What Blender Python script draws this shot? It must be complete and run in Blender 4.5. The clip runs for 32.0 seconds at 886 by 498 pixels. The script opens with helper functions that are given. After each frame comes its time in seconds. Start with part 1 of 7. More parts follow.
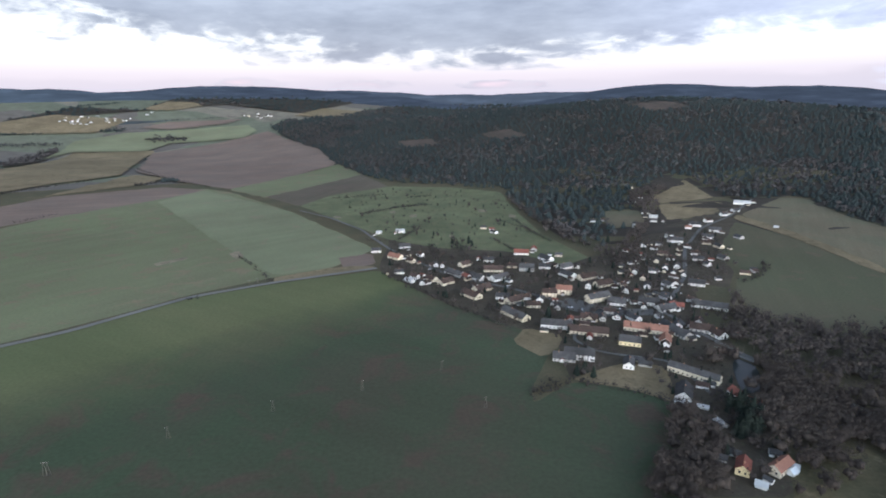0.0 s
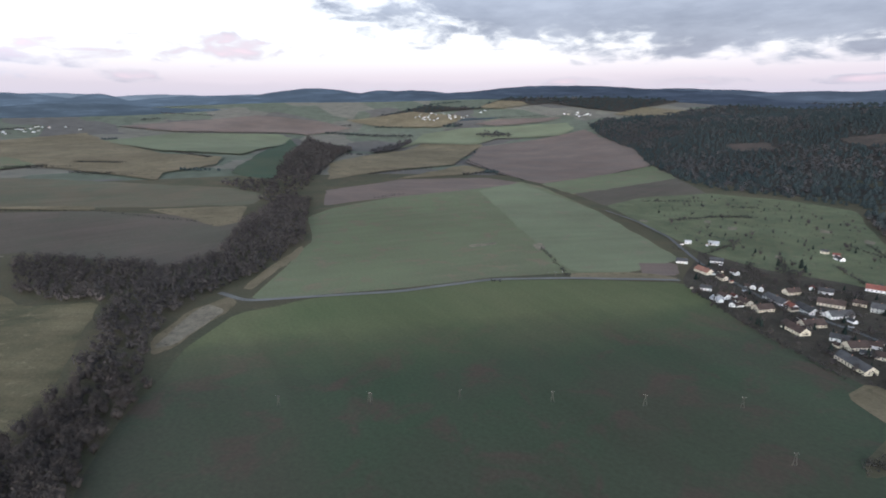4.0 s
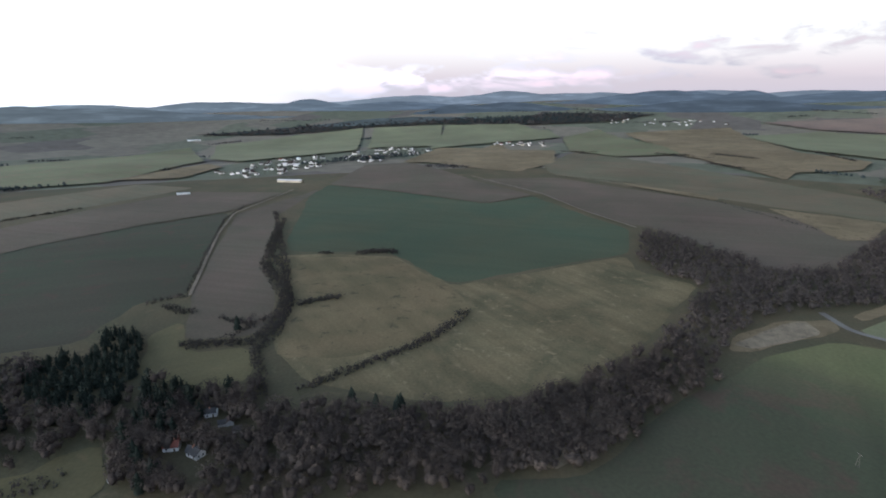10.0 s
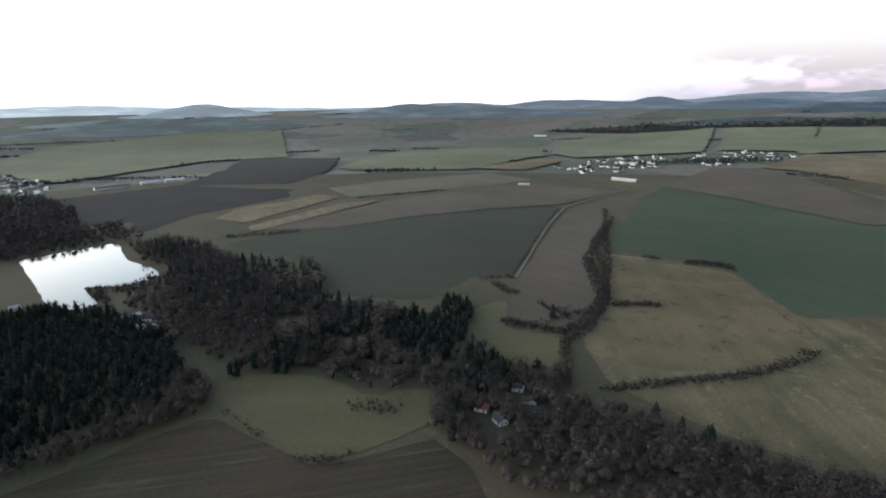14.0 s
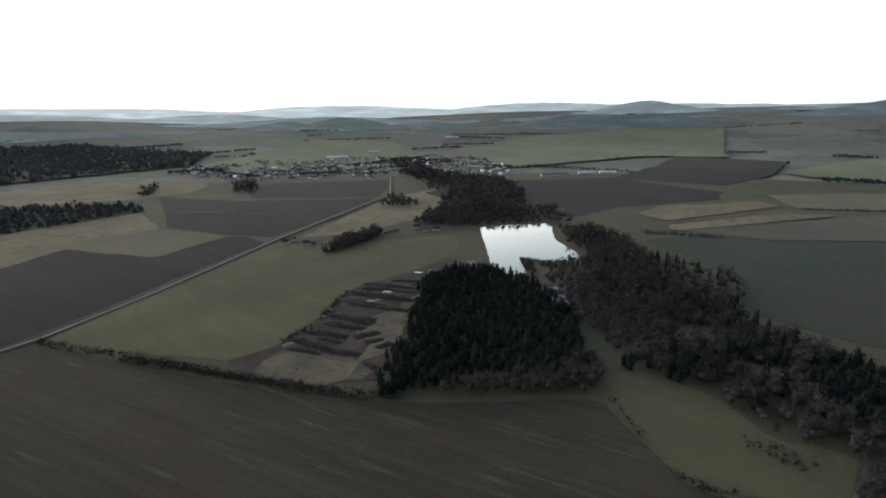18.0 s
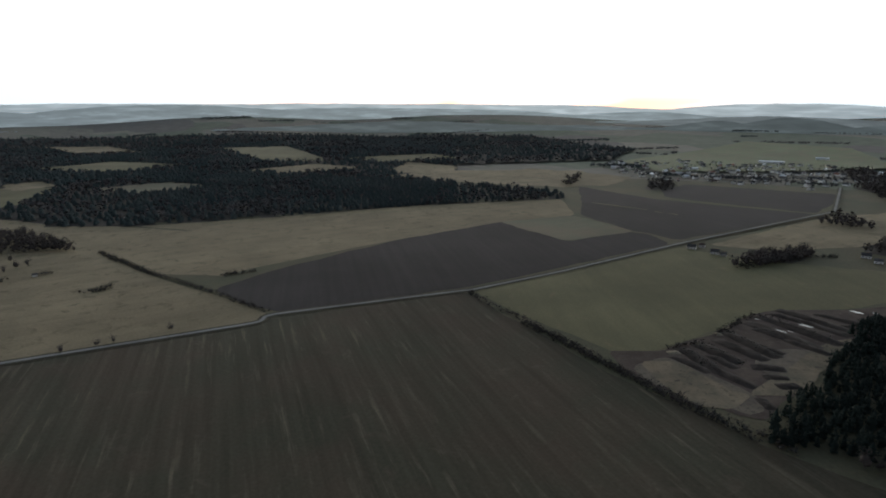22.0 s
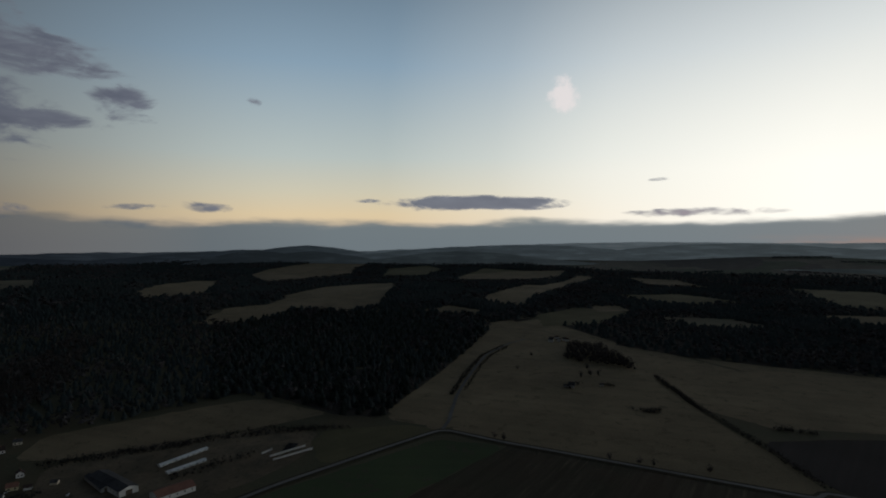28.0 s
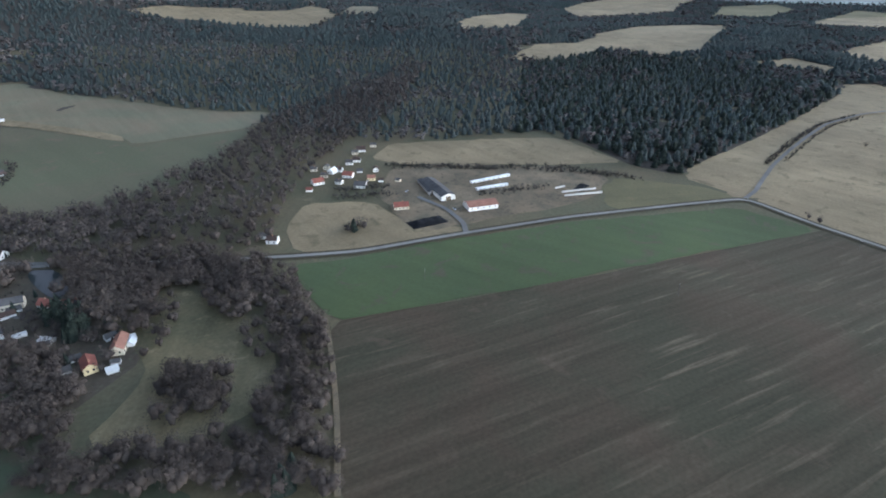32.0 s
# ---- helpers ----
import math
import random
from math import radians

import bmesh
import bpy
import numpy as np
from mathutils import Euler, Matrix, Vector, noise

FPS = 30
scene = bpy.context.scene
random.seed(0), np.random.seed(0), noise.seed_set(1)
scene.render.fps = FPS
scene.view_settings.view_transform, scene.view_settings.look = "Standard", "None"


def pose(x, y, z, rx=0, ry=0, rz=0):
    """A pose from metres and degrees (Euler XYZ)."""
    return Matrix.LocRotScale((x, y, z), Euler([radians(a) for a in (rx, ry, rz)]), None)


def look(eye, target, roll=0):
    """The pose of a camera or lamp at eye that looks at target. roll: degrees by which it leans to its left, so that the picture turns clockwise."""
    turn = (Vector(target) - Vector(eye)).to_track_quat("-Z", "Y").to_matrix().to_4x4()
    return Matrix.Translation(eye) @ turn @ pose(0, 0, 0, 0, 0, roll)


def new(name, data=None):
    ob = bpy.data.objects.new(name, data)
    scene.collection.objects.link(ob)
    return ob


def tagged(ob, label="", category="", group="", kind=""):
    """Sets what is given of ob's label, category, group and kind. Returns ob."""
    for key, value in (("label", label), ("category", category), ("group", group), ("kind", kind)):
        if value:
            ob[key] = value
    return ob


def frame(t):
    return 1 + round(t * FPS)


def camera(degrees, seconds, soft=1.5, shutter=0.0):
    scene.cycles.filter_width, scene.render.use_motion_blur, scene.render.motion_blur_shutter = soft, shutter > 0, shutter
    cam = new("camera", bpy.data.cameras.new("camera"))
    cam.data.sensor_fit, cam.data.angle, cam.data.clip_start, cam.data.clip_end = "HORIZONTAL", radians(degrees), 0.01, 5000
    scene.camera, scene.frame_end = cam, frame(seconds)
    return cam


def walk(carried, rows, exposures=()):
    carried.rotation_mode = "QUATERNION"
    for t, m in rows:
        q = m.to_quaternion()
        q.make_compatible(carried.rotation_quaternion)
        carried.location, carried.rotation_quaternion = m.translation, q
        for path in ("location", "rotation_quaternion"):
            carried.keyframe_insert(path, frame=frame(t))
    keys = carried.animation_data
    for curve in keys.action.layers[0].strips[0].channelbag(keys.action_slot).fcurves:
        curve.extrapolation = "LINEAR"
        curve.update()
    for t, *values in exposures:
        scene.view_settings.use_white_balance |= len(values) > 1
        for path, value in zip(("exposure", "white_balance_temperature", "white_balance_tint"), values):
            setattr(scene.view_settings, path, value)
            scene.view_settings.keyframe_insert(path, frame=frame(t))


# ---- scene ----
cam = camera(76.96, 32.0, soft=1.9)
EYE = 204.0
# seconds, heading to the left, tilt, lean
ROWS = [
    (0, 0.75, -14.68, -0.50),
    (0.5, 4.64, -14.67, -0.47),
    (1, 8.43, -14.69, -0.39),
    (1.5, 11.96, -14.64, -0.41),
    (2, 15.70, -14.58, -0.55),
    (2.5, 19.28, -14.57, -0.50),
    (3, 23.27, -14.51, -0.50),
    (3.5, 27.37, -14.51, -0.47),
    (5.5, 47.82, -14.55, -0.61),
    (6, 53.57, -14.55, -0.50),
    (6.5, 58.41, -14.52, -0.51),
    (7, 63.49, -14.48, -0.44),
    (7.5, 68.08, -14.52, -0.47),
    (8, 73.01, -14.54, -0.50),
    (8.5, 77.62, -14.50, -0.37),
    (9, 82.39, -14.48, -0.27),
    (9.5, 86.63, -14.48, -0.18),
    (10, 90.63, -14.52, -0.17),
    (10.5, 94.00, -14.52, -0.15),
    (11, 97.63, -14.55, -0.17),
    (11.5, 101.47, -14.55, -0.05),
    (12, 105.63, -14.57, -0.17),
    (12.5, 109.78, -14.58, -0.13),
    (13, 114.48, -14.61, -0.17),
    (13.5, 118.99, -14.63, -0.18),
    (14, 124.04, -14.64, -0.19),
    (14.5, 129.09, -14.65, -0.14),
    (16.5, 149.63, -14.68, -0.46),
    (17, 155.22, -14.65, -0.43),
    (17.5, 160.40, -14.66, -0.44),
    (18, 166.24, -14.72, -0.56),
    (18.5, 171.92, -14.72, -0.55),
    (19, 177.91, -14.71, -0.53),
    (19.5, 183.18, -14.73, -0.50),
    (20, 188.28, -14.71, -0.49),
    (20.5, 192.65, -14.70, -0.46),
    (21, 197.24, -14.68, -0.47),
    (21.5, 201.84, -14.69, -0.41),
    (22, 207.22, -14.67, -0.31),
    (22.5, 212.55, -12.79, -0.27),
    (23, 218.38, -5.33, -0.27),
    (23.5, 223.94, -1.87, -0.30),
    (24, 231.17, -0.59, -0.24),
    (24.5, 239.26, -0.40, -0.23),
    (25, 244.42, -0.42, -0.07),
    (25.5, 246.75, -0.46, -0.08),
    (27.5, 255.49, -0.54, -0.05),
    (28, 260.60, -0.58, -0.01),
    (28.5, 266.14, -3.05, 0.08),
    (29, 272.56, -6.56, 0.14),
    (29.5, 278.68, -9.85, 0.24),
    (30, 284.60, -13.37, 0.30),
    (30.5, 286.19, -16.61, 0.32),
    (31, 287.37, -20.05, 0.33),
    (31.5, 288.65, -23.17, 0.34),
    (32, 290.67, -26.51, 0.41),
]
EXPOSURES = [
    (0, -0.32, 5920, 12), (3.5, -0.42, 5970, 13), (6, -0.54, 5920, 13), (9, -0.6, 6020, 13), (13, -0.58, 6180, 13), (17, -0.95, 6370, 10), (19, -1.04, 6370, 10), (21, -1.22, 6370, 10), (22, -1.42, 6370, 10),
    (23, -2.15, 6320, 10), (24, -3.25, 6270, 9), (25, -3.7, 6220, 9), (28, -3.9, 6120, 8), (29, -3.35, 6020, 7), (30, -2.65, 5930, 6.5), (31, -1.45, 5900, 10), (32, 0.1, 5720, 12),
]
walk(cam, [(t, pose(0, 0, EYE, 90 + tilt, 0, heading) @ pose(0, 0, 0, 0, 0, lean)) for t, heading, tilt, lean in ROWS], EXPOSURES)

# ---- world and sun: dusk, the sun just gone behind a bank of cloud ----
SUN_YAW = 205.0
SUN = Vector((-math.sin(radians(SUN_YAW)), math.cos(radians(SUN_YAW)), 0.06)).normalized()


class Graph:
    """Short calls for shader nodes."""

    def __init__(self, tree):
        self.tree = tree

    def node(self, kind, **values):
        n = self.tree.nodes.new(kind)
        for key, value in values.items():
            n.inputs[key.replace("_", " ")].default_value = value
        return n

    def link(self, a, b):
        self.tree.links.new(a, b)

    def math(self, op, a, b=None, c=None, clamp=False):
        n = self.tree.nodes.new("ShaderNodeMath")
        n.operation, n.use_clamp = op, clamp
        for i, v in enumerate((a, b, c)):
            if v is None:
                continue
            if isinstance(v, (int, float)):
                n.inputs[i].default_value = v
            else:
                self.link(v, n.inputs[i])
        return n.outputs[0]

    def vmath(self, op, a, b):
        n = self.tree.nodes.new("ShaderNodeVectorMath")
        n.operation = op
        for i, v in enumerate((a, b)):
            if isinstance(v, (tuple, Vector)):
                n.inputs[i].default_value = v
            else:
                self.link(v, n.inputs[i])
        return n.outputs["Value" if op in ("DOT_PRODUCT", "LENGTH") else "Vector"]

    def ramp(self, fac, stops, smooth=False):
        n = self.tree.nodes.new("ShaderNodeValToRGB")
        n.color_ramp.interpolation = "EASE" if smooth else "LINEAR"
        while len(n.color_ramp.elements) < len(stops):
            n.color_ramp.elements.new(0.5)
        for e, (p, c) in zip(n.color_ramp.elements, stops):
            e.position = p
            e.color = (*c, 1) if isinstance(c, tuple) else (c, c, c, 1)
        self.link(fac, n.inputs[0])
        return n.outputs[0]

    def mix(self, fac, a, b, op="MIX"):
        n = self.tree.nodes.new("ShaderNodeMix")
        n.data_type, n.blend_type = "RGBA", op
        for slot, v in ((n.inputs[0], fac), (n.inputs[6], a), (n.inputs[7], b)):
            if isinstance(v, (int, float)):
                slot.default_value = v
            elif isinstance(v, tuple):
                slot.default_value = (*v, 1)
            else:
                self.link(v, slot)
        return n.outputs[2]

    def noise(self, vector, scale, detail=4.0, rough=0.55, distortion=0.0):
        n = self.node("ShaderNodeTexNoise", Scale=scale, Detail=detail, Roughness=rough, Distortion=distortion)
        if vector is not None:
            self.link(vector, n.inputs["Vector"])
        return n.outputs[0]


# clouds: heading to the left, height, half width and half height in degrees, density, share of pink
CLOUDS = [
    (12.9, 1.8, 7.9, 0.52, 0.6, 0.9), (354.2, 1.7, 4.4, 0.43, 0.5, 0.9), (54.3, 5.3, 11.0, 1.56, 0.47, 1.0), (59.6, 2.9, 2.6, 0.75, 0.5, 0.9),
    (60.7, 5.2, 12.1, 1.91, 0.47, 1.0), (81.8, 4.6, 5.6, 0.81, 0.45, 1.0), (18.7, 2.1, 3.4, 0.44, 0.6, 0.9), (81.7, 2.4, 15.5, 1.3, 0.42, 1.0),
    (105.2, 2.4, 24.8, 1.6, 0.42, 1.0), (90.1, 2.1, 18.1, 1.59, 0.42, 1.0), (79.6, 6.3, 4.0, 0.53, 0.47, 1.0), 
    (283.8, 3.4, 2.5, 0.6, 0.95, 0), (258.2, 4.1, 8.8, 0.72, 1, 0), (268.3, 4.3, 1.6, 0.25, 0.8, 0), (239.5, 6.1, 1.5, 0.25, 0.8, 0.1),
    (235.8, 2.9, 6.2, 0.42, 0.5, 0.6), (279.3, 13.8, 0.7, 0.83, 0.4, 0.2), 
    (45, 18, 16.8, 3.75, 0.47, 1.0), 
    (25.2, 6.7, 5.2, 1.74, 1, 0), (308.0, 9.7, 5.2, 4.87, 1, 0.03), (296.4, 14.9, 7.9, 1.75, 0.95, 0.03),
    (290.7, 12.4, 3.0, 2.07, 0.95, 0.03), (296.2, 10.2, 5.2, 1.07, 0.95, 0.03), (301.1, 11.4, 2.2, 2.77, 0.95, 0.03), (306.6, 2.4, 8.3, 1.41, 0.9, 0.2),
    (289.5, 3.3, 3.1, 0.49, 0.9, 0), (303.1, 5.7, 1.9, 0.29, 0.9, 0), (313.8, 6.9, 9.0, 2.59, 1, 0.05), (312.2, 2.1, 12.7, 1.34, 0.9, 0.3),
    (290.5, 1.7, 3.4, 0.59, 0.9, 0.1), 
    (335, 14, 40, 8.5, 1.0, 0.0), (0, 13.5, 40, 9.8, 1.0, 0.0), (350, 24, 48, 9, 1.0, 0.0),
]


def make_world():
    world = bpy.data.worlds.new("dusk_sky")
    scene.world = world
    world.use_nodes = True
    world.node_tree.nodes.clear()
    g = Graph(world.node_tree)
    way = g.node("ShaderNodeTexCoord").outputs["Generated"]
    split = g.node("ShaderNodeSeparateXYZ")
    g.link(way, split.inputs[0])
    x, y, z = split.outputs
    up = g.math("MAXIMUM", z, 0.0)
    toward = g.math("MULTIPLY_ADD", g.vmath("DOT_PRODUCT", way, SUN), 0.5, 0.5)
    # clear sky: pale and warm low down, blue above; much brighter towards the set sun
    east = g.ramp(up, [(0.0, (1.0, 0.96, 1.06)), (0.045, (1.12, 1.02, 1.08)), (0.1, (1.65, 1.62, 1.55)), (0.25, (1.6, 1.68, 1.72)), (0.5, (0.5, 0.6, 0.75)), (1.0, (0.22, 0.27, 0.34))])
    west = g.ramp(up, [(0.0, (10.0, 7.2, 5.0)), (0.05, (11.0, 8.5, 5.2)), (0.09, (9.4, 8.4, 6.2)), (0.15, (7.2, 7.7, 7.1)), (0.3, (3.8, 5.1, 6.2)), (0.5, (1.2, 1.7, 2.3)), (1.0, (0.22, 0.27, 0.34))])
    lit = g.mix(g.ramp(toward, [(0.35, 0.0), (0.68, 1.0)], True), east, west)
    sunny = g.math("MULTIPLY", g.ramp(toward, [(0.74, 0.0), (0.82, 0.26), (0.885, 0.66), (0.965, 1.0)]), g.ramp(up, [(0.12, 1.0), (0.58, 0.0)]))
    lit = g.mix(sunny, lit, (16.0, 15.0, 13.2))
    # cloud bodies with ragged edges
    low = g.math("ADD", up, 0.14)
    flat = g.node("ShaderNodeCombineXYZ")
    g.link(g.math("DIVIDE", x, low), flat.inputs[0])
    g.link(g.math("DIVIDE", y, low), flat.inputs[1])
    tall_way = g.vmath("MULTIPLY", way, (1.0, 1.0, 3.0))
    rag = g.math("ADD", g.math("MULTIPLY", g.noise(tall_way, 5.0, 5.0, 0.55, 0.5), 0.62), g.math("MULTIPLY", g.noise(tall_way, 17.0, 5.0, 0.58, 0.5), 0.38))
    total, pink = None, None
    for yaw, tall, wide, high, strength, rose in CLOUDS:
        turn = g.tree.nodes.new("ShaderNodeVectorRotate")
        turn.rotation_type, turn.invert = "EULER_XYZ", True
        turn.inputs["Rotation"].default_value = (radians(tall), 0, radians(yaw))
        g.link(way, turn.inputs["Vector"])
        size = g.vmath("MULTIPLY", turn.outputs[0], (1 / math.sin(radians(wide)), 0, 1 / math.sin(radians(high))))
        front = g.node("ShaderNodeSeparateXYZ")
        g.link(turn.outputs[0], front.inputs[0])
        body = g.math("MULTIPLY_ADD", g.vmath("LENGTH", size, size), -2.2 if wide > 29 else -0.95 if wide > 12 else -0.72, 2.4 if wide > 29 else 1.1 if wide > 12 else 0.94)
        body = g.math("MULTIPLY", g.math("MINIMUM", g.math("MAXIMUM", body, 0.0), 1.3 if wide > 29 else 0.8 if wide > 12 else 0.62), g.math("GREATER_THAN", front.outputs[1], 0.0))
        body = g.math("MULTIPLY", body, strength)
        total = body if total is None else g.math("MAXIMUM", total, body)
        if rose:
            blush = g.math("MULTIPLY", body, rose * 4.0)
            pink = blush if pink is None else g.math("MAXIMUM", pink, blush)
    dense = g.math("ADD", total, g.math("MULTIPLY_ADD", rag, 2.7, -1.4))
    dense = g.math("MULTIPLY", dense, g.ramp(total, [(0.0, 0.0), (0.06, 1.0)]))
    mask = g.ramp(dense, [(0.06, 0.0), (0.42, 1.0)], True)
    n2 = g.noise(g.vmath("MULTIPLY", way, (1.0, 1.0, 4.0)), 7.0, 5.0, 0.6)
    shade = g.mix(g.ramp(n2, [(0.3, 0.0), (0.7, 1.0)]), (0.34, 0.39, 0.53), (0.62, 0.68, 0.82))
    shade = g.mix(g.math("MINIMUM", pink, 1.0), shade, (1.25, 1.0, 1.08))
    thin = g.mix(g.ramp(dense, [(0.15, 0.0), (0.5, 1.0)]), (0.78, 0.83, 0.93), shade)
    thin = g.mix(g.ramp(toward, [(0.1, 0.0), (0.72, 1.0)]), thin, g.mix(1.0, thin, (4.0, 3.9, 4.0), "MULTIPLY"))
    sky = g.mix(g.math("MULTIPLY", mask, 0.94), lit, thin)
    # one small cloud that still catches the sun
    turn = g.tree.nodes.new("ShaderNodeVectorRotate")
    turn.rotation_type, turn.invert = "EULER_XYZ", True
    turn.inputs["Rotation"].default_value = (radians(14.6), 0, radians(248.4))
    g.link(way, turn.outputs[0].node.inputs["Vector"])
    size = g.vmath("MULTIPLY", turn.outputs[0], (1 / math.sin(radians(2.0)), 0, 1 / math.sin(radians(2.3))))
    front = g.node("ShaderNodeSeparateXYZ")
    g.link(turn.outputs[0], front.inputs[0])
    puff = g.math("ADD", g.math("MULTIPLY_ADD", g.vmath("LENGTH", size, size), -0.8, 0.05), g.math("MULTIPLY", g.noise(way, 22.0, 5.0, 0.65), 1.5))
    puff = g.math("MULTIPLY", g.ramp(puff, [(0.1, 0.0), (0.5, 1.0)], True), g.math("GREATER_THAN", front.outputs[1], 0.0))
    sky = g.mix(g.math("MULTIPLY", puff, 0.8), sky, (12.5, 11.0, 10.4))
    # a low bank of cloud along the horizon
    flatter = g.node("ShaderNodeMapping")
    flatter.inputs["Scale"].default_value = (1, 1, 5)
    g.link(way, flatter.inputs[0])
    band = g.noise(flatter.outputs[0], 4.0, 5.0, 0.55)
    edge = g.math("MULTIPLY_ADD", band, 0.05, 0.012)
    bank = g.ramp(g.math("SUBTRACT", g.math("ADD", 0.5, edge), up), [(0.492, 0.0), (0.506, 1.0)], True)
    bankcol = g.mix(g.ramp(toward, [(0.3, 0.0), (0.7, 1.0)]), (0.84, 0.79, 0.88), (2.05, 2.55, 2.8))
    sky = g.mix(g.math("MULTIPLY", bank, g.ramp(toward, [(0.15, 0.35), (0.6, 0.96)])), sky, bankcol)
    ember = g.math("MULTIPLY", g.ramp(toward, [(0.93, 0.0), (0.99, 1.0)]), g.ramp(up, [(0.0, 1.0), (0.006, 0.7), (0.013, 0.0)]))
    sky = g.mix(g.math("MULTIPLY", ember, g.ramp(band, [(0.45, 0.0), (0.6, 0.9)])), sky, (7.5, 3.2, 1.6))
    nishita = g.tree.nodes.new("ShaderNodeTexSky")
    nishita.sky_type, nishita.sun_disc = "NISHITA", False
    nishita.sun_elevation, nishita.sun_rotation = radians(2.0), radians(360 - SUN_YAW)
    total = g.mix(1.0, sky, g.mix(1.0, nishita.outputs[0], (0.05, 0.05, 0.05), "MULTIPLY"), "ADD")
    bg = g.node("ShaderNodeBackground", Strength=1.0)
    out = g.node("ShaderNodeOutputWorld")
    g.link(total, bg.inputs[0])
    g.link(bg.outputs[0], out.inputs[0])


make_world()
lamp = bpy.data.lights.new("sun", "SUN")
lamp.energy, lamp.angle, lamp.color = 0.7, radians(14), (1.0, 0.88, 0.74)
new("sun", lamp).matrix_world = look(SUN * 50, (0, 0, 0))


# ---- materials ----
MATS = {}


def mat(name, base, other=None, patch=60.0, grain=3.0, depth=0.25, rough=0.95, rows=0.0, heading=0.0, row_gain=0.12, metal=0.0, each=0.0, stain=None, stain_at=0.6, bump=0.0, lines=None, strip=None):
    """A matt surface: two colours mixed over patches (metres), finer grain, faint rows, and a change from piece to piece."""
    m = MATS[name] = bpy.data.materials.new(name)
    m.use_nodes = True
    g = Graph(m.node_tree)
    bsdf = m.node_tree.nodes["Principled BSDF"]
    where = g.node("ShaderNodeNewGeometry").outputs["Position"]
    big = g.noise(where, 0.62 / patch, 5.0, 0.6, 0.4)
    fine = g.noise(where, 1.0 / grain, 3.0, 0.6)
    col = g.mix(g.ramp(big, [(0.38, 0.0), (0.62, 1.0)]), base, other or base)
    if stain:
        spots = g.noise(where, 1.0 / (patch * 0.35), 4.0, 0.65, 0.6)
        col = g.mix(g.ramp(spots, [(stain_at, 0.0), (stain_at + 0.12, 1.0)]), col, stain)
    if strip:
        # an earlier sown strip along the lane, with an uneven edge
        across = g.vmath("DOT_PRODUCT", g.vmath("SUBTRACT", where, (-458, 339, 0)), (0.666, -0.746, 0))
        across = g.math("MULTIPLY_ADD", g.noise(where, 0.012, 4.0, 0.6), 90.0, across)
        col = g.mix(g.ramp(g.math("DIVIDE", across, 400.0), [(0.25, 1.0), (0.33, 0.5), (0.52, 0.0)]), col, g.mix(g.ramp(big, [(0.38, 0.0), (0.62, 1.0)]), *strip))
    gain = g.math("MULTIPLY_ADD", fine, 2 * depth, 1 - depth)
    broad = g.ramp(g.noise(where, 0.2 / patch, 3.0, 0.55), [(0.3, 0.0), (0.7, 1.0)])
    gain = g.math("MULTIPLY", gain, g.math("MULTIPLY_ADD", broad, 0.34, 0.83))
    if rows:
        turn = g.node("ShaderNodeVectorRotate", Angle=radians(heading))
        turn.rotation_type = "Z_AXIS"
        g.link(where, turn.inputs["Vector"])
        streak = g.noise(g.vmath("MULTIPLY", turn.outputs[0], (1 / (1.5 * rows), 1 / 280, 0.0)), 1.0, 4.0, 0.65)
        streak = g.ramp(streak, [(0.35, 0.0), (0.68, 1.0)])
        gain = g.math("MULTIPLY", gain, g.math("MULTIPLY_ADD", streak, 2 * row_gain, 1 - row_gain))
        if lines:
            mark = g.noise(g.vmath("MULTIPLY", turn.outputs[0], (1 / (1.1 * rows), 1 / 75, 0.0)), 1.0, 3.0, 0.6)
            mark = g.math("MULTIPLY", g.ramp(mark, [(0.56, 0.0), (0.7, 1.0)]), g.ramp(big, [(0.4, 0.15), (0.6, 1.0)]))
            col = g.mix(mark, col, lines)
    if each:
        info = g.node("ShaderNodeObjectInfo").outputs["Random"]
        island = g.node("ShaderNodeNewGeometry").outputs["Random Per Island"]
        gain = g.math("MULTIPLY", gain, g.math("MULTIPLY_ADD", g.math("ADD", info, island), each, 1 - each))
    tone = g.node("ShaderNodeCombineXYZ")
    for i in range(3):
        g.link(gain, tone.inputs[i])
    g.link(g.mix(1.0, col, tone.outputs[0], "MULTIPLY"), bsdf.inputs["Base Color"])
    bsdf.inputs["Roughness"].default_value, bsdf.inputs["Metallic"].default_value = rough, metal
    bsdf.inputs["Specular IOR Level"].default_value = 0.05 if rough > 0.7 else 0.4
    if bump:
        b = g.node("ShaderNodeBump", Strength=0.4, Distance=bump)
        g.link(fine, b.inputs["Height"])
        g.link(b.outputs[0], bsdf.inputs["Normal"])
    return m


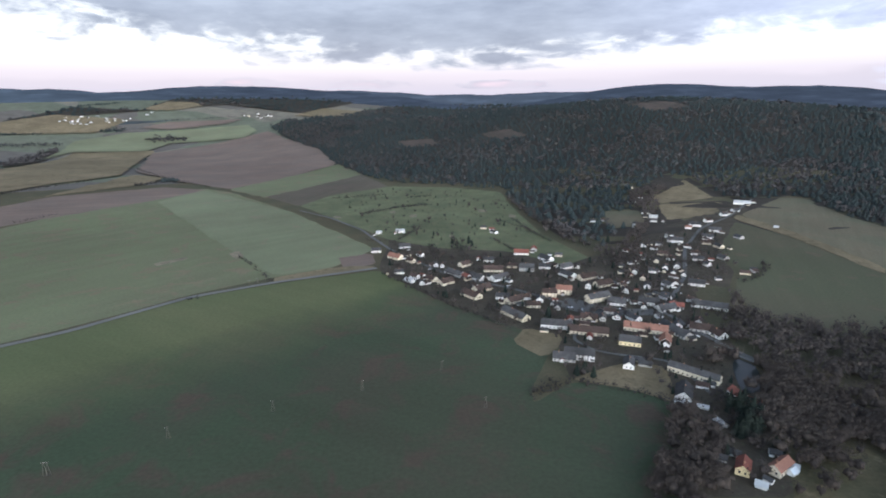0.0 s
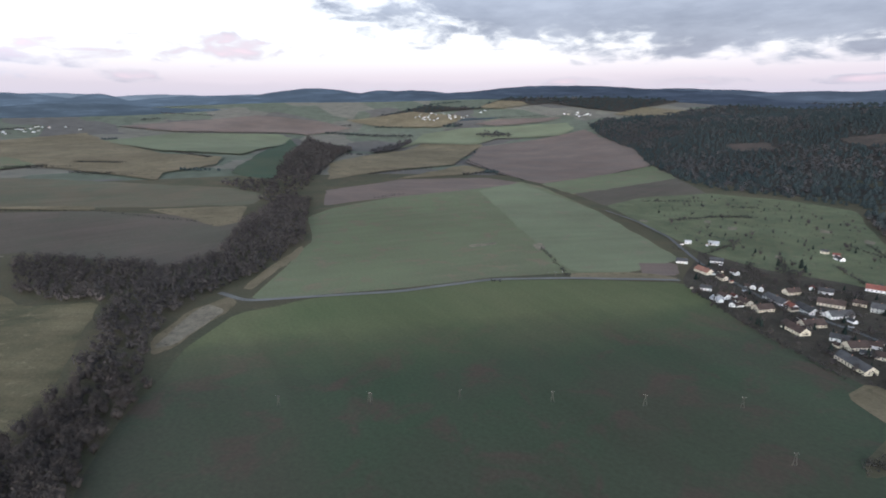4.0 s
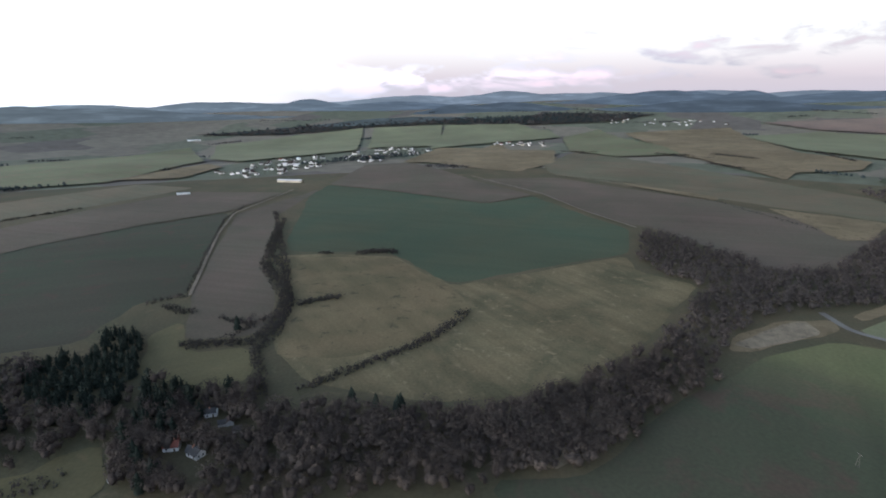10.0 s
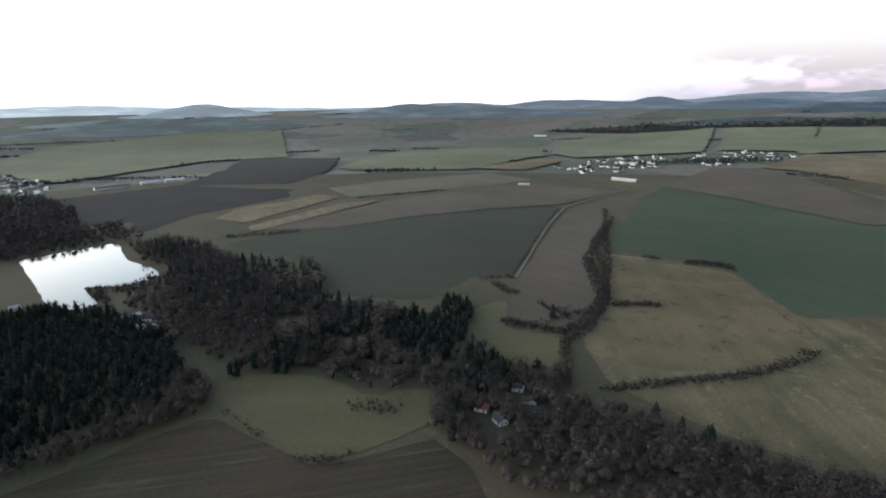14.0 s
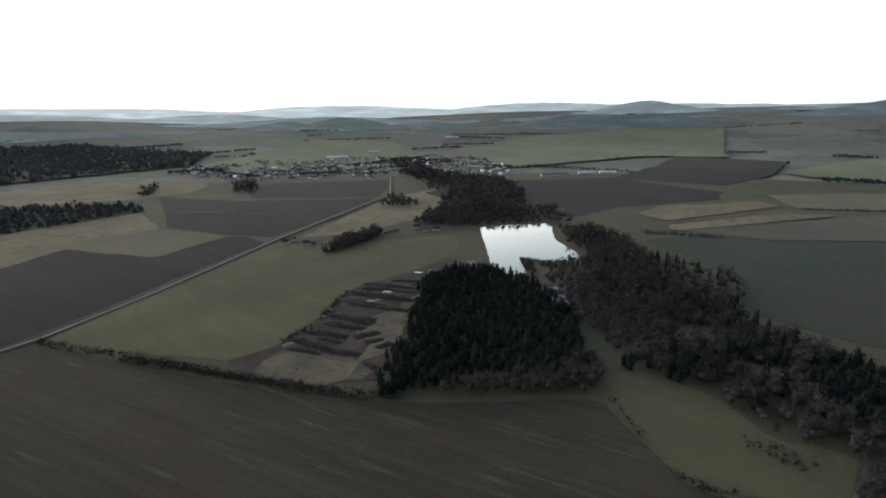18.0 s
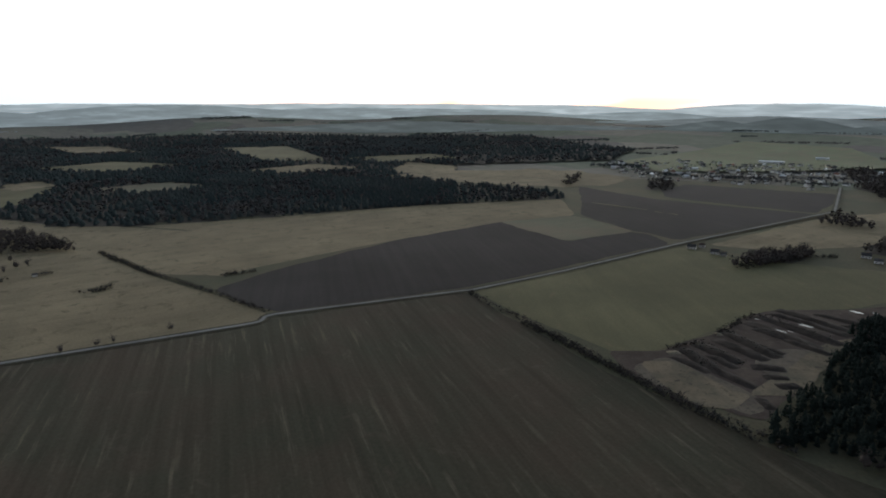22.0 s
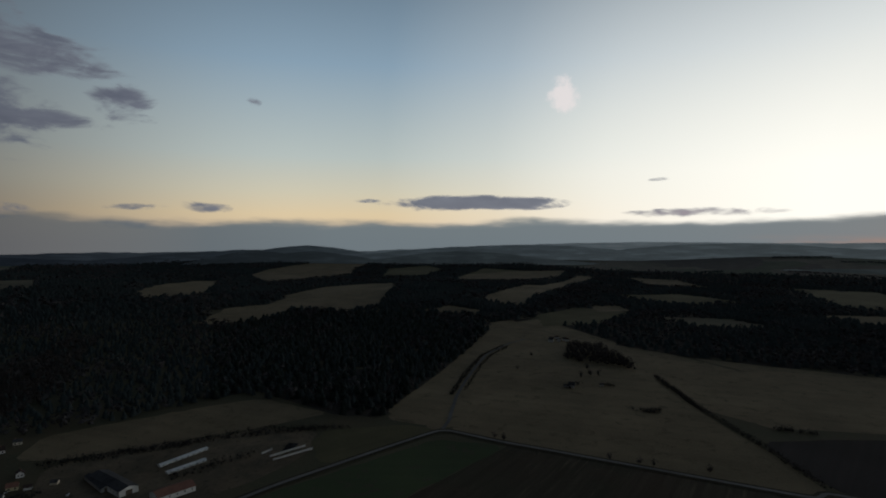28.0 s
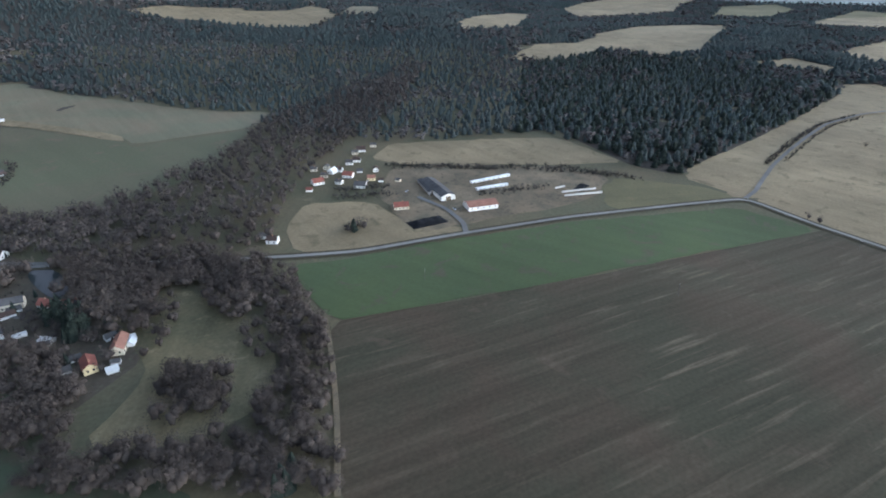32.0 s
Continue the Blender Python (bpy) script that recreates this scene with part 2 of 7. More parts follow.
def patchwork(name):
    """Far farmland: a patchwork of fields, each in one dull colour."""
    m = mat(name, (0.078, 0.07, 0.05), (0.062, 0.066, 0.048), 90, 4)
    g = Graph(m.node_tree)
    where = g.node("ShaderNodeNewGeometry").outputs["Position"]
    cell = g.tree.nodes.new("ShaderNodeTexVoronoi")
    cell.distance = "CHEBYCHEV"
    cell.inputs["Scale"].default_value = 1.0
    turn = g.node("ShaderNodeVectorRotate", Angle=0.5)
    turn.rotation_type = "Z_AXIS"
    g.link(where, turn.inputs["Vector"])
    g.link(g.vmath("MULTIPLY", turn.outputs[0], (1 / 420, 1 / 260, 0.0)), cell.inputs["Vector"])
    part_of = g.node("ShaderNodeSeparateXYZ")
    g.link(cell.outputs["Color"], part_of.inputs[0])
    kinds = g.ramp(part_of.outputs[0], [(0.0, (0.1, 0.108, 0.08)), (0.25, (0.135, 0.122, 0.1)), (0.45, (0.105, 0.095, 0.085)), (0.62, (0.112, 0.118, 0.088)), (0.8, (0.15, 0.135, 0.11)), (1.0, (0.098, 0.102, 0.078))])
    kinds.node.color_ramp.interpolation = "CONSTANT"
    grain = g.ramp(g.noise(where, 0.02, 4.0, 0.6), [(0.3, 0.82), (0.7, 1.12)])
    g.link(g.mix(1.0, kinds, grain, "MULTIPLY"), m.node_tree.nodes["Principled BSDF"].inputs["Base Color"])


patchwork("ground")
mat("grassland", (0.081, 0.068, 0.044), (0.063, 0.061, 0.039), 60, 3, 0.35, stain=(0.098, 0.081, 0.054), stain_at=0.6)
mat("wheat", (0.1263, 0.136, 0.079), (0.1177, 0.119, 0.074), 110, 3, 0.28, rows=12, heading=35, row_gain=0.05, stain=(0.1455, 0.12, 0.081), stain_at=0.53)
mat("wheat_near", (0.044, 0.0588, 0.036), (0.0542, 0.0539, 0.038), 120, 3, 0.28, rows=22, heading=-62, row_gain=0.06, stain=(0.0655, 0.0519, 0.04), stain_at=0.52, strip=((0.0818, 0.096, 0.048), (0.1003, 0.1039, 0.055)))
mat("wheat_light", (0.1466, 0.156, 0.097), (0.1327, 0.136, 0.087), 100, 3, 0.25, rows=10, heading=50, row_gain=0.05, stain=(0.1616, 0.138, 0.097), stain_at=0.58)
mat("wheat_blue", (0.0466, 0.066, 0.044), (0.0583, 0.068, 0.044), 100, 3, 0.25, rows=14, heading=20, row_gain=0.06)
mat("wheat_bright", (0.05, 0.0655, 0.0315), (0.0435, 0.0585, 0.0305), 60, 3, 0.15, rows=12, heading=10, row_gain=0.06, stain=(0.0594, 0.0546, 0.038), stain_at=0.56)
mat("plough", (0.155, 0.114, 0.095), (0.132, 0.103, 0.088), 70, 3, 0.28, rows=7, heading=70, row_gain=0.09)
mat("plough_grey", (0.0985, 0.0783, 0.0632), (0.0828, 0.0740, 0.0560), 80, 3, 0.28, rows=8, heading=15, row_gain=0.08)
mat("plough_dark", (0.024, 0.0205, 0.0205), (0.03, 0.026, 0.0258), 70, 3, 0.28, rows=6, heading=-40, row_gain=0.14)
mat("stubble", (0.12, 0.098, 0.068), (0.098, 0.095, 0.065), 70, 3, 0.28, rows=8, heading=30, row_gain=0.07)
mat("dry", (0.164, 0.129, 0.082), (0.13, 0.105, 0.067), 50, 2.5, 0.3, rows=10, heading=30, row_gain=0.09, stain=(0.097, 0.0816, 0.0507), stain_at=0.55)
mat("meadow", (0.126, 0.104, 0.062), (0.08, 0.073, 0.044), 38, 2.5, 0.4, rows=12, heading=60, row_gain=0.16, stain=(0.156, 0.128, 0.08), stain_at=0.57)
mat("olive", (0.0984, 0.089, 0.05), (0.0824, 0.075, 0.043), 50, 2.5, 0.28, rows=9, heading=-30, row_gain=0.06, stain=(0.1134, 0.092, 0.054), stain_at=0.6)
mat("lawn", (0.1104, 0.1161, 0.0662), (0.0846, 0.0946, 0.0559), 22, 3, 0.3, stain=(0.1325, 0.1118, 0.0731), stain_at=0.56)
mat("pasture", (0.126, 0.1, 0.06), (0.09, 0.078, 0.046), 45, 2.5, 0.35, rows=14, heading=60, row_gain=0.1, stain=(0.055, 0.048, 0.031), stain_at=0.58)
mat("near_twigs", (0.0545, 0.0448, 0.0395), (0.0362, 0.0302, 0.028), 30, 9, 0.4, each=0.06)
mat("dark_earth", (0.026, 0.021, 0.019), (0.045, 0.036, 0.03), 8, 1.5, 0.35)
mat("margin", (0.04, 0.035, 0.025), (0.05, 0.044, 0.03), 12, 1.5, 0.35)
mat("olive_dull", (0.0717, 0.074, 0.047), (0.0813, 0.074, 0.05), 110, 3, 0.25, rows=14, heading=20, row_gain=0.05, stain=(0.0931, 0.075, 0.054), stain_at=0.58)
mat("felled", (0.082, 0.062, 0.053), (0.06, 0.05, 0.042), 25, 4, 0.35, stain=(0.12, 0.098, 0.075), stain_at=0.58)
mat("wheat_dull", (0.0417, 0.051, 0.035), (0.0492, 0.048, 0.036), 100, 3, 0.28, rows=22, heading=-20, row_gain=0.05, stain=(0.0599, 0.047, 0.037), stain_at=0.55)
mat("garden", (0.052, 0.045, 0.035), (0.066, 0.054, 0.042), 10, 2.5, 0.4, stain=(0.068, 0.07, 0.046), stain_at=0.58)
mat("field_brown", (0.05, 0.0385, 0.0275), (0.041, 0.038, 0.026), 60, 2.5, 0.32, rows=5, heading=132, row_gain=0.18, stain=(0.06, 0.047, 0.034), stain_at=0.6, lines=(0.084, 0.068, 0.048))
mat("scrub", (0.042, 0.031, 0.027), (0.062, 0.047, 0.038), 14, 2.5, 0.35, stain=(0.085, 0.068, 0.05), stain_at=0.6)
mat("yard", (0.13, 0.102, 0.07), (0.085, 0.072, 0.052), 14, 2, 0.3, stain=(0.05, 0.042, 0.033), stain_at=0.56)
mat("sand_dull", (0.105, 0.085, 0.066), (0.076, 0.062, 0.05), 9, 1.5, 0.3, stain=(0.058, 0.049, 0.038), stain_at=0.54)
mat("sand", (0.2, 0.166, 0.122), (0.14, 0.118, 0.087), 8, 1.5, 0.3, stain=(0.085, 0.07, 0.052), stain_at=0.56)
mat("soil", (0.17, 0.145, 0.115), (0.13, 0.11, 0.088), 15, 1.5, 0.25)
mat("asphalt", (0.115, 0.112, 0.11), (0.095, 0.092, 0.09), 20, 1.0, 0.15)
mat("pale_road", (0.1560, 0.1508, 0.1435), (0.1300, 0.1248, 0.1196), 20, 1.0, 0.15)
mat("forest_floor", (0.044, 0.037, 0.032), (0.036, 0.032, 0.027), 25, 3, 0.3)
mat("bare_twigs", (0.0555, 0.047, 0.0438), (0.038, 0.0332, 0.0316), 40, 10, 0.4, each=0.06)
# twig colour of distant woods, greyed and blued with air haze painted in
mat("hazed_twigs", (0.058, 0.052, 0.052), (0.047, 0.045, 0.047), 120, 18, 0.3, each=0.06)
mat("bark", (0.06, 0.05, 0.042), (0.045, 0.04, 0.035), 3, 0.3, 0.3)
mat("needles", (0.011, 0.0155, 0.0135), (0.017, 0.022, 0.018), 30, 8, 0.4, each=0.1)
# needle colour of distant conifers, lifted towards blue: haze put into the base colour
mat("hazed_needles", (0.027, 0.036, 0.0365), (0.035, 0.042, 0.041), 130, 18, 0.3, each=0.06)
mat("hedge_twigs", (0.044, 0.038, 0.035), (0.034, 0.033, 0.029), 20, 5, 0.35, each=0.08)
mat("white_wall", (0.6, 0.59, 0.57), (0.48, 0.47, 0.45), 6, 0.6, 0.1)
mat("cream_wall", (0.5, 0.44, 0.34), (0.42, 0.37, 0.29), 6, 0.6, 0.1)
mat("grey_wall", (0.33, 0.32, 0.3), (0.26, 0.25, 0.24), 6, 0.6, 0.1)
mat("yellow_wall", (0.58, 0.48, 0.29), (0.5, 0.41, 0.25), 6, 0.6, 0.08)
mat("red_roof", (0.17, 0.066, 0.052), (0.13, 0.055, 0.045), 3, 0.4, 0.2, each=0.25)
mat("orange_roof", (0.2, 0.105, 0.08), (0.16, 0.085, 0.066), 3, 0.4, 0.2, each=0.25)
mat("brown_roof", (0.06, 0.042, 0.037), (0.045, 0.034, 0.031), 3, 0.4, 0.2, each=0.35)
mat("grey_roof", (0.065, 0.063, 0.065), (0.048, 0.047, 0.049), 3, 0.4, 0.15, each=0.45)
mat("white_roof", (0.6, 0.6, 0.6), (0.5, 0.5, 0.5), 4, 0.5, 0.1, rough=0.42, metal=0.6)
mat("black_sheet", (0.006, 0.0065, 0.008), (0.011, 0.011, 0.013), 4, 0.6, 0.2, rough=0.9)
mat("concrete", (0.4, 0.39, 0.37), (0.32, 0.31, 0.3), 5, 0.5, 0.12)
mat("window_pane", (0.03, 0.035, 0.045), (0.02, 0.024, 0.03), 1, 0.2, 0.1, rough=0.15)
mat("door_wood", (0.1, 0.06, 0.035), (0.08, 0.05, 0.03), 1, 0.1, 0.2)
mat("brick", (0.25, 0.13, 0.09), (0.2, 0.11, 0.08), 1, 0.2, 0.2)
mat("pole_wood", (0.085, 0.078, 0.068), (0.07, 0.064, 0.056), 1, 0.2, 0.2)
mat("car_paint", (0.5, 0.5, 0.52), (0.5, 0.5, 0.52), 1, 0.3, 0.03, rough=0.3, each=0.5)
mat("tyre", (0.02, 0.02, 0.02), (0.025, 0.025, 0.025), 1, 0.2, 0.1)
mat("timber", (0.13, 0.1, 0.075), (0.1, 0.08, 0.06), 2, 0.3, 0.2, each=0.3)


def water_mat():
    m = MATS["water"] = bpy.data.materials.new("water")
    m.use_nodes = True
    g = Graph(m.node_tree)
    bsdf = m.node_tree.nodes["Principled BSDF"]
    bsdf.inputs["Base Color"].default_value = (0.03, 0.035, 0.035, 1)
    bsdf.inputs["Roughness"].default_value = 0.06
    bsdf.inputs["IOR"].default_value = 1.33
    bsdf.inputs["Specular IOR Level"].default_value = 0.14
    where = g.node("ShaderNodeNewGeometry").outputs["Position"]
    b = g.node("ShaderNodeBump", Strength=0.06, Distance=0.2)
    g.link(g.noise(where, 0.6, 3.0), b.inputs["Height"])
    g.link(b.outputs[0], bsdf.inputs["Normal"])


# heading round which the haze painted on the hills is duller
DULL_SIDE = Vector((-math.sin(radians(342)), math.cos(radians(342)), 0))


def haze_mat(name, dull, middle, pale, bright):
    """The far hills: blue dusk haze put into a glow, paler towards the set sun."""
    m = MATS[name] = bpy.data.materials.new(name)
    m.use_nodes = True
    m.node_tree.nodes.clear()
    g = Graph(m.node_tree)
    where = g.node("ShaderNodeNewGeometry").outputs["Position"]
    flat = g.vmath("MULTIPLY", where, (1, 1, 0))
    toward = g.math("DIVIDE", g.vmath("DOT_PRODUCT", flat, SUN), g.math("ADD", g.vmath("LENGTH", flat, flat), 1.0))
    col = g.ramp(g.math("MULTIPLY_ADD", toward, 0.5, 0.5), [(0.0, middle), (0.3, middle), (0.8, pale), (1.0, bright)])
    north = g.math("DIVIDE", g.vmath("DOT_PRODUCT", flat, DULL_SIDE), g.math("ADD", g.vmath("LENGTH", flat, flat), 1.0))
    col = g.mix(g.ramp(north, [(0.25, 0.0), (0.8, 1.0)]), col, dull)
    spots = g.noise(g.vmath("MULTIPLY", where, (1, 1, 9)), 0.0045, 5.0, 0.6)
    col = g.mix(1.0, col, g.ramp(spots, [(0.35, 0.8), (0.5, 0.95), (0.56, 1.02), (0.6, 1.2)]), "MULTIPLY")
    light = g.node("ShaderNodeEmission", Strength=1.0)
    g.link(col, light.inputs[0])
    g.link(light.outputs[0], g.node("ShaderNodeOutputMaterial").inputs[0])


water_mat()
haze_mat("hill_low", (0.07, 0.086, 0.1), (0.1, 0.13, 0.145), (0.17, 0.22, 0.235), (0.26, 0.31, 0.32))
haze_mat("hill_near", (0.075, 0.096, 0.125), (0.125, 0.168, 0.215), (0.26, 0.325, 0.355), (0.42, 0.48, 0.5))
haze_mat("hill_mid", (0.08, 0.105, 0.15), (0.165, 0.225, 0.295), (0.42, 0.52, 0.58), (0.66, 0.78, 0.82))
haze_mat("hill_far", (0.12, 0.155, 0.21), (0.3, 0.38, 0.47), (0.76, 0.91, 1.0), (1.15, 1.32, 1.38))


# ---- shape of the land ----
# long, low relief of the land; SKYLINE lifts its rim to fit the camera's view
SKYLINE = [(0, 0.95), (12, 1.4), (21, 1.5), (38, 1.2), (47, 1.25), (60, 0.75), (75, 0.85), (90, 0.75), (103, 0.35), (120, 0.0), (146, -0.1), (177, -0.44), (193, -0.35), (208, 0.1), (218, -0.2), (232, -0.1), (257, -0.55), (283, -0.6), (292, -0.65), (310, -0.55), (321, -0.4), (327, 0.6), (338, 1.44), (349, 1.1), (360, 0.95)]
HILLS = [(1000, 2620, 205, 950, 950), (2200, 2050, 90, 800, 750), (-250, 3100, 70, 750, 600), (-1870, 255, 36, 700, 700), (-2800, 1150, 60, 950, 800), (1950, 850, 55, 750, 500), (2200, -170, 40, 650, 650)]


RIM = [(0, 1.2), (14, 0.6), (30, 0.5), (140, 0.5), (165, 0.9), (250, 0.9), (300, 0.8), (322, 1.2), (360, 1.2)]


def smooth(a, b, v):
    u = np.clip((v - a) / (b - a), 0, 1)
    return u * u * (3 - 2 * u)


def height(x, y):
    """Height of the ground over the plan, for numbers or arrays."""
    x, y = np.asarray(x, float), np.asarray(y, float)
    r, yaw = np.hypot(x, y), np.degrees(np.arctan2(-x, y)) % 360
    below = np.interp(yaw, [a for a, _ in RIM], [e for _, e in RIM])
    rim = 204 + 4800 * np.tan(np.radians(np.interp(yaw, [a for a, _ in SKYLINE], [e for _, e in SKYLINE]) - below))
    z = rim * smooth(2700, 4850, r)
    for hx, hy, top, wide, deep in HILLS:
        z = z + top * np.exp(-(((x - hx) / wide) ** 2 + ((y - hy) / deep) ** 2)) * smooth(800, 1650, r)
    z = z + smooth(950, 2400, r) * (14 * np.sin(x / 520 + 1.3) * np.cos(y / 460) + 8 * np.sin(y / 320 + x / 680))
    return z


def link_mesh(name, verts, faces, material, parent=None):
    me = bpy.data.meshes.new(name)
    me.from_pydata(verts, [], faces)
    me.materials.append(MATS[material])
    ob = new(name, me)
    ob.parent = parent
    return ob


def make_ground():
    radii = np.concatenate([np.arange(0, 1000, 60), np.arange(1000, 2600, 70), np.arange(2600, 4900, 90)])
    turns = 240
    a = np.linspace(0, 2 * math.pi, turns, endpoint=False)
    r, a = np.meshgrid(radii, a, indexing="ij")
    x, y = r * np.sin(a), r * np.cos(a)
    z = height(x, y) - 0.12 - 0.9 * smooth(300, 850, r) - 4.0 * smooth(850, 2600, r)
    verts = np.stack([x, y, z], -1).reshape(-1, 3).tolist()
    faces = []
    for i in range(len(radii) - 1):
        for j in range(turns):
            k = (j + 1) % turns
            faces.append((i * turns + j, (i + 1) * turns + j, (i + 1) * turns + k, i * turns + k))
    ob = link_mesh("ground", verts, faces, "ground")
    ob.data.shade_smooth()
    tagged(ob, "rolling winter farmland with dull grass", "ground", kind="structure")


make_ground()


def ridge(name, radius, mounds, material, seed, label):
    """A line of far hills round the land, made of broad mounds: heading, height and half width in degrees."""
    turns = 1440
    yaw = np.linspace(0, 360, turns, endpoint=False)
    x, y = -radius * np.sin(np.radians(yaw)), radius * np.cos(np.radians(yaw))
    foot = np.degrees(np.arctan((height(x, y) - 14 - EYE) / radius))
    line = foot
    for at, tall, wide in mounds:
        off = (yaw - at + 180) % 360 - 180
        line = np.maximum(line, foot + (tall - foot) * np.exp(-np.abs(off / (1.35 * wide)) ** 2))
    bumps = np.array([noise.fractal((math.cos(radians(a)) * 30 + seed, math.sin(radians(a)) * 30, seed), 0.7, 2.1, 5) for a in yaw])
    top = EYE + radius * np.tan(np.radians(line + 0.05 * bumps * (line > foot + 0.05)))
    verts = []
    for r, h in ((radius - 190, 0.0), (radius - 120, 0.35), (radius - 55, 0.8), (radius, 1.0), (radius + 40, 0.6)):
        x, y = -r * np.sin(np.radians(yaw)), r * np.cos(np.radians(yaw))
        base = height(x, y) - 14
        verts += np.stack([x, y, base + (np.maximum(top, base + 1) - base) * h], -1).tolist()
    faces = [(i * turns + j, i * turns + (j + 1) % turns, (i + 1) * turns + (j + 1) % turns, (i + 1) * turns + j) for i in range(4) for j in range(turns)]
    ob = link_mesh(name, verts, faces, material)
    ob.data.shade_smooth()
    tagged(ob, label, "hills", kind="structure")


LOW_HILLS = [(151.4, -1.2, 5.5), (175.8, -1.38, 3.6), (181.5, -1.66, 3.0), (168.0, -1.88, 4.0), (146.0, -1.15, 4.0), (210.9, -1.73, 9.5), (195.6, -2.16, 7.2), (92.7, -1.15, 6.1)]
NEAR_HILLS = [(83.9, 0.24, 3.2), (64.4, 0.41, 5.4), (121.7, -0.22, 7.1), (66.5, 0.31, 4.1), (58.6, -0.29, 2.4), (127.0, -0.03, 3.9), (134.3, -1.24, 6.7), (88.9, 0.04, 2.2), (177.7, -1.26, 8.3), (151.8, -1.25, 5.1), (274.0, -0.82, 5.0), (279.1, -0.67, 3.8), (258.7, -0.79, 6.7)]
MID_HILLS = [(35.1, 1.37, 4.4), (22.6, 1.66, 6.0), (12.9, 1.14, 8.7), (339.5, 1.52, 7.7), (329.7, 1.17, 10.8), (44.4, 1.6, 4.7), (69.4, 1.21, 5.1), (62.7, 1.14, 2.1), (53.5, 0.96, 6.7), (44.6, 1.25, 4.4), (37.5, 1.37, 3.2), (20.3, 1.67, 9.0), (11.5, 1.16, 4.9), (122.9, 0.07, 6.9), (112.7, 0.29, 4.5), (103.2, 0.44, 2.4), (95.3, 0.31, 5.1), (146.6, -0.01, 3.2), (103.6, 0.56, 2.2), (111.5, 0.3, 6.2), (199.7, -0.92, 3.1), (187.8, -0.9, 6.2), (233.5, -0.02, 10.2), (216.4, -0.4, 14.8), (274.4, -0.24, 5.6), (255.3, -0.26, 12.0), (279.1, -0.62, 9.8), (315.4, -0.48, 14.4), (252.5, -0.16, 11.0), (326.5, -0.41, 8.2)]
FAR_HILLS = [(84.1, 1.3, 3.5), (78.1, 1.03, 5.4), (75.5, 1.08, 6.5), (66.1, 1.19, 6.1), (58.0, 1.08, 5.6), (93.0, 0.89, 6.5), (86.6, 0.93, 5.2), (159.5, -0.46, 6.5), (151.7, -0.43, 6.0), (215.0, -0.22, 11.3), (198.6, -0.2, 14.2), (176.6, -0.18, 10.8), (156.2, -0.09, 8.2), (239.3, 0.12, 20.8), (221.5, 0.05, 21.6), (263.0, -0.59, 9.0), (274.0, -0.34, 4.8), (252.1, -0.34, 13.6), (236.8, -0.26, 13.8)]
ridge("backdrop_hills", 3750, LOW_HILLS, "hill_low", 1.5, "low wooded rises beyond the fields with haze painted in")
ridge("backdrop_hills", 4150, NEAR_HILLS, "hill_near", 2.5, "dark wooded hills with blue evening haze painted in")
ridge("backdrop_hills", 4500, MID_HILLS, "hill_mid", 4.2, "far wooded hills with blue evening haze painted in")
ridge("backdrop_hills", 4860, FAR_HILLS + [(a, e - 0.15, 12) for a, e in SKYLINE], "hill_far", 8.8, "far hills at the horizon with pale blue haze painted in")


def along(points, step, closed, wobble=0.0):
    """Points every step metres along a line of corners, wandering a little to the sides."""
    out = []
    n = len(points)
    for i in range(n if closed else n - 1):
        a, b = Vector(points[i]), Vector(points[(i + 1) % n])
        count = max(1, int((b - a).length / step))
        side = Vector((a.y - b.y, b.x - a.x)).normalized() if (b - a).length > 0 else Vector((0, 0))
        for k in range(count):
            p = a.lerp(b, k / count)
            if k and wobble:
                p = p + side * wobble * noise.noise((p.x / 23, p.y / 23, 3.1))
            out.append(p)
    if not closed:
        out.append(Vector(points[-1]))
    return out


def rounded(points, closed):
    """Cuts each corner once, for the soft bends of fields and lanes."""
    out = []
    n = len(points)
    for i in range(n if closed else n - 1):
        a, b = Vector(points[i]), Vector(points[(i + 1) % n])
        cut = min(0.15, 9 / max((b - a).length, 1))
        if closed or i:
            out.append(a.lerp(b, cut))
        else:
            out.append(a)
        if closed or i < n - 2:
            out.append(a.lerp(b, 1 - cut))
        else:
            out.append(b)
    return out


def drape(bm, lift, step=0.0):
    far = [math.hypot(v.co.x, v.co.y) for v in bm.verts]
    hs = height([v.co.x for v in bm.verts], [v.co.y for v in bm.verts])
    for v, h, r in zip(bm.verts, hs, far):
        v.co.z = h + lift * (1 + 7 * float(smooth(850, 2400, r))) + step * (1 + 9 * float(smooth(750, 1200, r)))


def face_up(bm):
    bm.normal_update()
    for f in bm.faces:
        if f.normal.z < 0:
            f.normal_flip()


def finish(name, bm, material, parent=None):
    me = bpy.data.meshes.new(name)
    bm.to_mesh(me)
    bm.free()
    me.materials.append(MATS[material])
    ob = new(name, me)
    ob.parent = parent
    return ob


LAID = {"field": 0, "floor": 0}
CLEARINGS = []
LAND = []


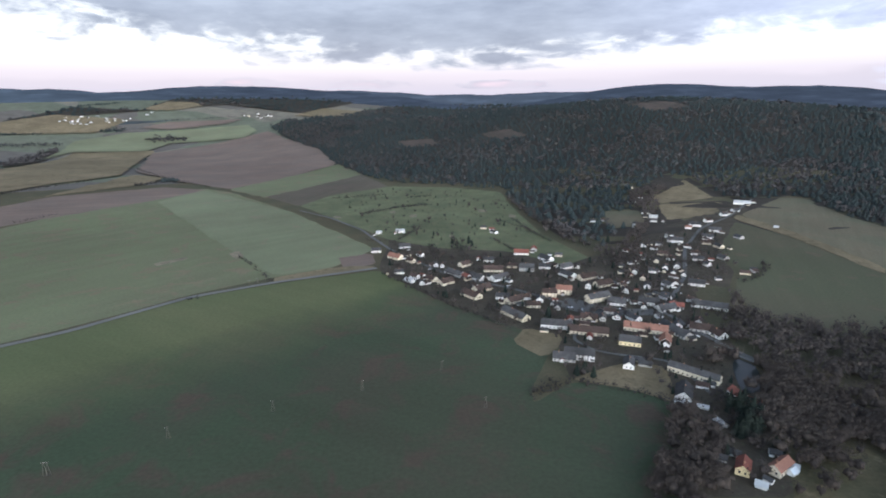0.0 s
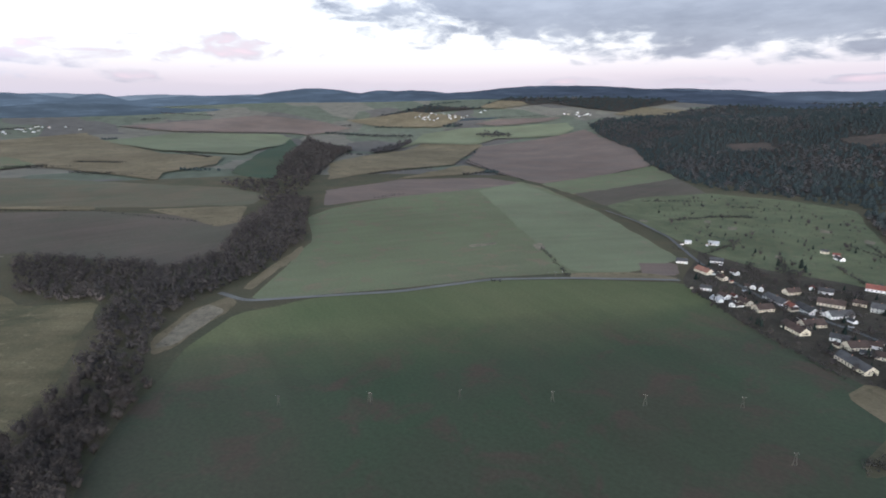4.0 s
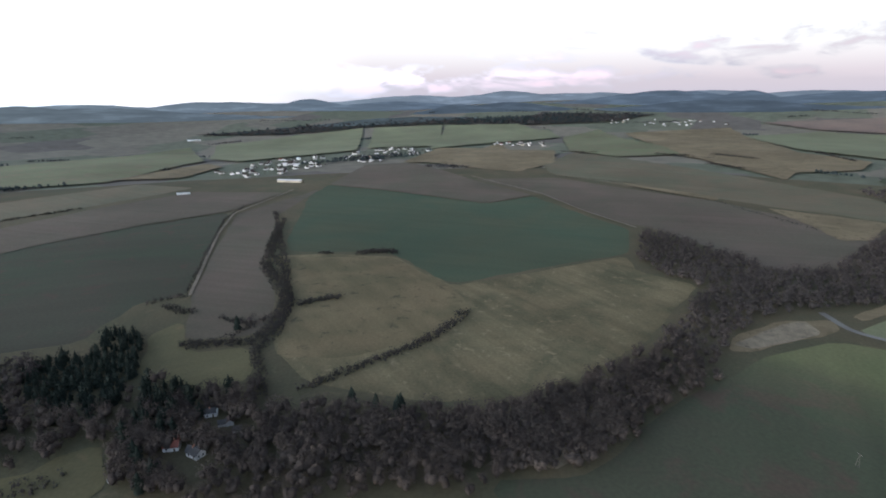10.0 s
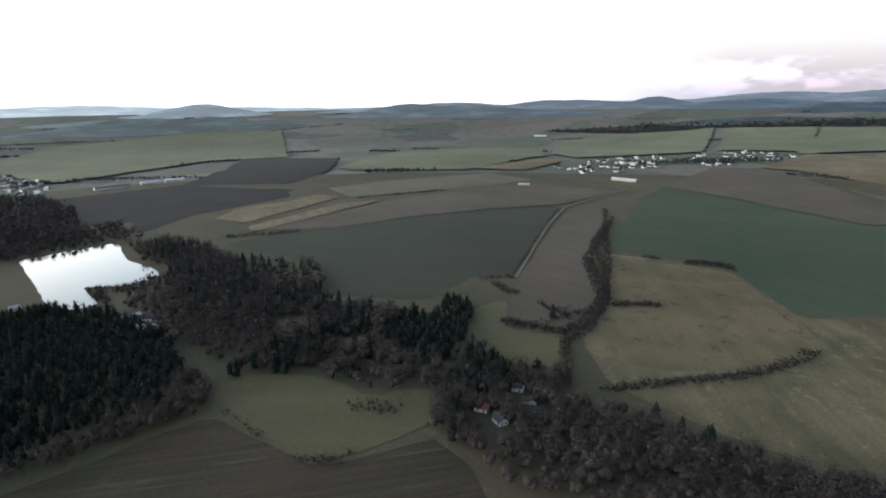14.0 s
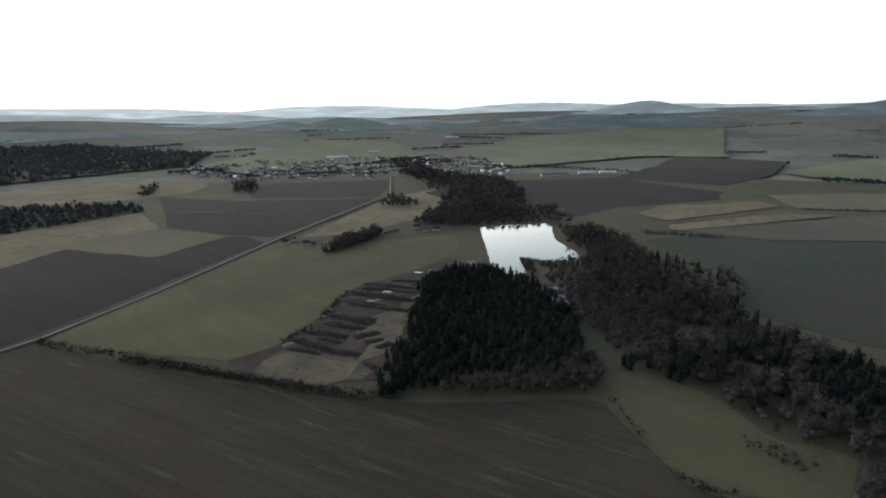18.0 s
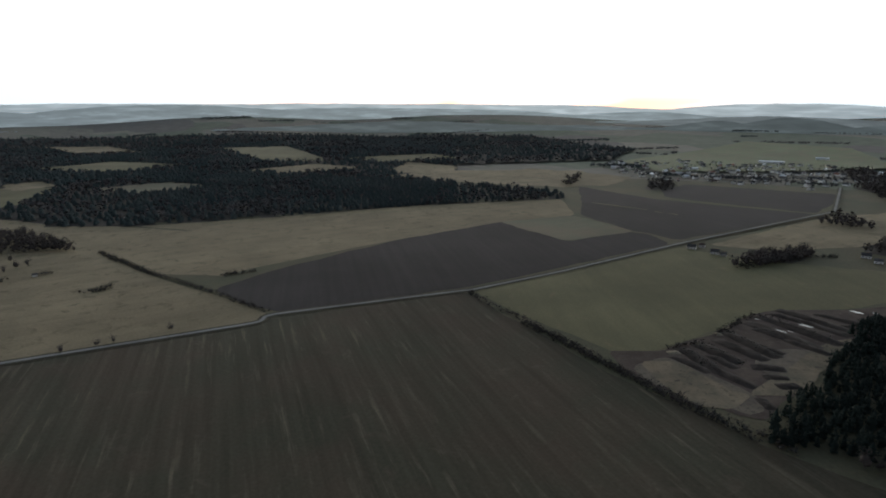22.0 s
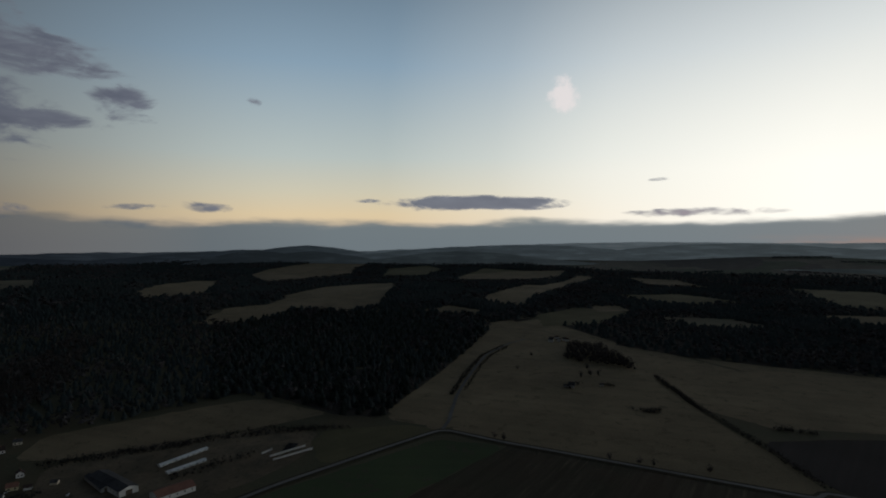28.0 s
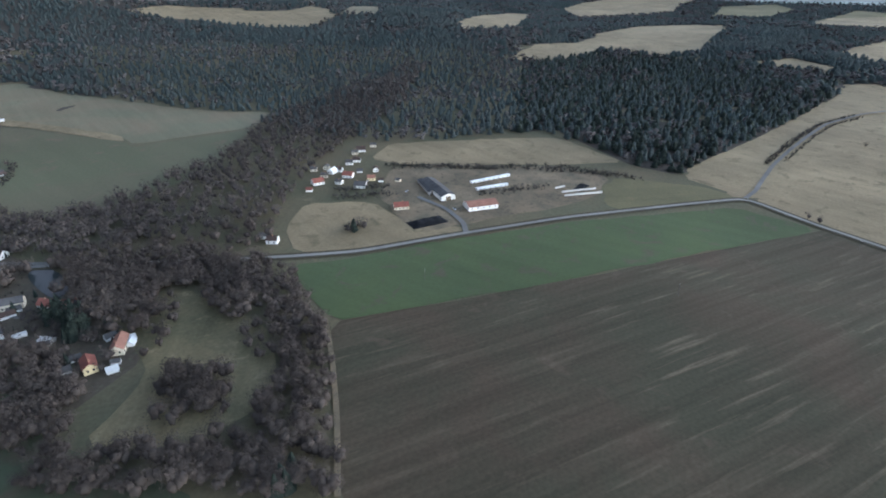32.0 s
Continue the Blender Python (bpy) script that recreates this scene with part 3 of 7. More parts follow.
def field(name, material, layer, corners, label, kind="field"):
    """A patch of the land's cover, laid on the ground."""
    size = max(math.dist(corners[0], c) for c in corners)
    mean = sum(math.hypot(*c) for c in corners) / len(corners)
    if material in ("dry", "olive", "meadow", "stubble", "plough_dark", "wheat_light", "wheat", "wheat_near", "wheat_dull", "plough", "yard", "felled") and kind == "field":
        CLEARINGS.append(corners)
    LAND.append(corners)
    bm = bmesh.new()
    line = along(rounded(corners, True), max(14, size / 25), True, 6.0 if mean < 1500 else 16.0)
    face = bm.faces.new([bm.verts.new((p.x, p.y, 0)) for p in line])
    bmesh.ops.triangulate(bm, faces=[face])
    cell = 90 if max(math.hypot(*c) for c in corners) < 760 else 45 if mean < 1700 else max(70, size / 20)
    lo, hi = np.min([p[:] for p in line], 0), np.max([p[:] for p in line], 0)
    for axis in range(2):
        normal = (1, 0, 0) if axis == 0 else (0, 1, 0)
        for c in np.arange(math.ceil(lo[axis] / cell) * cell, hi[axis], cell):
            bmesh.ops.bisect_plane(bm, geom=bm.verts[:] + bm.edges[:] + bm.faces[:], plane_co=(c, c, 0), plane_no=normal)
    LAID[kind] += 1
    drape(bm, (0.0 if LAID[kind] == 1 else 0.06 + 0.0014 * LAID[kind]) if kind == "field" else 0.001 * LAID[kind] - 0.05, 0.1 * layer)
    face_up(bm)
    ob = finish(name, bm, material)
    ob.data.shade_smooth()
    return tagged(ob, label, name.replace("_", " "), kind="structure")


def road(name, width, material, corners, label, lift=0.55):
    bm = bmesh.new()
    line = along(rounded(rounded(corners, False), False), 12, False)
    rows = []
    for i, p in enumerate(line):
        a, b = line[max(i - 1, 0)], line[min(i + 1, len(line) - 1)]
        side = Vector((a.y - b.y, b.x - a.x)).normalized() * width / 2
        crown = bm.verts.new((p.x, p.y, 0))
        rows.append((bm.verts.new((p.x + side.x, p.y + side.y, 0)), crown, bm.verts.new((p.x - side.x, p.y - side.y, 0))))
    for (a, b, c), (d, e, f) in zip(rows, rows[1:]):
        bm.faces.new((a, b, e, d))
        bm.faces.new((b, c, f, e))
    drape(bm, lift, 0.2)
    face_up(bm)
    ob = finish(name, bm, material)
    return tagged(ob, label, name.replace("_", " "), kind="structure")


# ---- trees: a few shapes of each kind, repeated ----
def clump_ball():
    """A coarse round net of triangles, as the start of a clump."""
    bm = bmesh.new()
    bmesh.ops.create_icosphere(bm, subdivisions=1, radius=1.0)
    out = np.array([v.co[:] for v in bm.verts]), np.array([[v.index for v in f.verts] for f in bm.faces])
    bm.free()
    return out


CLUMP = clump_ball()


def twig_shape(seed, blades, wide, size, lumps=7, low=0.2, cores=2):
    """A leafless crown, one unit high: uneven clumps of fine twigs round the ends of the limbs, with gaps between them, and loose shoots all over."""
    rnd = np.random.RandomState(seed)
    v, f, n = [], [], 0
    clumps = []
    net, faces = CLUMP
    for k in range(lumps):
        turn, up = 2 * math.pi * (k * 0.618 + rnd.uniform(0, 0.3)), low + (1 - low) * (0.22 + 0.52 * (k + rnd.uniform(0, 1)) / lumps)
        reach = wide * 0.62 * math.sqrt(max(0.05, 1 - ((up - 0.48) / 0.5) ** 2)) * rnd.uniform(0.5, 1.1)
        centre, radius = np.array([reach * math.cos(turn), reach * math.sin(turn), up]), wide * rnd.uniform(0.38, 0.58)
        clumps.append((centre, radius))
        if k < cores:
            inner = centre * (0.55, 0.55, 0.9) if cores < lumps else centre
            v.append(inner + net * radius * rnd.uniform(0.45, 0.95, (len(net), 1)) * (1, 1, 1.15))
            f.append(faces + n)
            n += len(net)
    for b in range(blades):
        centre, radius = clumps[b % lumps]
        way = rnd.normal(size=3)
        way[2] = abs(way[2]) * 1.1 - 0.25
        way /= np.linalg.norm(way)
        spot = centre + way * radius * rnd.uniform(0.55, 1.15) * np.array([1, 1, 0.95])
        spot[2] = min(spot[2], 1.0)
        face = way + rnd.normal(0, 0.15, 3) + (0, 0, 0.3)
        side = np.cross(face, rnd.normal(size=3))
        side /= np.linalg.norm(side) + 1e-9
        up = np.cross(face, side)
        up /= np.linalg.norm(up) + 1e-9
        if b % 7 == 0:
            up, side = way * 1.5, side * 0.3
        s = size * rnd.uniform(0.65, 1.35)
        v.append(np.array([spot - side * s - up * s * 0.6, spot + side * s - up * s * 0.6, spot + up * s]))
        f.append(np.array([[n, n + 1, n + 2]]))
        n += 3
    return np.concatenate(v), np.concatenate(f)


def trunk_shape(wide, tall, sides=5):
    v, f = [], []
    for i in range(sides):
        a = 2 * math.pi * i / sides
        v += [(wide * math.cos(a), wide * math.sin(a), -0.02), (0.4 * wide * math.cos(a), 0.4 * wide * math.sin(a), tall)]
    for i in range(sides):
        j = (i + 1) % sides
        f += [(2 * i, 2 * j, 2 * j + 1), (2 * i, 2 * j + 1, 2 * i + 1)]
    return np.array(v), np.array(f)


def conifer_shape(seed, tiers, wide, sides=7, dome=1.6):
    """A dark conifer crown, one unit high, in drooping uneven tiers."""
    rnd = np.random.RandomState(seed)
    v, f = [], []
    for t in range(tiers):
        low, top = 0.08 + 0.8 * t / tiers, min(1.0, 0.08 + 0.8 * (t + 1) / tiers + 0.16)
        reach = wide * (1 - (0.88 * (t + 0.3) / tiers) ** dome)
        k = len(v)
        v.append((rnd.uniform(-0.02, 0.02), rnd.uniform(-0.02, 0.02), top))
        for i in range(sides):
            a = 2 * math.pi * (i + rnd.uniform(-0.25, 0.25)) / sides
            r = reach * rnd.uniform(0.65, 1.1)
            v.append((r * math.cos(a), r * math.sin(a), low + rnd.uniform(-0.05, 0.05)))
        f += [(k, k + 1 + i, k + 1 + (i + 1) % sides) for i in range(sides)]
    return np.array(v), np.array(f)


def joined(*shapes):
    v, f, n = [], [], 0
    for a, b in shapes:
        v.append(a)
        f.append(b + n)
        n += len(a)
    return np.concatenate(v), np.concatenate(f)


FAR_BARE = [twig_shape(s, 14, 0.48, 0.14, 3, 0.05, 1) for s in range(8)]
MID_BARE = [joined(twig_shape(s + 20, 60, 0.46, 0.055, 7, 0.15, 2), trunk_shape(0.02, 0.5, 3)) for s in range(8)]
NEAR_BARE = [joined(twig_shape(s + 90, 190, 0.48, 0.032, 10, 0.15, 4), trunk_shape(0.02, 0.5, 4)) for s in range(8)]
FAR_CONIFER = [conifer_shape(s, 3, 0.44, 5, 2.0) for s in range(6)]
PINE = [joined(twig_shape(s + 30, 64, 0.34, 0.05, 7, 0.05, 2), conifer_shape(s + 30, 3, 0.25, 6)) for s in range(7)]
MID_CONIFER = [conifer_shape(s + 10, 5, 0.24, 8) for s in range(6)]
BUSH = [twig_shape(s + 40, 13, 0.62, 0.11, 4, 0.0, 1) for s in range(6)]


def inside(points, corners):
    x, y = points[:, 0], points[:, 1]
    hit = np.zeros(len(points), bool)
    n = len(corners)
    for i in range(n):
        (ax, ay), (bx, by) = corners[i], corners[(i + 1) % n]
        if ay == by:
            continue
        cross = ((ay > y) != (by > y)) & (x < (bx - ax) * (y - ay) / (by - ay) + ax)
        hit ^= cross
    return hit


def planted(name, places, sizes, shapes, material, rnd, label, category, spread=1.0):
    """Many plants in one mesh."""
    if not len(places):
        return None
    pick, turn = rnd.randint(len(shapes), size=len(places)), rnd.uniform(0, 2 * math.pi, len(places))
    vs, fs, n = [], [], 0
    ground = height(places[:, 0], places[:, 1])
    for s, (sv, sf) in enumerate(shapes):
        who = np.where(pick == s)[0]
        if not len(who):
            continue
        c, q, z = np.cos(turn[who])[:, None], np.sin(turn[who])[:, None], sizes[who][:, None]
        wide = z * spread * rnd.uniform(0.8, 1.25, len(who))[:, None]
        x = places[who, :1] + wide * (sv[:, 0] * c - sv[:, 1] * q)
        y = places[who, 1:] + wide * (sv[:, 0] * q + sv[:, 1] * c)
        h = ground[who][:, None] + z * sv[:, 2]
        vs.append(np.stack([x, y, h], -1).reshape(-1, 3))
        fs.append((sf[None] + (n + np.arange(len(who)) * len(sv))[:, None, None]).reshape(-1, 3))
        n += len(who) * len(sv)
    vs, fs = np.concatenate(vs), np.concatenate(fs)
    me = bpy.data.meshes.new(name)
    me.vertices.add(len(vs))
    me.vertices.foreach_set("co", vs.ravel())
    me.loops.add(fs.size)
    me.loops.foreach_set("vertex_index", fs.ravel())
    me.polygons.add(len(fs))
    me.polygons.foreach_set("loop_start", np.arange(0, fs.size, 3))
    me.update(calc_edges=True)
    me.shade_smooth()
    me.materials.append(MATS[material])
    return tagged(new(name, me), label, category, kind="stuff")


NEAR_TREES = {"bare": [], "conifer": []}
# plots kept free of trees: place and radius
PLOTS = [(-350, -685, 22), (-345, -660, 18), (-355, -720, 20), (-289, -164, 13), (-282, -147, 13), (-325, -155, 13), (-316, -140, 13), (166, 277, 13), (187, 277, 13), (225, 392, 18)]
WOODS = 0


def wood(kind, gap, corners, clear=True):
    """A wood inside the corners of the plan; trees that stand near the middle of the land become things of their own later."""
    global WOODS
    WOODS += 1
    rnd = np.random.RandomState(WOODS)
    lo, hi = np.min(corners, 0).astype(float), np.max(corners, 0).astype(float)
    mean = np.mean([math.hypot(*c) for c in corners])
    gap = max(gap * (1.06 if kind == "bare" and mean < 1050 else 1.0), mean / (105 if mean < 1400 else 92))
    gx, gy = np.meshgrid(np.arange(lo[0], hi[0], gap), np.arange(lo[1], hi[1], gap))
    pts = np.stack([gx.ravel(), gy.ravel()], -1)
    pts = pts + rnd.uniform(-0.48, 0.48, pts.shape) * gap
    pts = pts[inside(pts, corners)]
    for open_land in CLEARINGS:
        if clear and len(pts):
            pts = pts[~inside(pts, open_land)]
    for px, py, pr in PLOTS:
        pts = pts[np.hypot(pts[:, 0] - px, pts[:, 1] - py) > pr]
    if not len(pts):
        return
    patch = np.array([noise.noise((x / 220, y / 220, 7.7)) + 0.7 * noise.noise((x / 75, y / 75, 2.2)) for x, y in pts]) + rnd.normal(0, 0.4, len(pts))
    share = {"bare": 9, "conifer": -9, "pine": -9, "mixed": 0.0, "dark": 0.38, "spruce": 0.6}[kind]
    leafy = patch > share if kind in ("mixed", "dark", "spruce") else np.full(len(pts), kind == "bare")
    far = np.hypot(pts[:, 0], pts[:, 1])
    near = (far < 480) & (kind != "pine")
    for name, who in (("bare", leafy), ("conifer", ~leafy)):
        NEAR_TREES[name] += [tuple(p) for p in pts[who & near]]
    grow = max(1.0, gap / 13)
    back = mean > 1000
    for who, tall, shapes, material, label in (
        (leafy & ~near, (9, 16.5), MID_BARE if mean < 1050 else FAR_BARE, "hazed_twigs" if mean > 2000 or kind != "bare" and back else "bare_twigs", "leafless grey brown winter wood"),
        (~leafy & ~near, (7.5, 14.5) if kind == "pine" else (11, 17) if mean < 1050 else (8, 13), PINE if kind == "pine" else MID_CONIFER if mean < 1050 else FAR_CONIFER, "hazed_needles" if back and kind != "spruce" else "needles", "dark green conifer forest"),
    ):
        if who.any():
            planted("woodland", pts[who], rnd.uniform(*tall, who.sum()) * grow**0.25, shapes, material, rnd, label, "forest", grow**0.8)
    field("forest_floor", "forest_floor", 0, corners, "dark leaf litter under the trees", "floor")


def far_copses(seed, count, first, last):
    """Strips and clumps of trees scattered over the far land between two headings."""
    rnd = np.random.RandomState(seed)
    bare, dark = [], []
    for _ in range(count):
        a, r = radians(rnd.uniform(first, last)), rnd.uniform(1500, 4300)
        x, y, turn = -r * math.sin(a), r * math.cos(a), rnd.uniform(-0.5, 0.5)
        long, wide = rnd.uniform(80, 520), rnd.uniform(10, 60)
        across = np.array([math.cos(a + turn), math.sin(a + turn)])
        n = int(long * wide / 110) + 6
        u, v = rnd.uniform(-0.5, 0.5, n) * long, rnd.normal(0, 0.3, n) * wide
        spots = np.array([x, y]) + u[:, None] * across + v[:, None] * np.array([-across[1], across[0]])
        (bare if rnd.uniform() < 0.5 else dark).append(spots)
    for store, shapes, material, label in ((bare, FAR_BARE, "hazed_twigs", "far leafless copses and tree rows"), (dark, FAR_CONIFER, "hazed_needles", "far dark copses between fields")):
        pts = np.concatenate(store)
        pts = pts[np.hypot(pts[:, 0], pts[:, 1]) < 4700]
        for open_land in LAND:
            pts = pts[~inside(pts, open_land)]
        planted("copses", pts, rnd.uniform(5, 10, len(pts)), shapes, material, rnd, label, "trees", 1.5)


def hedge(gap, corners, wide=3.0):
    """A row of leafless bushes."""
    global WOODS
    WOODS += 1
    rnd = np.random.RandomState(WOODS + 500)
    line = np.array([p[:] for p in along(corners, gap * 0.5, False)])
    many = max(1, int(wide / 2.6))
    pts = np.repeat(line, many, 0)
    pts = pts + rnd.uniform(-1, 1, pts.shape) * wide * 0.5
    keep = rnd.uniform(size=len(pts)) > 0.12
    pts = pts[keep]
    mean = np.mean(np.hypot(line[:, 0], line[:, 1]))
    tall = rnd.uniform(2.2, 5.5, len(pts)) * max(1.0, mean / 1500)
    planted("hedge", pts, tall, BUSH, "hedge_twigs", rnd, "dark leafless bushy hedge along a field edge", "hedge")


# ---- the plan ----

# rough land under the fields
field("rough_grass", "grassland", 0, [(round(1650 * math.cos(k * math.pi / 14)), round(1650 * math.sin(k * math.pi / 14))) for k in range(28)], "rough brown winter grass between the fields")
field("meadow", "dry", 0, [(600, -80), (740, -120), (985, -215), (1140, -345), (1110, -385), (960, -275), (740, -170), (610, -120)], "dry grass on both sides of the lane")
field("meadow", "dry", 0, [(1044, -382), (1100, -494), (927, -586), (785, -612), (730, -461), (845, -339)], "dry grass slope below the woods")
field("meadow", "dry", 0, [(1308, -308), (1400, -496), (1066, -538), (840, -402), (956, -342)], "dry grass beside the lane")

# fields north, round the village
field("wheat_field", "wheat_near", 0, [(-270, 21), (-273, 74), (-292, 100), (-354, 159), (-422, 254), (-430, 265), (-460, 341), (-427, 416), (-359, 481), (-286, 571), (-209, 619), (-89, 674), (-36, 600), (9, 557), (66, 480), (94, 461), (77, 416), (59, 370), (58, 350), (91, 383), (133, 370), (159, 347), (163, 328), (146, 295), (118, 255), (119, 153), (51, 102), (-102, 85), (-187, 51)], "green winter wheat field, yellower along the lane, with brown thin patches")
field("wheat_field", "wheat", 0, [(-482, 376), (-504, 413), (-544, 486), (-617, 608), (-763, 746), (-784, 833), (-750, 1028), (-617, 1384), (-528, 1326), (-309, 1067), (-157, 844), (-108, 773), (-155, 754), (-145, 689), (-212, 649), (-291, 582), (-365, 489), (-433, 422)], "young green winter wheat field with faint sowing lines above the lane")
field("wheat_field", "wheat_light", 1, [(-631, 1182), (-603, 1353), (-309, 1067), (-109, 779), (-149, 690), (-215, 653), (-320, 781)], "pale green wheat strip beside the road")
field("garden_plot", "plough", 1, [(-158, 747), (-109, 756), (-97, 702), (-135, 679)], "brown dug garden plot at the village edge")
field("grass_verge", "dry", 1, [(-215, 647), (-148, 688), (-99, 693), (-97, 678), (-208, 624)], "pale dry grass verge along the lane")
field("sand_patch", "sand", 2, [(-396, 709), (-366, 743), (-359, 731), (-384, 696)], "pale bare sandy patch in the wheat")
field("sand_patch", "sand", 2, [(-313, 756), (-306, 774), (-286, 745), (-292, 728)], "pale heap of bare earth by a hedge")
field("ploughed_field", "plough", 0, [(-990, 1753), (-1339, 2519), (-1049, 2886), (-969, 3032), (-544, 2321), (-386, 1903), (-445, 1684), (-547, 1376), (-699, 1487)], "reddish brown ploughed field below the woods")
field("stubble_field", "dry", 0, [(-970, 3566), (-866, 3905), (-600, 3922), (-677, 3507)], "far pale field before the woods")
field("wheat_field", "wheat", 0, [(-548, 1368), (-377, 1889), (-257, 1630), (-414, 1235)], "green strip below the brown field")
field("stubble_field", "plough_grey", 0, [(-418, 1250), (-257, 1630), (-149, 1375), (-309, 1127)], "brown strip beside the road")
field("stubble_field", "dry", 0, [(-1293, 1374), (-1420, 1751), (-1682, 2502), (-1372, 2601), (-1205, 2162), (-981, 1657), (-1054, 1286), (-1062, 1118)], "pale straw coloured stubble field")
field("ploughed_field", "plough", 0, [(-950, 992), (-921, 1115), (-903, 1241), (-728, 1406), (-593, 1358), (-646, 1216), (-783, 940), (-815, 843)], "long brown ploughed strip")
field("stubble_field", "dry", 1, [(-916, 1232), (-934, 1649), (-817, 1589), (-807, 1444)], "narrow pale strip above the ploughed strip")
field("wheat_field", "wheat_light", 0, [(-1679, 2299), (-1831, 2738), (-1707, 2967), (-1148, 3251), (-1038, 3060), (-1053, 2883), (-1386, 2787), (-1398, 2601), (-1698, 2528)], "light green field with a clump of trees")
field("stubble_field", "dry", 0, [(-1887, 3500), (-1854, 3802), (-1691, 3814), (-1597, 3720), (-1727, 3526)], "far pale field on a rise")
field("ploughed_field", "plough", 0, [(-1686, 3101), (-1605, 3259), (-1236, 3412), (-1286, 3275), (-1527, 3089)], "narrow far brown field")
field("golf_course", "lawn", 0, [(-310, 1132), (-269, 1274), (-150, 1391), (6, 1353), (116, 1278), (129, 1053), (147, 867), (174, 778), (191, 718), (148, 692), (83, 764), (-13, 782), (-93, 835), (-149, 916)], "green mown golf course with small bunkers")
field("village_green", "garden", 0, [(-93, 835), (-13, 782), (83, 764), (148, 692), (206, 746), (272, 809), (365, 921), (439, 985), (556, 1102), (598, 1097), (476, 916), (367, 743), (351, 663), (313, 598), (284, 619), (245, 513), (246, 459), (238, 415), (219, 361), (204, 294), (186, 255), (118, 255), (146, 295), (163, 328), (159, 347), (133, 370), (91, 383), (94, 461), (57, 490), (-13, 562), (-91, 676)], "mixed lawns, gardens and yards of the village")
field("rough_grass", "dry", 1, [(54, 455), (70, 487), (103, 467), (78, 421)], "patch of dry rough grass beside the houses")
field("rough_grass", "dry", 1, [(107, 396), (148, 416), (171, 405), (158, 350), (130, 371), (91, 385)], "strip of dry grass between gardens")
field("meadow", "dry", 0, [(430, 1175), (564, 1349), (553, 1159), (421, 1117)], "pale dry meadow above the hamlet")
field("meadow", "dry", 0, [(417, 1106), (548, 1114), (493, 1015), (381, 965)], "pale dry meadow behind a lane")
field("meadow", "stubble", 0, [(288, 1044), (361, 1056), (335, 931), (264, 900)], "brown meadow among trees")
field("wheat_field", "olive_dull", 0, [(492, 949), (522, 836), (521, 642), (507, 615), (643, 538), (526, 484), (451, 460), (379, 465), (388, 471), (343, 471), (299, 513), (320, 598), (365, 663), (367, 743)], "dull green field beside the wooded valley")
field("wheat_field", "stubble", 0, [(528, 1002), (677, 1139), (722, 1121), (700, 985), (706, 899), (704, 713), (714, 642), (737, 567), (648, 542), (519, 627), (538, 665), (533, 853)], "brownish green field below the forest")
field("grass_strip", "dry", 1, [(498, 969), (522, 1000), (544, 873), (547, 782), (543, 672), (524, 648), (524, 748), (523, 837)], "pale unsown strip across the field")
field("village_square", "asphalt", 1, [(124, 571), (154, 544), (190, 531), (221, 537), (210, 517), (146, 514), (112, 538)], "grey paved village square")
field("sand_bunker", "sand", 1, [(-76, 1029), (-62, 1034), (-61, 1008), (-74, 1003)], "small pale sand bunker on the golf course")
field("sand_bunker", "sand", 1, [(-1, 867), (8, 859), (6, 844), (-2, 852)], "small pale sand bunker on the golf course")
field("sand_bunker", "sand", 1, [(110, 1027), (123, 1016), (119, 996), (107, 1001)], "small pale sand bunker on the golf course")
field("sand_bunker", "sand", 1, [(55, 1079), (72, 1067), (69, 1045), (54, 1051)], "small pale sand bunker on the golf course")
field("sand_bunker", "sand", 1, [(-218, 1023), (-202, 1018), (-200, 1002), (-214, 1003)], "small pale sand bunker on the golf course")
field("sand_bunker", "sand", 1, [(-116, 1064), (-106, 1069), (-104, 1046), (-115, 1047)], "small pale sand bunker on the golf course")

# fields west, beyond the ravine
field("sand_bank", "dry", 1, [(-440, 238), (-473, 258), (-509, 320), (-511, 374), (-483, 362), (-461, 307), (-438, 259)], "pale bare bank beside the ravine")
field("rough_grass", "dry", 1, [(-521, 398), (-566, 481), (-612, 583), (-576, 544), (-534, 454), (-507, 401)], "pale grass bank beside the wood")
field("meadow", "meadow", 0, [(-749, -250), (-760, -173), (-745, -74), (-616, 4), (-701, 159), (-748, 244), (-676, 237), (-618, 289), (-458, 174), (-390, 104), (-362, 46), (-354, -11), (-370, -67), (-384, -109), (-447, -154), (-552, -169), (-626, -195)], "rough dry hillside meadow above the ravine")
field("meadow", "pasture", 1, [(-743, -245), (-739, -73), (-613, 1), (-548, 23), (-517, 16), (-473, -11), (-426, -83), (-425, -144), (-587, -184)], "pale tan meadow with faint paths")
field("wheat_field", "wheat_blue", 0, [(-774, -228), (-840, -252), (-1263, -317), (-1407, -304), (-1295, -119), (-1150, 78), (-1227, 185), (-913, 301), (-763, 253), (-715, 162), (-625, 4), (-751, -74), (-768, -91)], "deep green winter wheat field")
field("ploughed_field", "plough_grey", 1, [(-1407, -304), (-1802, -264), (-1824, -126), (-1428, 69), (-1239, 187), (-1150, 78), (-1295, -119)], "grey brown field above the wheat")
field("ploughed_field", "plough_grey", 0, [(-1455, 69), (-1455, 276), (-1154, 558), (-844, 688), (-637, 466), (-710, 385), (-826, 376), (-934, 341), (-952, 317), (-1079, 266), (-1245, 210)], "grey brown bare field between hedges")
field("ploughed_field", "stubble", 0, [(-1656, 276), (-2034, 450), (-1573, 693), (-1159, 886), (-1021, 867), (-952, 776), (-1184, 574), (-1492, 284)], "dull green and brown field")
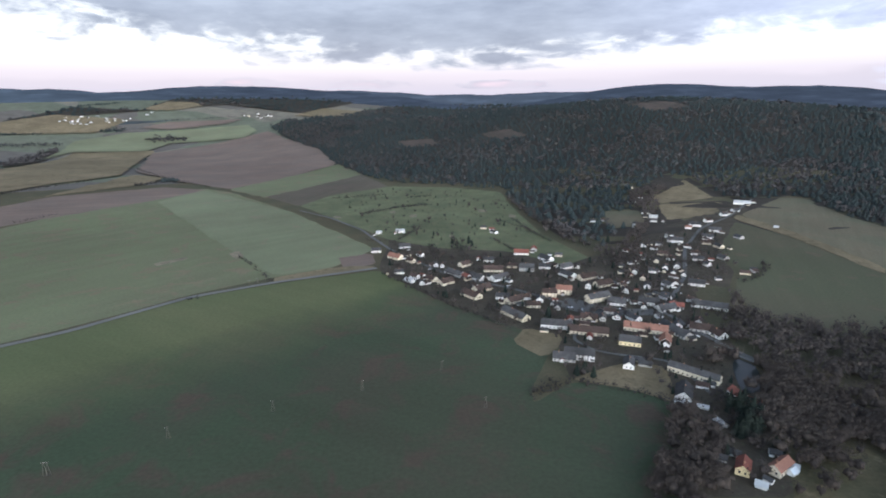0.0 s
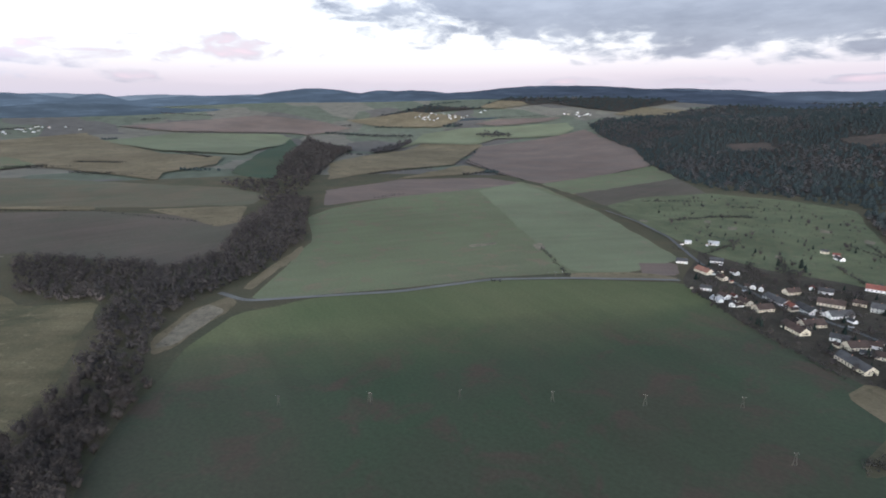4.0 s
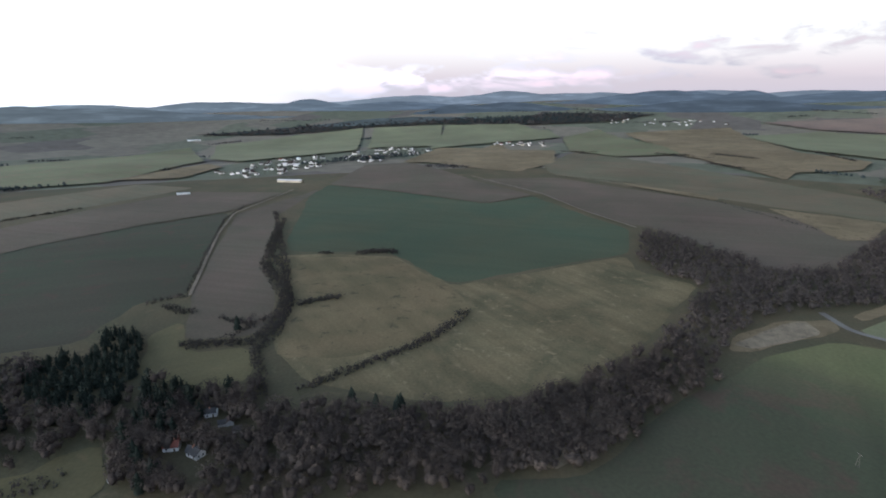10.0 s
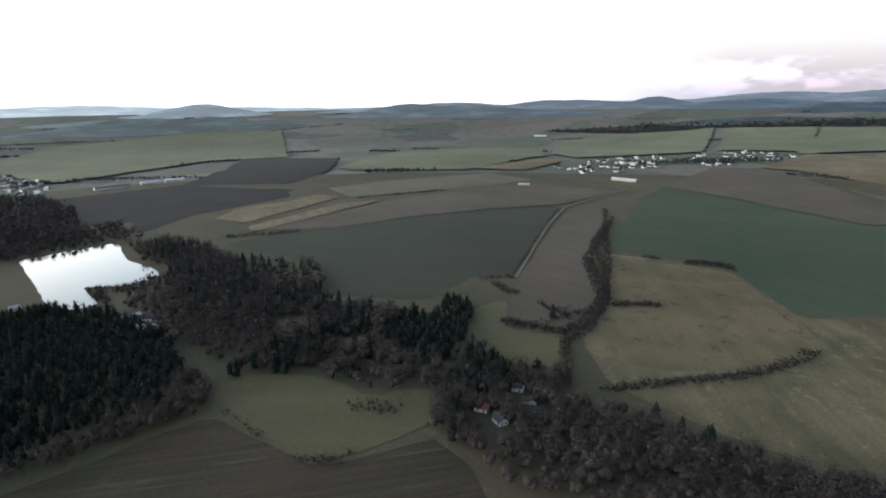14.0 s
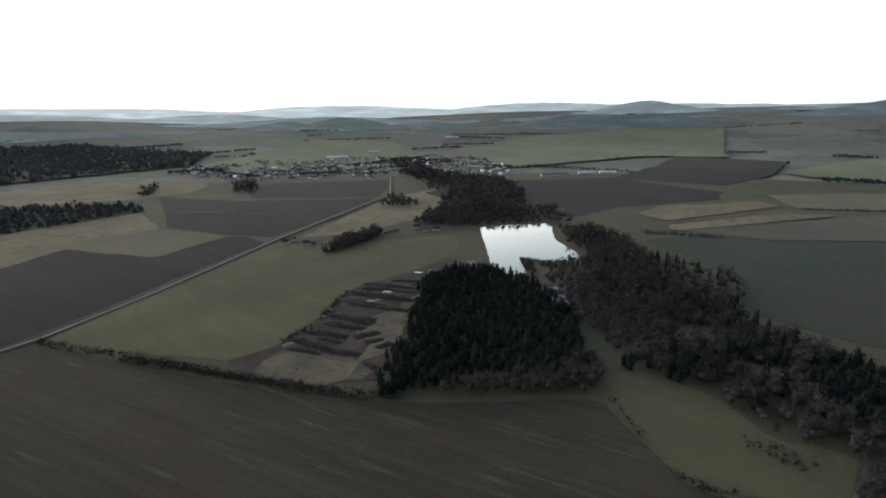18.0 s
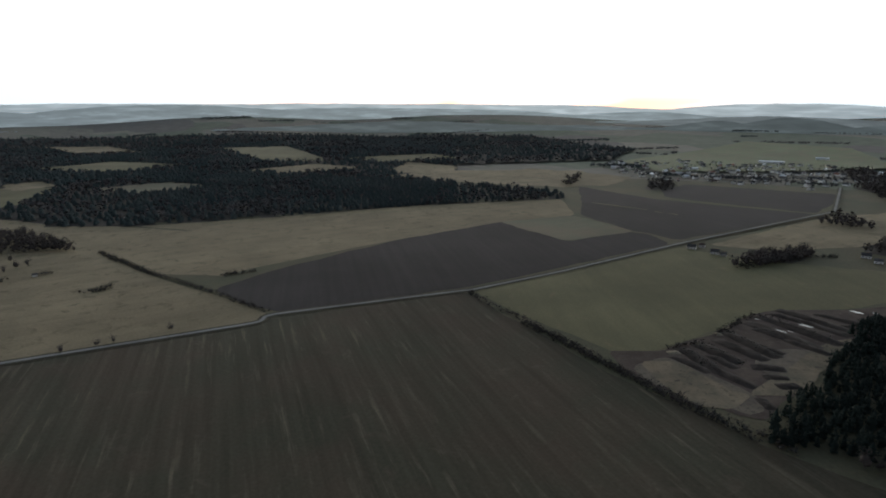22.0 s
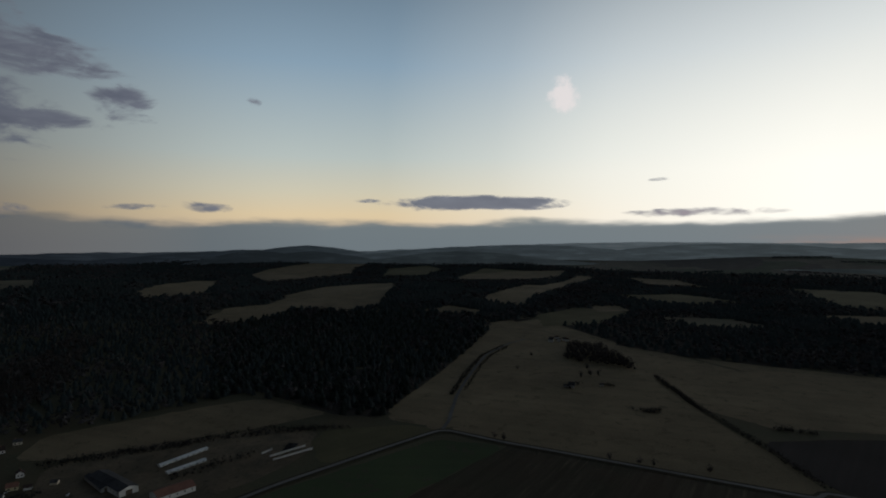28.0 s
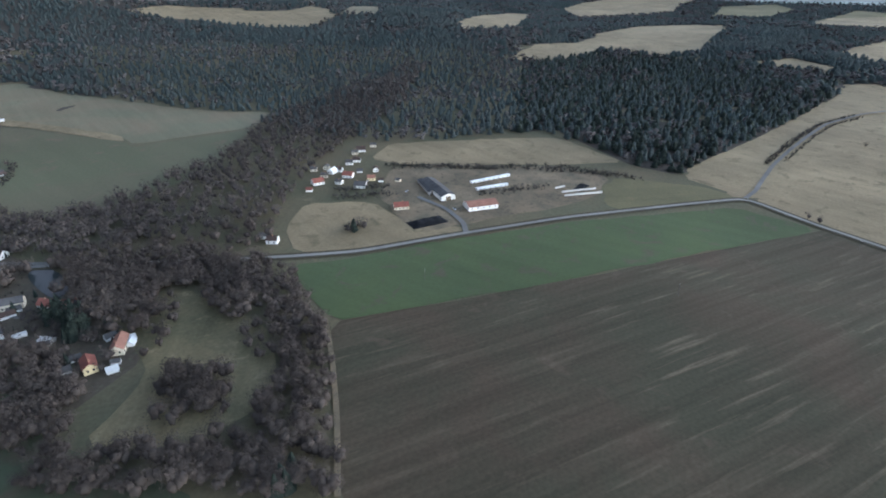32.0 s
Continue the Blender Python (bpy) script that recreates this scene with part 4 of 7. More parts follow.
field("grass_strip", "dry", 1, [(-1385, 415), (-1197, 580), (-1154, 558), (-1316, 447)], "pale dry strip between fields")
field("meadow", "dry", 1, [(-1084, 622), (-949, 757), (-831, 649), (-832, 597), (-916, 615)], "small pale meadow by the ravine")
field("meadow", "dry", 0, [(-2927, 902), (-2981, 1467), (-1896, 1172), (-1668, 1251), (-1527, 1121), (-1498, 924), (-1391, 838), (-1853, 777)], "broad pale rough meadow")
field("wheat_field", "wheat_light", 0, [(-2630, 1355), (-2733, 1768), (-2431, 2187), (-2281, 2156), (-1686, 1345), (-1999, 1236)], "far light green field")
field("wheat_field", "wheat_blue", 0, [(-1356, 1038), (-2287, 2141), (-2060, 1976), (-1169, 1033), (-1277, 1018)], "dark green field beside a wooded valley")
field("ploughed_field", "plough", 0, [(-3138, 1700), (-2919, 2473), (-2511, 2637), (-2263, 2618), (-2311, 2293), (-2441, 2240), (-2792, 1807)], "far brown field on the slope")
field("stubble_field", "dry", 0, [(-2436, 2762), (-2216, 3207), (-1816, 3244), (-1837, 2936), (-2173, 2764)], "far pale field under the hills")
field("meadow", "dry", 0, [(-1840, -64), (-2145, -69), (-2222, 155), (-2139, 400), (-1752, 331), (-1553, 194), (-1671, 50)], "pale meadow beside the hill village")
field("wheat_field", "wheat_light", 0, [(-3026, -83), (-3313, 133), (-3146, 549), (-2857, 567), (-2691, 293), (-2346, -73)], "light green field behind the hill village")
field("wheat_field", "wheat", 0, [(-2854, 571), (-3118, 816), (-2206, 832), (-1914, 782), (-1872, 551), (-2112, 449)], "green field behind the hill village")
field("wheat_field", "wheat_light", 0, [(-2123, -912), (-2926, -1205), (-3239, -906), (-3484, -528), (-2377, -388), (-1972, -744)], "long light green far field")
field("wheat_field", "wheat_light", 0, [(-2473, -357), (-3470, -455), (-3425, -36), (-2478, -59)], "far light green field on the crest")
field("wheat_field", "wheat_light", 0, [(-3422, -22), (-3414, 416), (-2891, 567), (-2842, 356), (-2479, -49)], "far pale green slope")
field("meadow", "dry", 0, [(-1859, -153), (-2366, -36), (-2291, 134), (-2528, 224), (-1915, 248), (-1717, 199), (-1742, 66)], "pale meadow round the hill village")
field("ploughed_field", "plough_grey", 0, [(-579, -284), (-786, -342), (-1060, -408), (-1344, -315), (-1041, -326), (-779, -265), (-559, -185), (-473, -176), (-459, -236)], "brown field beside a dirt track")
field("wheat_field", "wheat_dull", 0, [(-488, -725), (-578, -721), (-808, -620), (-952, -537), (-1064, -431), (-765, -342), (-580, -292), (-557, -332), (-456, -328), (-408, -437), (-469, -489), (-490, -586)], "dull green field beside an earth track")
field("ploughed_field", "plough_grey", 1, [(-577, -769), (-921, -763), (-1102, -711), (-1309, -602), (-1295, -385), (-1079, -431), (-952, -537), (-808, -620), (-664, -669)], "brown upper part of a long field")
field("stubble_field", "dry", 1, [(-593, -912), (-888, -951), (-903, -885), (-605, -832)], "pale straw strip")
field("stubble_field", "dry", 2, [(-585, -799), (-839, -824), (-917, -774), (-569, -760)], "pale straw strip along a furrow")
field("ploughed_field", "plough_dark", 0, [(-621, -1238), (-778, -1277), (-909, -1077), (-838, -979), (-592, -969), (-459, -906), (-469, -952)], "dark ploughed field")
field("ploughed_field", "plough_dark", 0, [(-1355, -1840), (-1506, -1484), (-1196, -1226), (-972, -1129), (-792, -1339), (-1081, -1547)], "far dark ploughed field")
field("wheat_field", "wheat", 0, [(-1276, -1261), (-1924, -1544), (-2839, -1304), (-2021, -880), (-1457, -896), (-1257, -1177)], "far green field with a hedge")
field("stubble_field", "dry", 0, [(-1479, -910), (-1895, -825), (-1814, -736), (-1539, -746)], "small pale field near the hill village")
field("ploughed_field", "stubble", 0, [(-970, -1000), (-1154, -950), (-1421, -798), (-1372, -631), (-1137, -733), (-913, -863)], "dull brown green field before the village")
field("meadow", "olive", 0, [(-395, -245), (-471, -275), (-506, -260), (-434, -221), (-447, -173), (-387, -152), (-370, -191)], "small green paddock among trees")
field("meadow", "olive", 1, [(-210, -346), (-241, -350), (-272, -301), (-269, -245), (-305, -218), (-266, -189), (-235, -199), (-211, -209), (-192, -233), (-194, -300)], "dull green meadow ringed by trees")

# fields south
field("ploughed_field", "field_brown", 0, [(256, 174), (284, 141), (361, 49), (436, -36), (538, -153), (542, -156), (384, -363), (389, -378), (250, -531), (240, -531), (73, -413), (-33, -360), (-35, -356), (-113, -333), (-191, -319), (-190, -266), (-191, -263), (-191, -218), (-256, -176), (-252, -178), (-242, -144), (-224, -124), (-102, 17), (68, -17), (141, 101), (198, 134)], "wide brown green field with pale wheel tracks")
field("meadow", "olive", 0, [(245, -542), (181, -636), (52, -856), (-27, -821), (-225, -835), (-211, -751), (-127, -661), (-53, -620), (17, -503), (62, -447), (141, -483)], "dull green meadow beside the road")
field("scrubland", "scrub", 1, [(34, -470), (17, -502), (-5, -530), (-31, -593), (-53, -621), (-103, -645), (-143, -671), (-180, -705), (-190, -683), (-136, -606), (-114, -542), (-86, -512), (-69, -458), (-49, -416), (-40, -388), (-20, -387), (6, -403), (28, -400), (57, -421), (75, -450), (56, -460)], "brown scrub land with earth banks and puddles")
field("hut_yard", "sand_dull", 1, [(-243, -585), (-282, -584), (-282, -544), (-270, -512), (-240, -494), (-230, -513)], "worn bare ground round the huts by the pond")
field("sandy_ground", "sand_dull", 2, [(31, -460), (6, -449), (-23, -431), (-35, -420), (-40, -401), (-29, -389), (-3, -405), (15, -410), (33, -404), (53, -429)], "bare sandy ground with dry grass")
field("sandy_ground", "sand_dull", 2, [(-56, -520), (-84, -530), (-69, -471), (-53, -453), (-35, -473), (-36, -498)], "bare sandy ground among earth banks")
field("ploughed_field", "plough_dark", 0, [(509, -416), (495, -532), (415, -814), (374, -891), (352, -908), (205, -815), (142, -922), (103, -920), (66, -866), (118, -781), (180, -672), (254, -548), (387, -396), (437, -396)], "dark ploughed field along the road")
field("stubble_field", "stubble", 1, [(352, -902), (251, -1016), (126, -929), (211, -817)], "square of pale brown stubble")
field("ploughed_field", "plough_dark", 0, [(104, -926), (60, -896), (-36, -1034), (-127, -1188), (-150, -1226), (-16, -1249), (140, -1282), (336, -1404), (267, -1154), (240, -1031), (132, -933)], "far dark ploughed field by the town")
field("ploughed_field", "plough_dark", 0, [(124, -1324), (62, -1292), (-153, -1235), (-203, -1390), (-226, -1520), (-83, -1538), (90, -1560), (144, -1432)], "dark field at the edge of the town")
field("field_strip", "stubble", 1, [(250, -1174), (136, -1139), (136, -1132), (250, -1166)], "thin pale strip in a ploughed field")
field("field_strip", "stubble", 1, [(120, -1124), (77, -1110), (77, -1104), (120, -1118)], "thin pale strip in a ploughed field")
field("stubble_field", "dry", 0, [(903, -598), (739, -770), (571, -983), (322, -1193), (248, -1023), (349, -908), (458, -684), (532, -498), (542, -453), (535, -460), (623, -425), (784, -463), (991, -494), (781, -621)], "long pale straw field before the forest")
field("stubble_field", "dry", 0, [(592, -107), (709, -146), (958, -256), (1099, -366), (872, -435), (767, -453), (606, -417), (488, -404), (384, -383), (486, -242)], "pale straw field with scattered bushes")
field("stubble_field", "dry", 0, [(648, -39), (813, -120), (1190, -294), (1236, -404), (962, -247), (738, -145), (606, -98)], "pale field between forest and lane")
field("stubble_field", "dry", 0, [(897, -1368), (798, -1556), (412, -1735), (282, -1524), (355, -1371), (675, -1346)], "far pale field at the town")
field("meadow", "dry", 0, [(17, -885), (-164, -1202), (-311, -1327), (-271, -1102), (-183, -968), (-66, -887)], "pale meadow between road and pond")
field("ploughed_field", "plough_dark", 0, [(-265, -1271), (-508, -1397), (-802, -1347), (-872, -1131), (-911, -1048), (-801, -1005), (-508, -1003), (-324, -1066)], "dark ploughed field behind the pond")
field("stubble_field", "dry", 0, [(-600, -910), (-686, -965), (-818, -936), (-749, -853), (-600, -866)], "pale far field east of the pond")
field("wheat_field", "wheat", 0, [(-468, -2164), (-1152, -2968), (-2043, -3072), (-2214, -2627), (-1476, -1728), (-1238, -1896), (-668, -1700)], "broad far green field on the slope")
field("wheat_field", "wheat", 0, [(347, -2090), (-44, -3045), (-447, -2886), (-493, -2278), (-107, -1975), (195, -1819)], "far green fields behind the town")
field("wheat_field", "olive", 0, [(960, -1496), (973, -1647), (786, -1590), (787, -1443)], "far dull field among woods")
field("stubble_field", "dry", 0, [(743, -1440), (562, -1723), (244, -1651), (273, -1446), (507, -1375)], "far pale field among woods")
field("meadow", "dry", 0, [(1673, 259), (2034, 181), (2239, -33), (2272, -191), (1703, -83), (1582, 16)], "far pale clearing")
field("meadow", "dry", 0, [(1552, -215), (1603, -299), (1552, -367), (1492, -338)], "far pale clearing beside woods")
field("meadow", "dry", 0, [(1703, -439), (1975, -614), (3075, -1307), (2986, -1377), (1972, -700), (1628, -506)], "far clearing behind the lane")
field("meadow", "olive", 0, [(1460, -502), (1590, -675), (1491, -801), (1315, -623), (1284, -456)], "far grassy clearing")
field("meadow", "dry", 0, [(2932, -1537), (2715, -1716), (2214, -1591), (2450, -1414)], "far pale field under the hills")
field("meadow", "olive", 0, [(2145, -1879), (1886, -2055), (1267, -1584), (1509, -1505)], "far dull green field")
field("meadow", "dry", 0, [(935, -1449), (1005, -1688), (811, -1668), (719, -1479)], "far pale field at the forest edge")

# fields east
field("wheat_field", "wheat_bright", 1, [(315, 242), (333, 213), (403, 144), (474, 60), (572, -87), (540, -153), (361, 49), (284, 141), (258, 173), (293, 222)], "bright green wheat strip along the road")
field("meadow", "dry", 0, [(578, 313), (647, 320), (733, 182), (759, 117), (680, 25), (644, 90), (574, 263)], "pale dry field behind the farm")
field("meadow", "dry", 0, [(369, 288), (427, 305), (454, 245), (416, 186), (432, 139), (409, 146), (354, 214), (333, 253)], "pale dry paddock beside the road")
field("farm_yard", "yard", 0, [(552, 274), (588, 240), (636, 88), (616, 35), (558, 40), (514, 67), (463, 121), (410, 168), (414, 191), (467, 246)], "trampled brown farm yard with weeds")
field("meadow", "olive", 0, [(581, 42), (619, 29), (624, -58), (606, -89), (583, -78), (520, 25)], "dull meadow between farm and junction")
field("stubble_field", "dry", 0, [(679, -42), (863, -137), (1268, -322), (1215, -379), (985, -227), (798, -156), (614, -101), (644, -59)], "pale sloping field beside the lane")
field("meadow", "dry", 0, [(1890, 668), (2849, 757), (2875, 612), (1887, 583)], "far pale clearing")
field("meadow", "dry", 0, [(1402, 357), (1635, 347), (1788, 196), (2000, 160), (2396, -189), (1620, -29), (1634, 145)], "pale hillside field among woods")
field("meadow", "dry", 0, [(1387, 1576), (1562, 1557), (1669, 1356), (1879, 1131), (1556, 999), (1460, 1151), (1433, 1434)], "pale far fields on the slope")
field("meadow", "dry", 0, [(1563, -200), (1626, -279), (1561, -363), (1515, -340)], "narrow pale clearing")
field("meadow", "dry", 0, [(3031, 489), (3977, 252), (4479, -95), (3430, -14), (2931, 267)], "far pale fields")
field("meadow", "dry", 0, [(1820, -434), (2284, -743), (2279, -954), (1736, -544)], "far pale field on the ridge")
field("meadow", "olive", 0, [(2887, -530), (3587, -862), (3373, -1084), (2775, -697)], "far dull green field")
field("meadow", "meadow", 0, [(222, 329), (256, 292), (246, 249), (239, 212), (210, 182), (185, 167), (165, 170), (135, 188), (122, 231), (162, 238), (179, 248), (206, 305)], "grassy clearing in the wooded valley")

field("meadow", "dry", 0, [(1953, 227), (2291, 109), (2392, -84), (2308, -191), (1857, -104), (1603, -3), (1603, 80), (1734, 151)], "pale grass field between dark woods")
field("meadow", "dry", 0, [(1394, 351), (1575, 343), (1677, 269), (1636, 171), (1539, 173), (1408, 277)], "pale grass field between dark woods")
field("meadow", "dry", 0, [(1555, -206), (1650, -290), (1561, -353), (1506, -271)], "pale grass field between dark woods")
field("meadow", "olive_dull", 0, [(2994, -553), (3211, -877), (2766, -764), (2441, -491)], "pale grass field between dark woods")
field("meadow", "dry", 0, [(1815, -431), (1914, -544), (1716, -495), (1701, -421)], "pale grass field between dark woods")
field("meadow", "dry", 0, [(1358, -341), (1386, -415), (1268, -385), (1272, -332)], "pale grass field between dark woods")
field("meadow", "dry", 0, [(3176, 498), (3506, 334), (3638, -20), (3237, 2), (2954, 327)], "pale grass field between dark woods")
field("meadow", "olive_dull", 0, [(3574, -164), (3781, -403), (3295, -385), (3120, -200)], "pale grass field between dark woods")
field("meadow", "dry", 0, [(1385, 1561), (1575, 1509), (1708, 1388), (1591, 1276), (1803, 1156), (1776, 1051), (1535, 988), (1464, 1098), (1501, 1227), (1401, 1415)], "pale grass field between dark woods")
field("meadow", "dry", 0, [(1947, 666), (2367, 617), (2958, 657), (2268, 524), (1911, 574)], "pale grass field between dark woods")

# roads and tracks
road("lane", 7, "pale_road", [(-530, 374), (-481, 371), (-429, 418), (-358, 479), (-287, 573), (-211, 623), (-94, 682)], "pale narrow asphalt lane between fields")
road("village_road", 5, "asphalt", [(-294, 1070), (-218, 998), (-147, 903), (-87, 777), (-42, 708), (2, 646), (66, 602), (115, 555), (151, 533), (212, 529)], "grey asphalt village road")
road("village_road", 5, "asphalt", [(212, 529), (240, 571), (281, 641), (335, 774), (412, 898), (498, 981), (611, 1122)], "grey asphalt road up the hamlet")
road("village_road", 5, "asphalt", [(212, 529), (222, 485), (235, 445), (247, 415), (263, 395)], "grey asphalt road out of the village")
road("road_verge", 11, "margin", [(227, 443), (250, 402), (298, 303), (326, 250), (354, 204), (410, 146), (485, 62), (557, -36), (601, -99), (553, -151), (520, -195), (519, -196), (387, -366), (395, -383), (250, -539), (247, -539), (173, -658), (53, -876), (-45, -1032), (-184, -1255), (-241, -1620)], "dark weedy verge along the country road", 0.4)
road("country_road", 4.2, "pale_road", [(227, 443), (250, 402), (298, 303), (326, 250), (354, 204), (410, 146), (485, 62), (557, -36), (601, -99), (553, -151), (520, -195), (519, -196), (387, -366), (395, -383), (250, -539), (247, -539), (173, -658), (53, -876), (-45, -1032), (-184, -1255), (-241, -1620)], "pale grey asphalt country road along the fields")
road("country_lane", 4.5, "asphalt", [(601, -99), (628, -111), (659, -119), (735, -141), (819, -172), (900, -205), (985, -243), (1076, -309), (1119, -357)], "grey lane from the junction to the woods")
road("farm_drive", 5, "asphalt", [(420, 137), (439, 146), (464, 172), (482, 209)], "short drive into the farm")
road("dirt_track", 4, "soil", [(-582, -287), (-765, -342), (-887, -377), (-1051, -413), (-1325, -373)], "pale rutted dirt track between fields")
road("dirt_track", 4, "soil", [(-1483, 61), (-1245, 210), (-1064, 262), (-924, 317)], "dirt track beside a field")
road("field_track", 3, "yard", [(261, 181), (222, 152), (183, 126), (141, 101)], "earth track along the field edge")
road("garden_lane", 3.2, "asphalt", [(148, 522), (107, 461), (124, 432), (180, 415), (187, 361)], "narrow village lane")
field("bare_ground", "yard", 2, [(49, -441), (20, -456), (-17, -423), (-32, -421), (-21, -394), (3, -386), (28, -410)], "trampled tan ground by the earth banks")
field("bare_ground", "yard", 2, [(-28, -419), (-52, -468), (-95, -557), (-115, -573), (-73, -460), (-57, -432)], "trampled tan ground between earth banks")
field("sandy_bank", "sand", 2, [(-453, 247), (-484, 293), (-511, 344), (-477, 342), (-460, 305), (-443, 261)], "bare sandy bank at the edge of the wood")
field("sandy_bank", "sand", 2, [(-299, 55), (-302, 71), (-296, 79), (-286, 71), (-279, 61), (-287, 49)], "bare sandy slope below the wood")
field("felled_clearing", "felled", 0, [(728, 2362), (892, 2374), (920, 2188), (755, 2170)], "brown felled clearing in the hillside forest")
field("felled_clearing", "felled", 0, [(120, 2209), (231, 2221), (286, 2059), (174, 2068)], "brown felled clearing in the hillside forest")
field("felled_clearing", "felled", 0, [(-217, 2282), (-80, 2264), (-33, 2123), (-161, 2134)], "brown felled clearing in the hillside forest")
field("glade", "meadow", 1, [(-321, -348), (-350, -321), (-342, -296), (-321, -320)], "small tan glade inside the valley wood")
field("glade", "meadow", 1, [(-324, -417), (-353, -410), (-343, -389), (-313, -394)], "small tan glade inside the valley wood")
field("far_field", "dry", 0, [(1490, 1085), (1728, 1241), (1949, 1271), (1875, 1140), (1640, 1025)], "far pale field between dark woods")
field("far_field", "stubble", 0, [(1790, 1055), (2075, 1171), (2235, 1125), (1860, 945)], "far pale field between dark woods")
field("far_field", "dry", 0, [(1760, 610), (1963, 672), (2615, 667), (2854, 637), (1960, 480)], "far pale field between dark woods")
field("far_field", "dry", 0, [(3220, 555), (3557, 504), (4168, 185), (4671, -98), (3917, -121), (3150, 138), (2790, 395)], "far pale field between dark woods")
field("far_field", "olive", 0, [(3080, -170), (3634, -247), (3854, -533), (3556, -586), (3110, -410)], "far dull green field between dark woods")
field("far_field", "dry", 0, [(2540, -446), (3163, -659), (3366, -1029), (3361, -1340), (2990, -1150), (2580, -755)], "far pale field between dark woods")
field("far_field", "olive", 0, [(1908, -926), (1956, -1240), (1648, -1298), (1646, -1039)], "far dull field between dark woods")
field("far_field", "dry", 0, [(1366, -1280), (1258, -1505), (1069, -1501), (1161, -1283)], "far dull field between dark woods")
field("far_field", "olive", 0, [(1288, -1669), (1066, -1960), (879, -1876), (1065, -1631)], "far dull field between dark woods")
field("far_field", "stubble", 0, [(1406, -810), (1345, -1001), (1189, -1014), (1224, -846)], "far dull field between dark woods")
field("far_field", "dry", 0, [(1614, -727), (1626, -824), (1515, -805), (1504, -697)], "far dull field between dark woods")

# woods
wood("bare", 8.2, [(285, 304), (299, 261), (246, 215), (234, 253)], clear=False)
wood("bare", 8.2, [(237, 350), (243, 308), (220, 275), (207, 278), (213, 316)], clear=False)
wood("bare", 8.2, [(246, 416), (280, 300), (261, 277), (229, 340), (215, 372)], clear=False)
wood("bare", 8.2, [(178, 238), (189, 203), (164, 179), (153, 213)], clear=False)
wood("bare", 9.0, [(-304, 21), (-262, 77), (-309, 124), (-376, 199), (-445, 238), (-510, 302), (-535, 365), (-543, 443), (-625, 596), (-879, 869), (-968, 874), (-809, 618), (-670, 480), (-661, 385), (-583, 276), (-489, 217), (-418, 143), (-373, 85), (-347, 43), (-342, 12), (-346, -25)])
wood("bare", 9.8, [(-898, 317), (-837, 361), (-689, 401), (-643, 383), (-603, 286), (-652, 263), (-727, 254)])
wood("bare", 13.5, [(-952, 776), (-924, 869), (-1254, 1324), (-1749, 2031), (-2272, 2256), (-1430, 1289), (-1169, 1033), (-1248, 916)])
wood("bare", 9.0, [(-284, -185), (-342, -120), (-352, -72), (-336, 12), (-363, 97), (-334, 134), (-289, 78), (-275, 61), (-270, 21), (-256, 14)])
wood("pine", 7.2, [(-358, -308), (-434, -297), (-461, -312), (-485, -296), (-430, -256), (-361, -233), (-320, -228), (-321, -257)])
wood("pine", 7.2, [(-352, -543), (-403, -533), (-380, -491), (-339, -511)])
wood("pine", 7.2, [(-369, -466), (-426, -459), (-411, -433), (-361, -446)])
wood("pine", 7.2, [(-316, -372), (-357, -366), (-380, -341), (-363, -318), (-323, -329)])
wood("pine", 7.2, [(-344, -216), (-397, -207), (-364, -184), (-309, -177), (-302, -189)])
wood("pine", 7.2, [(-387, -340), (-424, -329), (-421, -303), (-363, -306)])
wood("bare", 10.5, [(-384, -412), (-416, -340), (-338, -268), (-317, -221), (-368, -200), (-395, -141), (-322, -131), (-250, -138), (-259, -174), (-308, -220), (-273, -249), (-279, -307), (-238, -377), (-243, -480), (-271, -529), (-338, -515)])
wood("mixed", 12.0, [(-440, -668), (-486, -533), (-437, -461), (-385, -468), (-402, -430), (-416, -340), (-342, -370), (-315, -567), (-390, -780), (-435, -810)])
wood("pine", 6.9, [(-37, -360), (-64, -458), (-125, -616), (-169, -658), (-224, -631), (-253, -568), (-245, -460), (-215, -385), (-176, -361), (-125, -372), (-81, -364)])
wood("bare", 7.5, [(-76, -360), (-124, -369), (-174, -357), (-215, -383), (-214, -359), (-199, -325), (-117, -346)])
wood("bare", 10.5, [(-393, -822), (-471, -835), (-463, -717), (-416, -557), (-435, -475), (-327, -344), (-312, -399), (-245, -403), (-264, -500), (-269, -606), (-348, -658)])
wood("bare", 12.0, [(-219, -1045), (-324, -1066), (-472, -995), (-437, -858), (-412, -885), (-260, -880), (-203, -919)])
wood("bare", 12.0, [(-228, -1062), (-266, -1059), (-351, -1322), (-389, -1670), (-383, -2057), (-384, -2398), (-305, -2175), (-302, -1766), (-294, -1377)])
wood("mixed", 12.0, [(-214, -360), (-291, -373), (-354, -371), (-346, -296), (-332, -243), (-384, -227), (-381, -187), (-363, -154), (-318, -131), (-254, -161), (-266, -188), (-290, -208), (-303, -257), (-284, -275)])
wood("bare", 9.0, [(925, -367), (1055, -431), (1020, -481), (852, -461), (825, -451), (876, -413)], clear=False)
wood("bare", 11.0, [(-1490, 2781), (-1527, 2932), (-1387, 2948), (-1313, 2813)], clear=False)
wood("bare", 11.0, [(-1496, 1846), (-1720, 2184), (-1833, 2616), (-1763, 2525), (-1524, 1984)], clear=False)
wood("bare", 8.5, [(261, 429), (290, 341), (316, 264), (273, 232), (253, 305), (220, 364)], clear=False)
wood("bare", 8.5, [(123, 280), (136, 282), (126, 240), (100, 210), (90, 232)], clear=False)
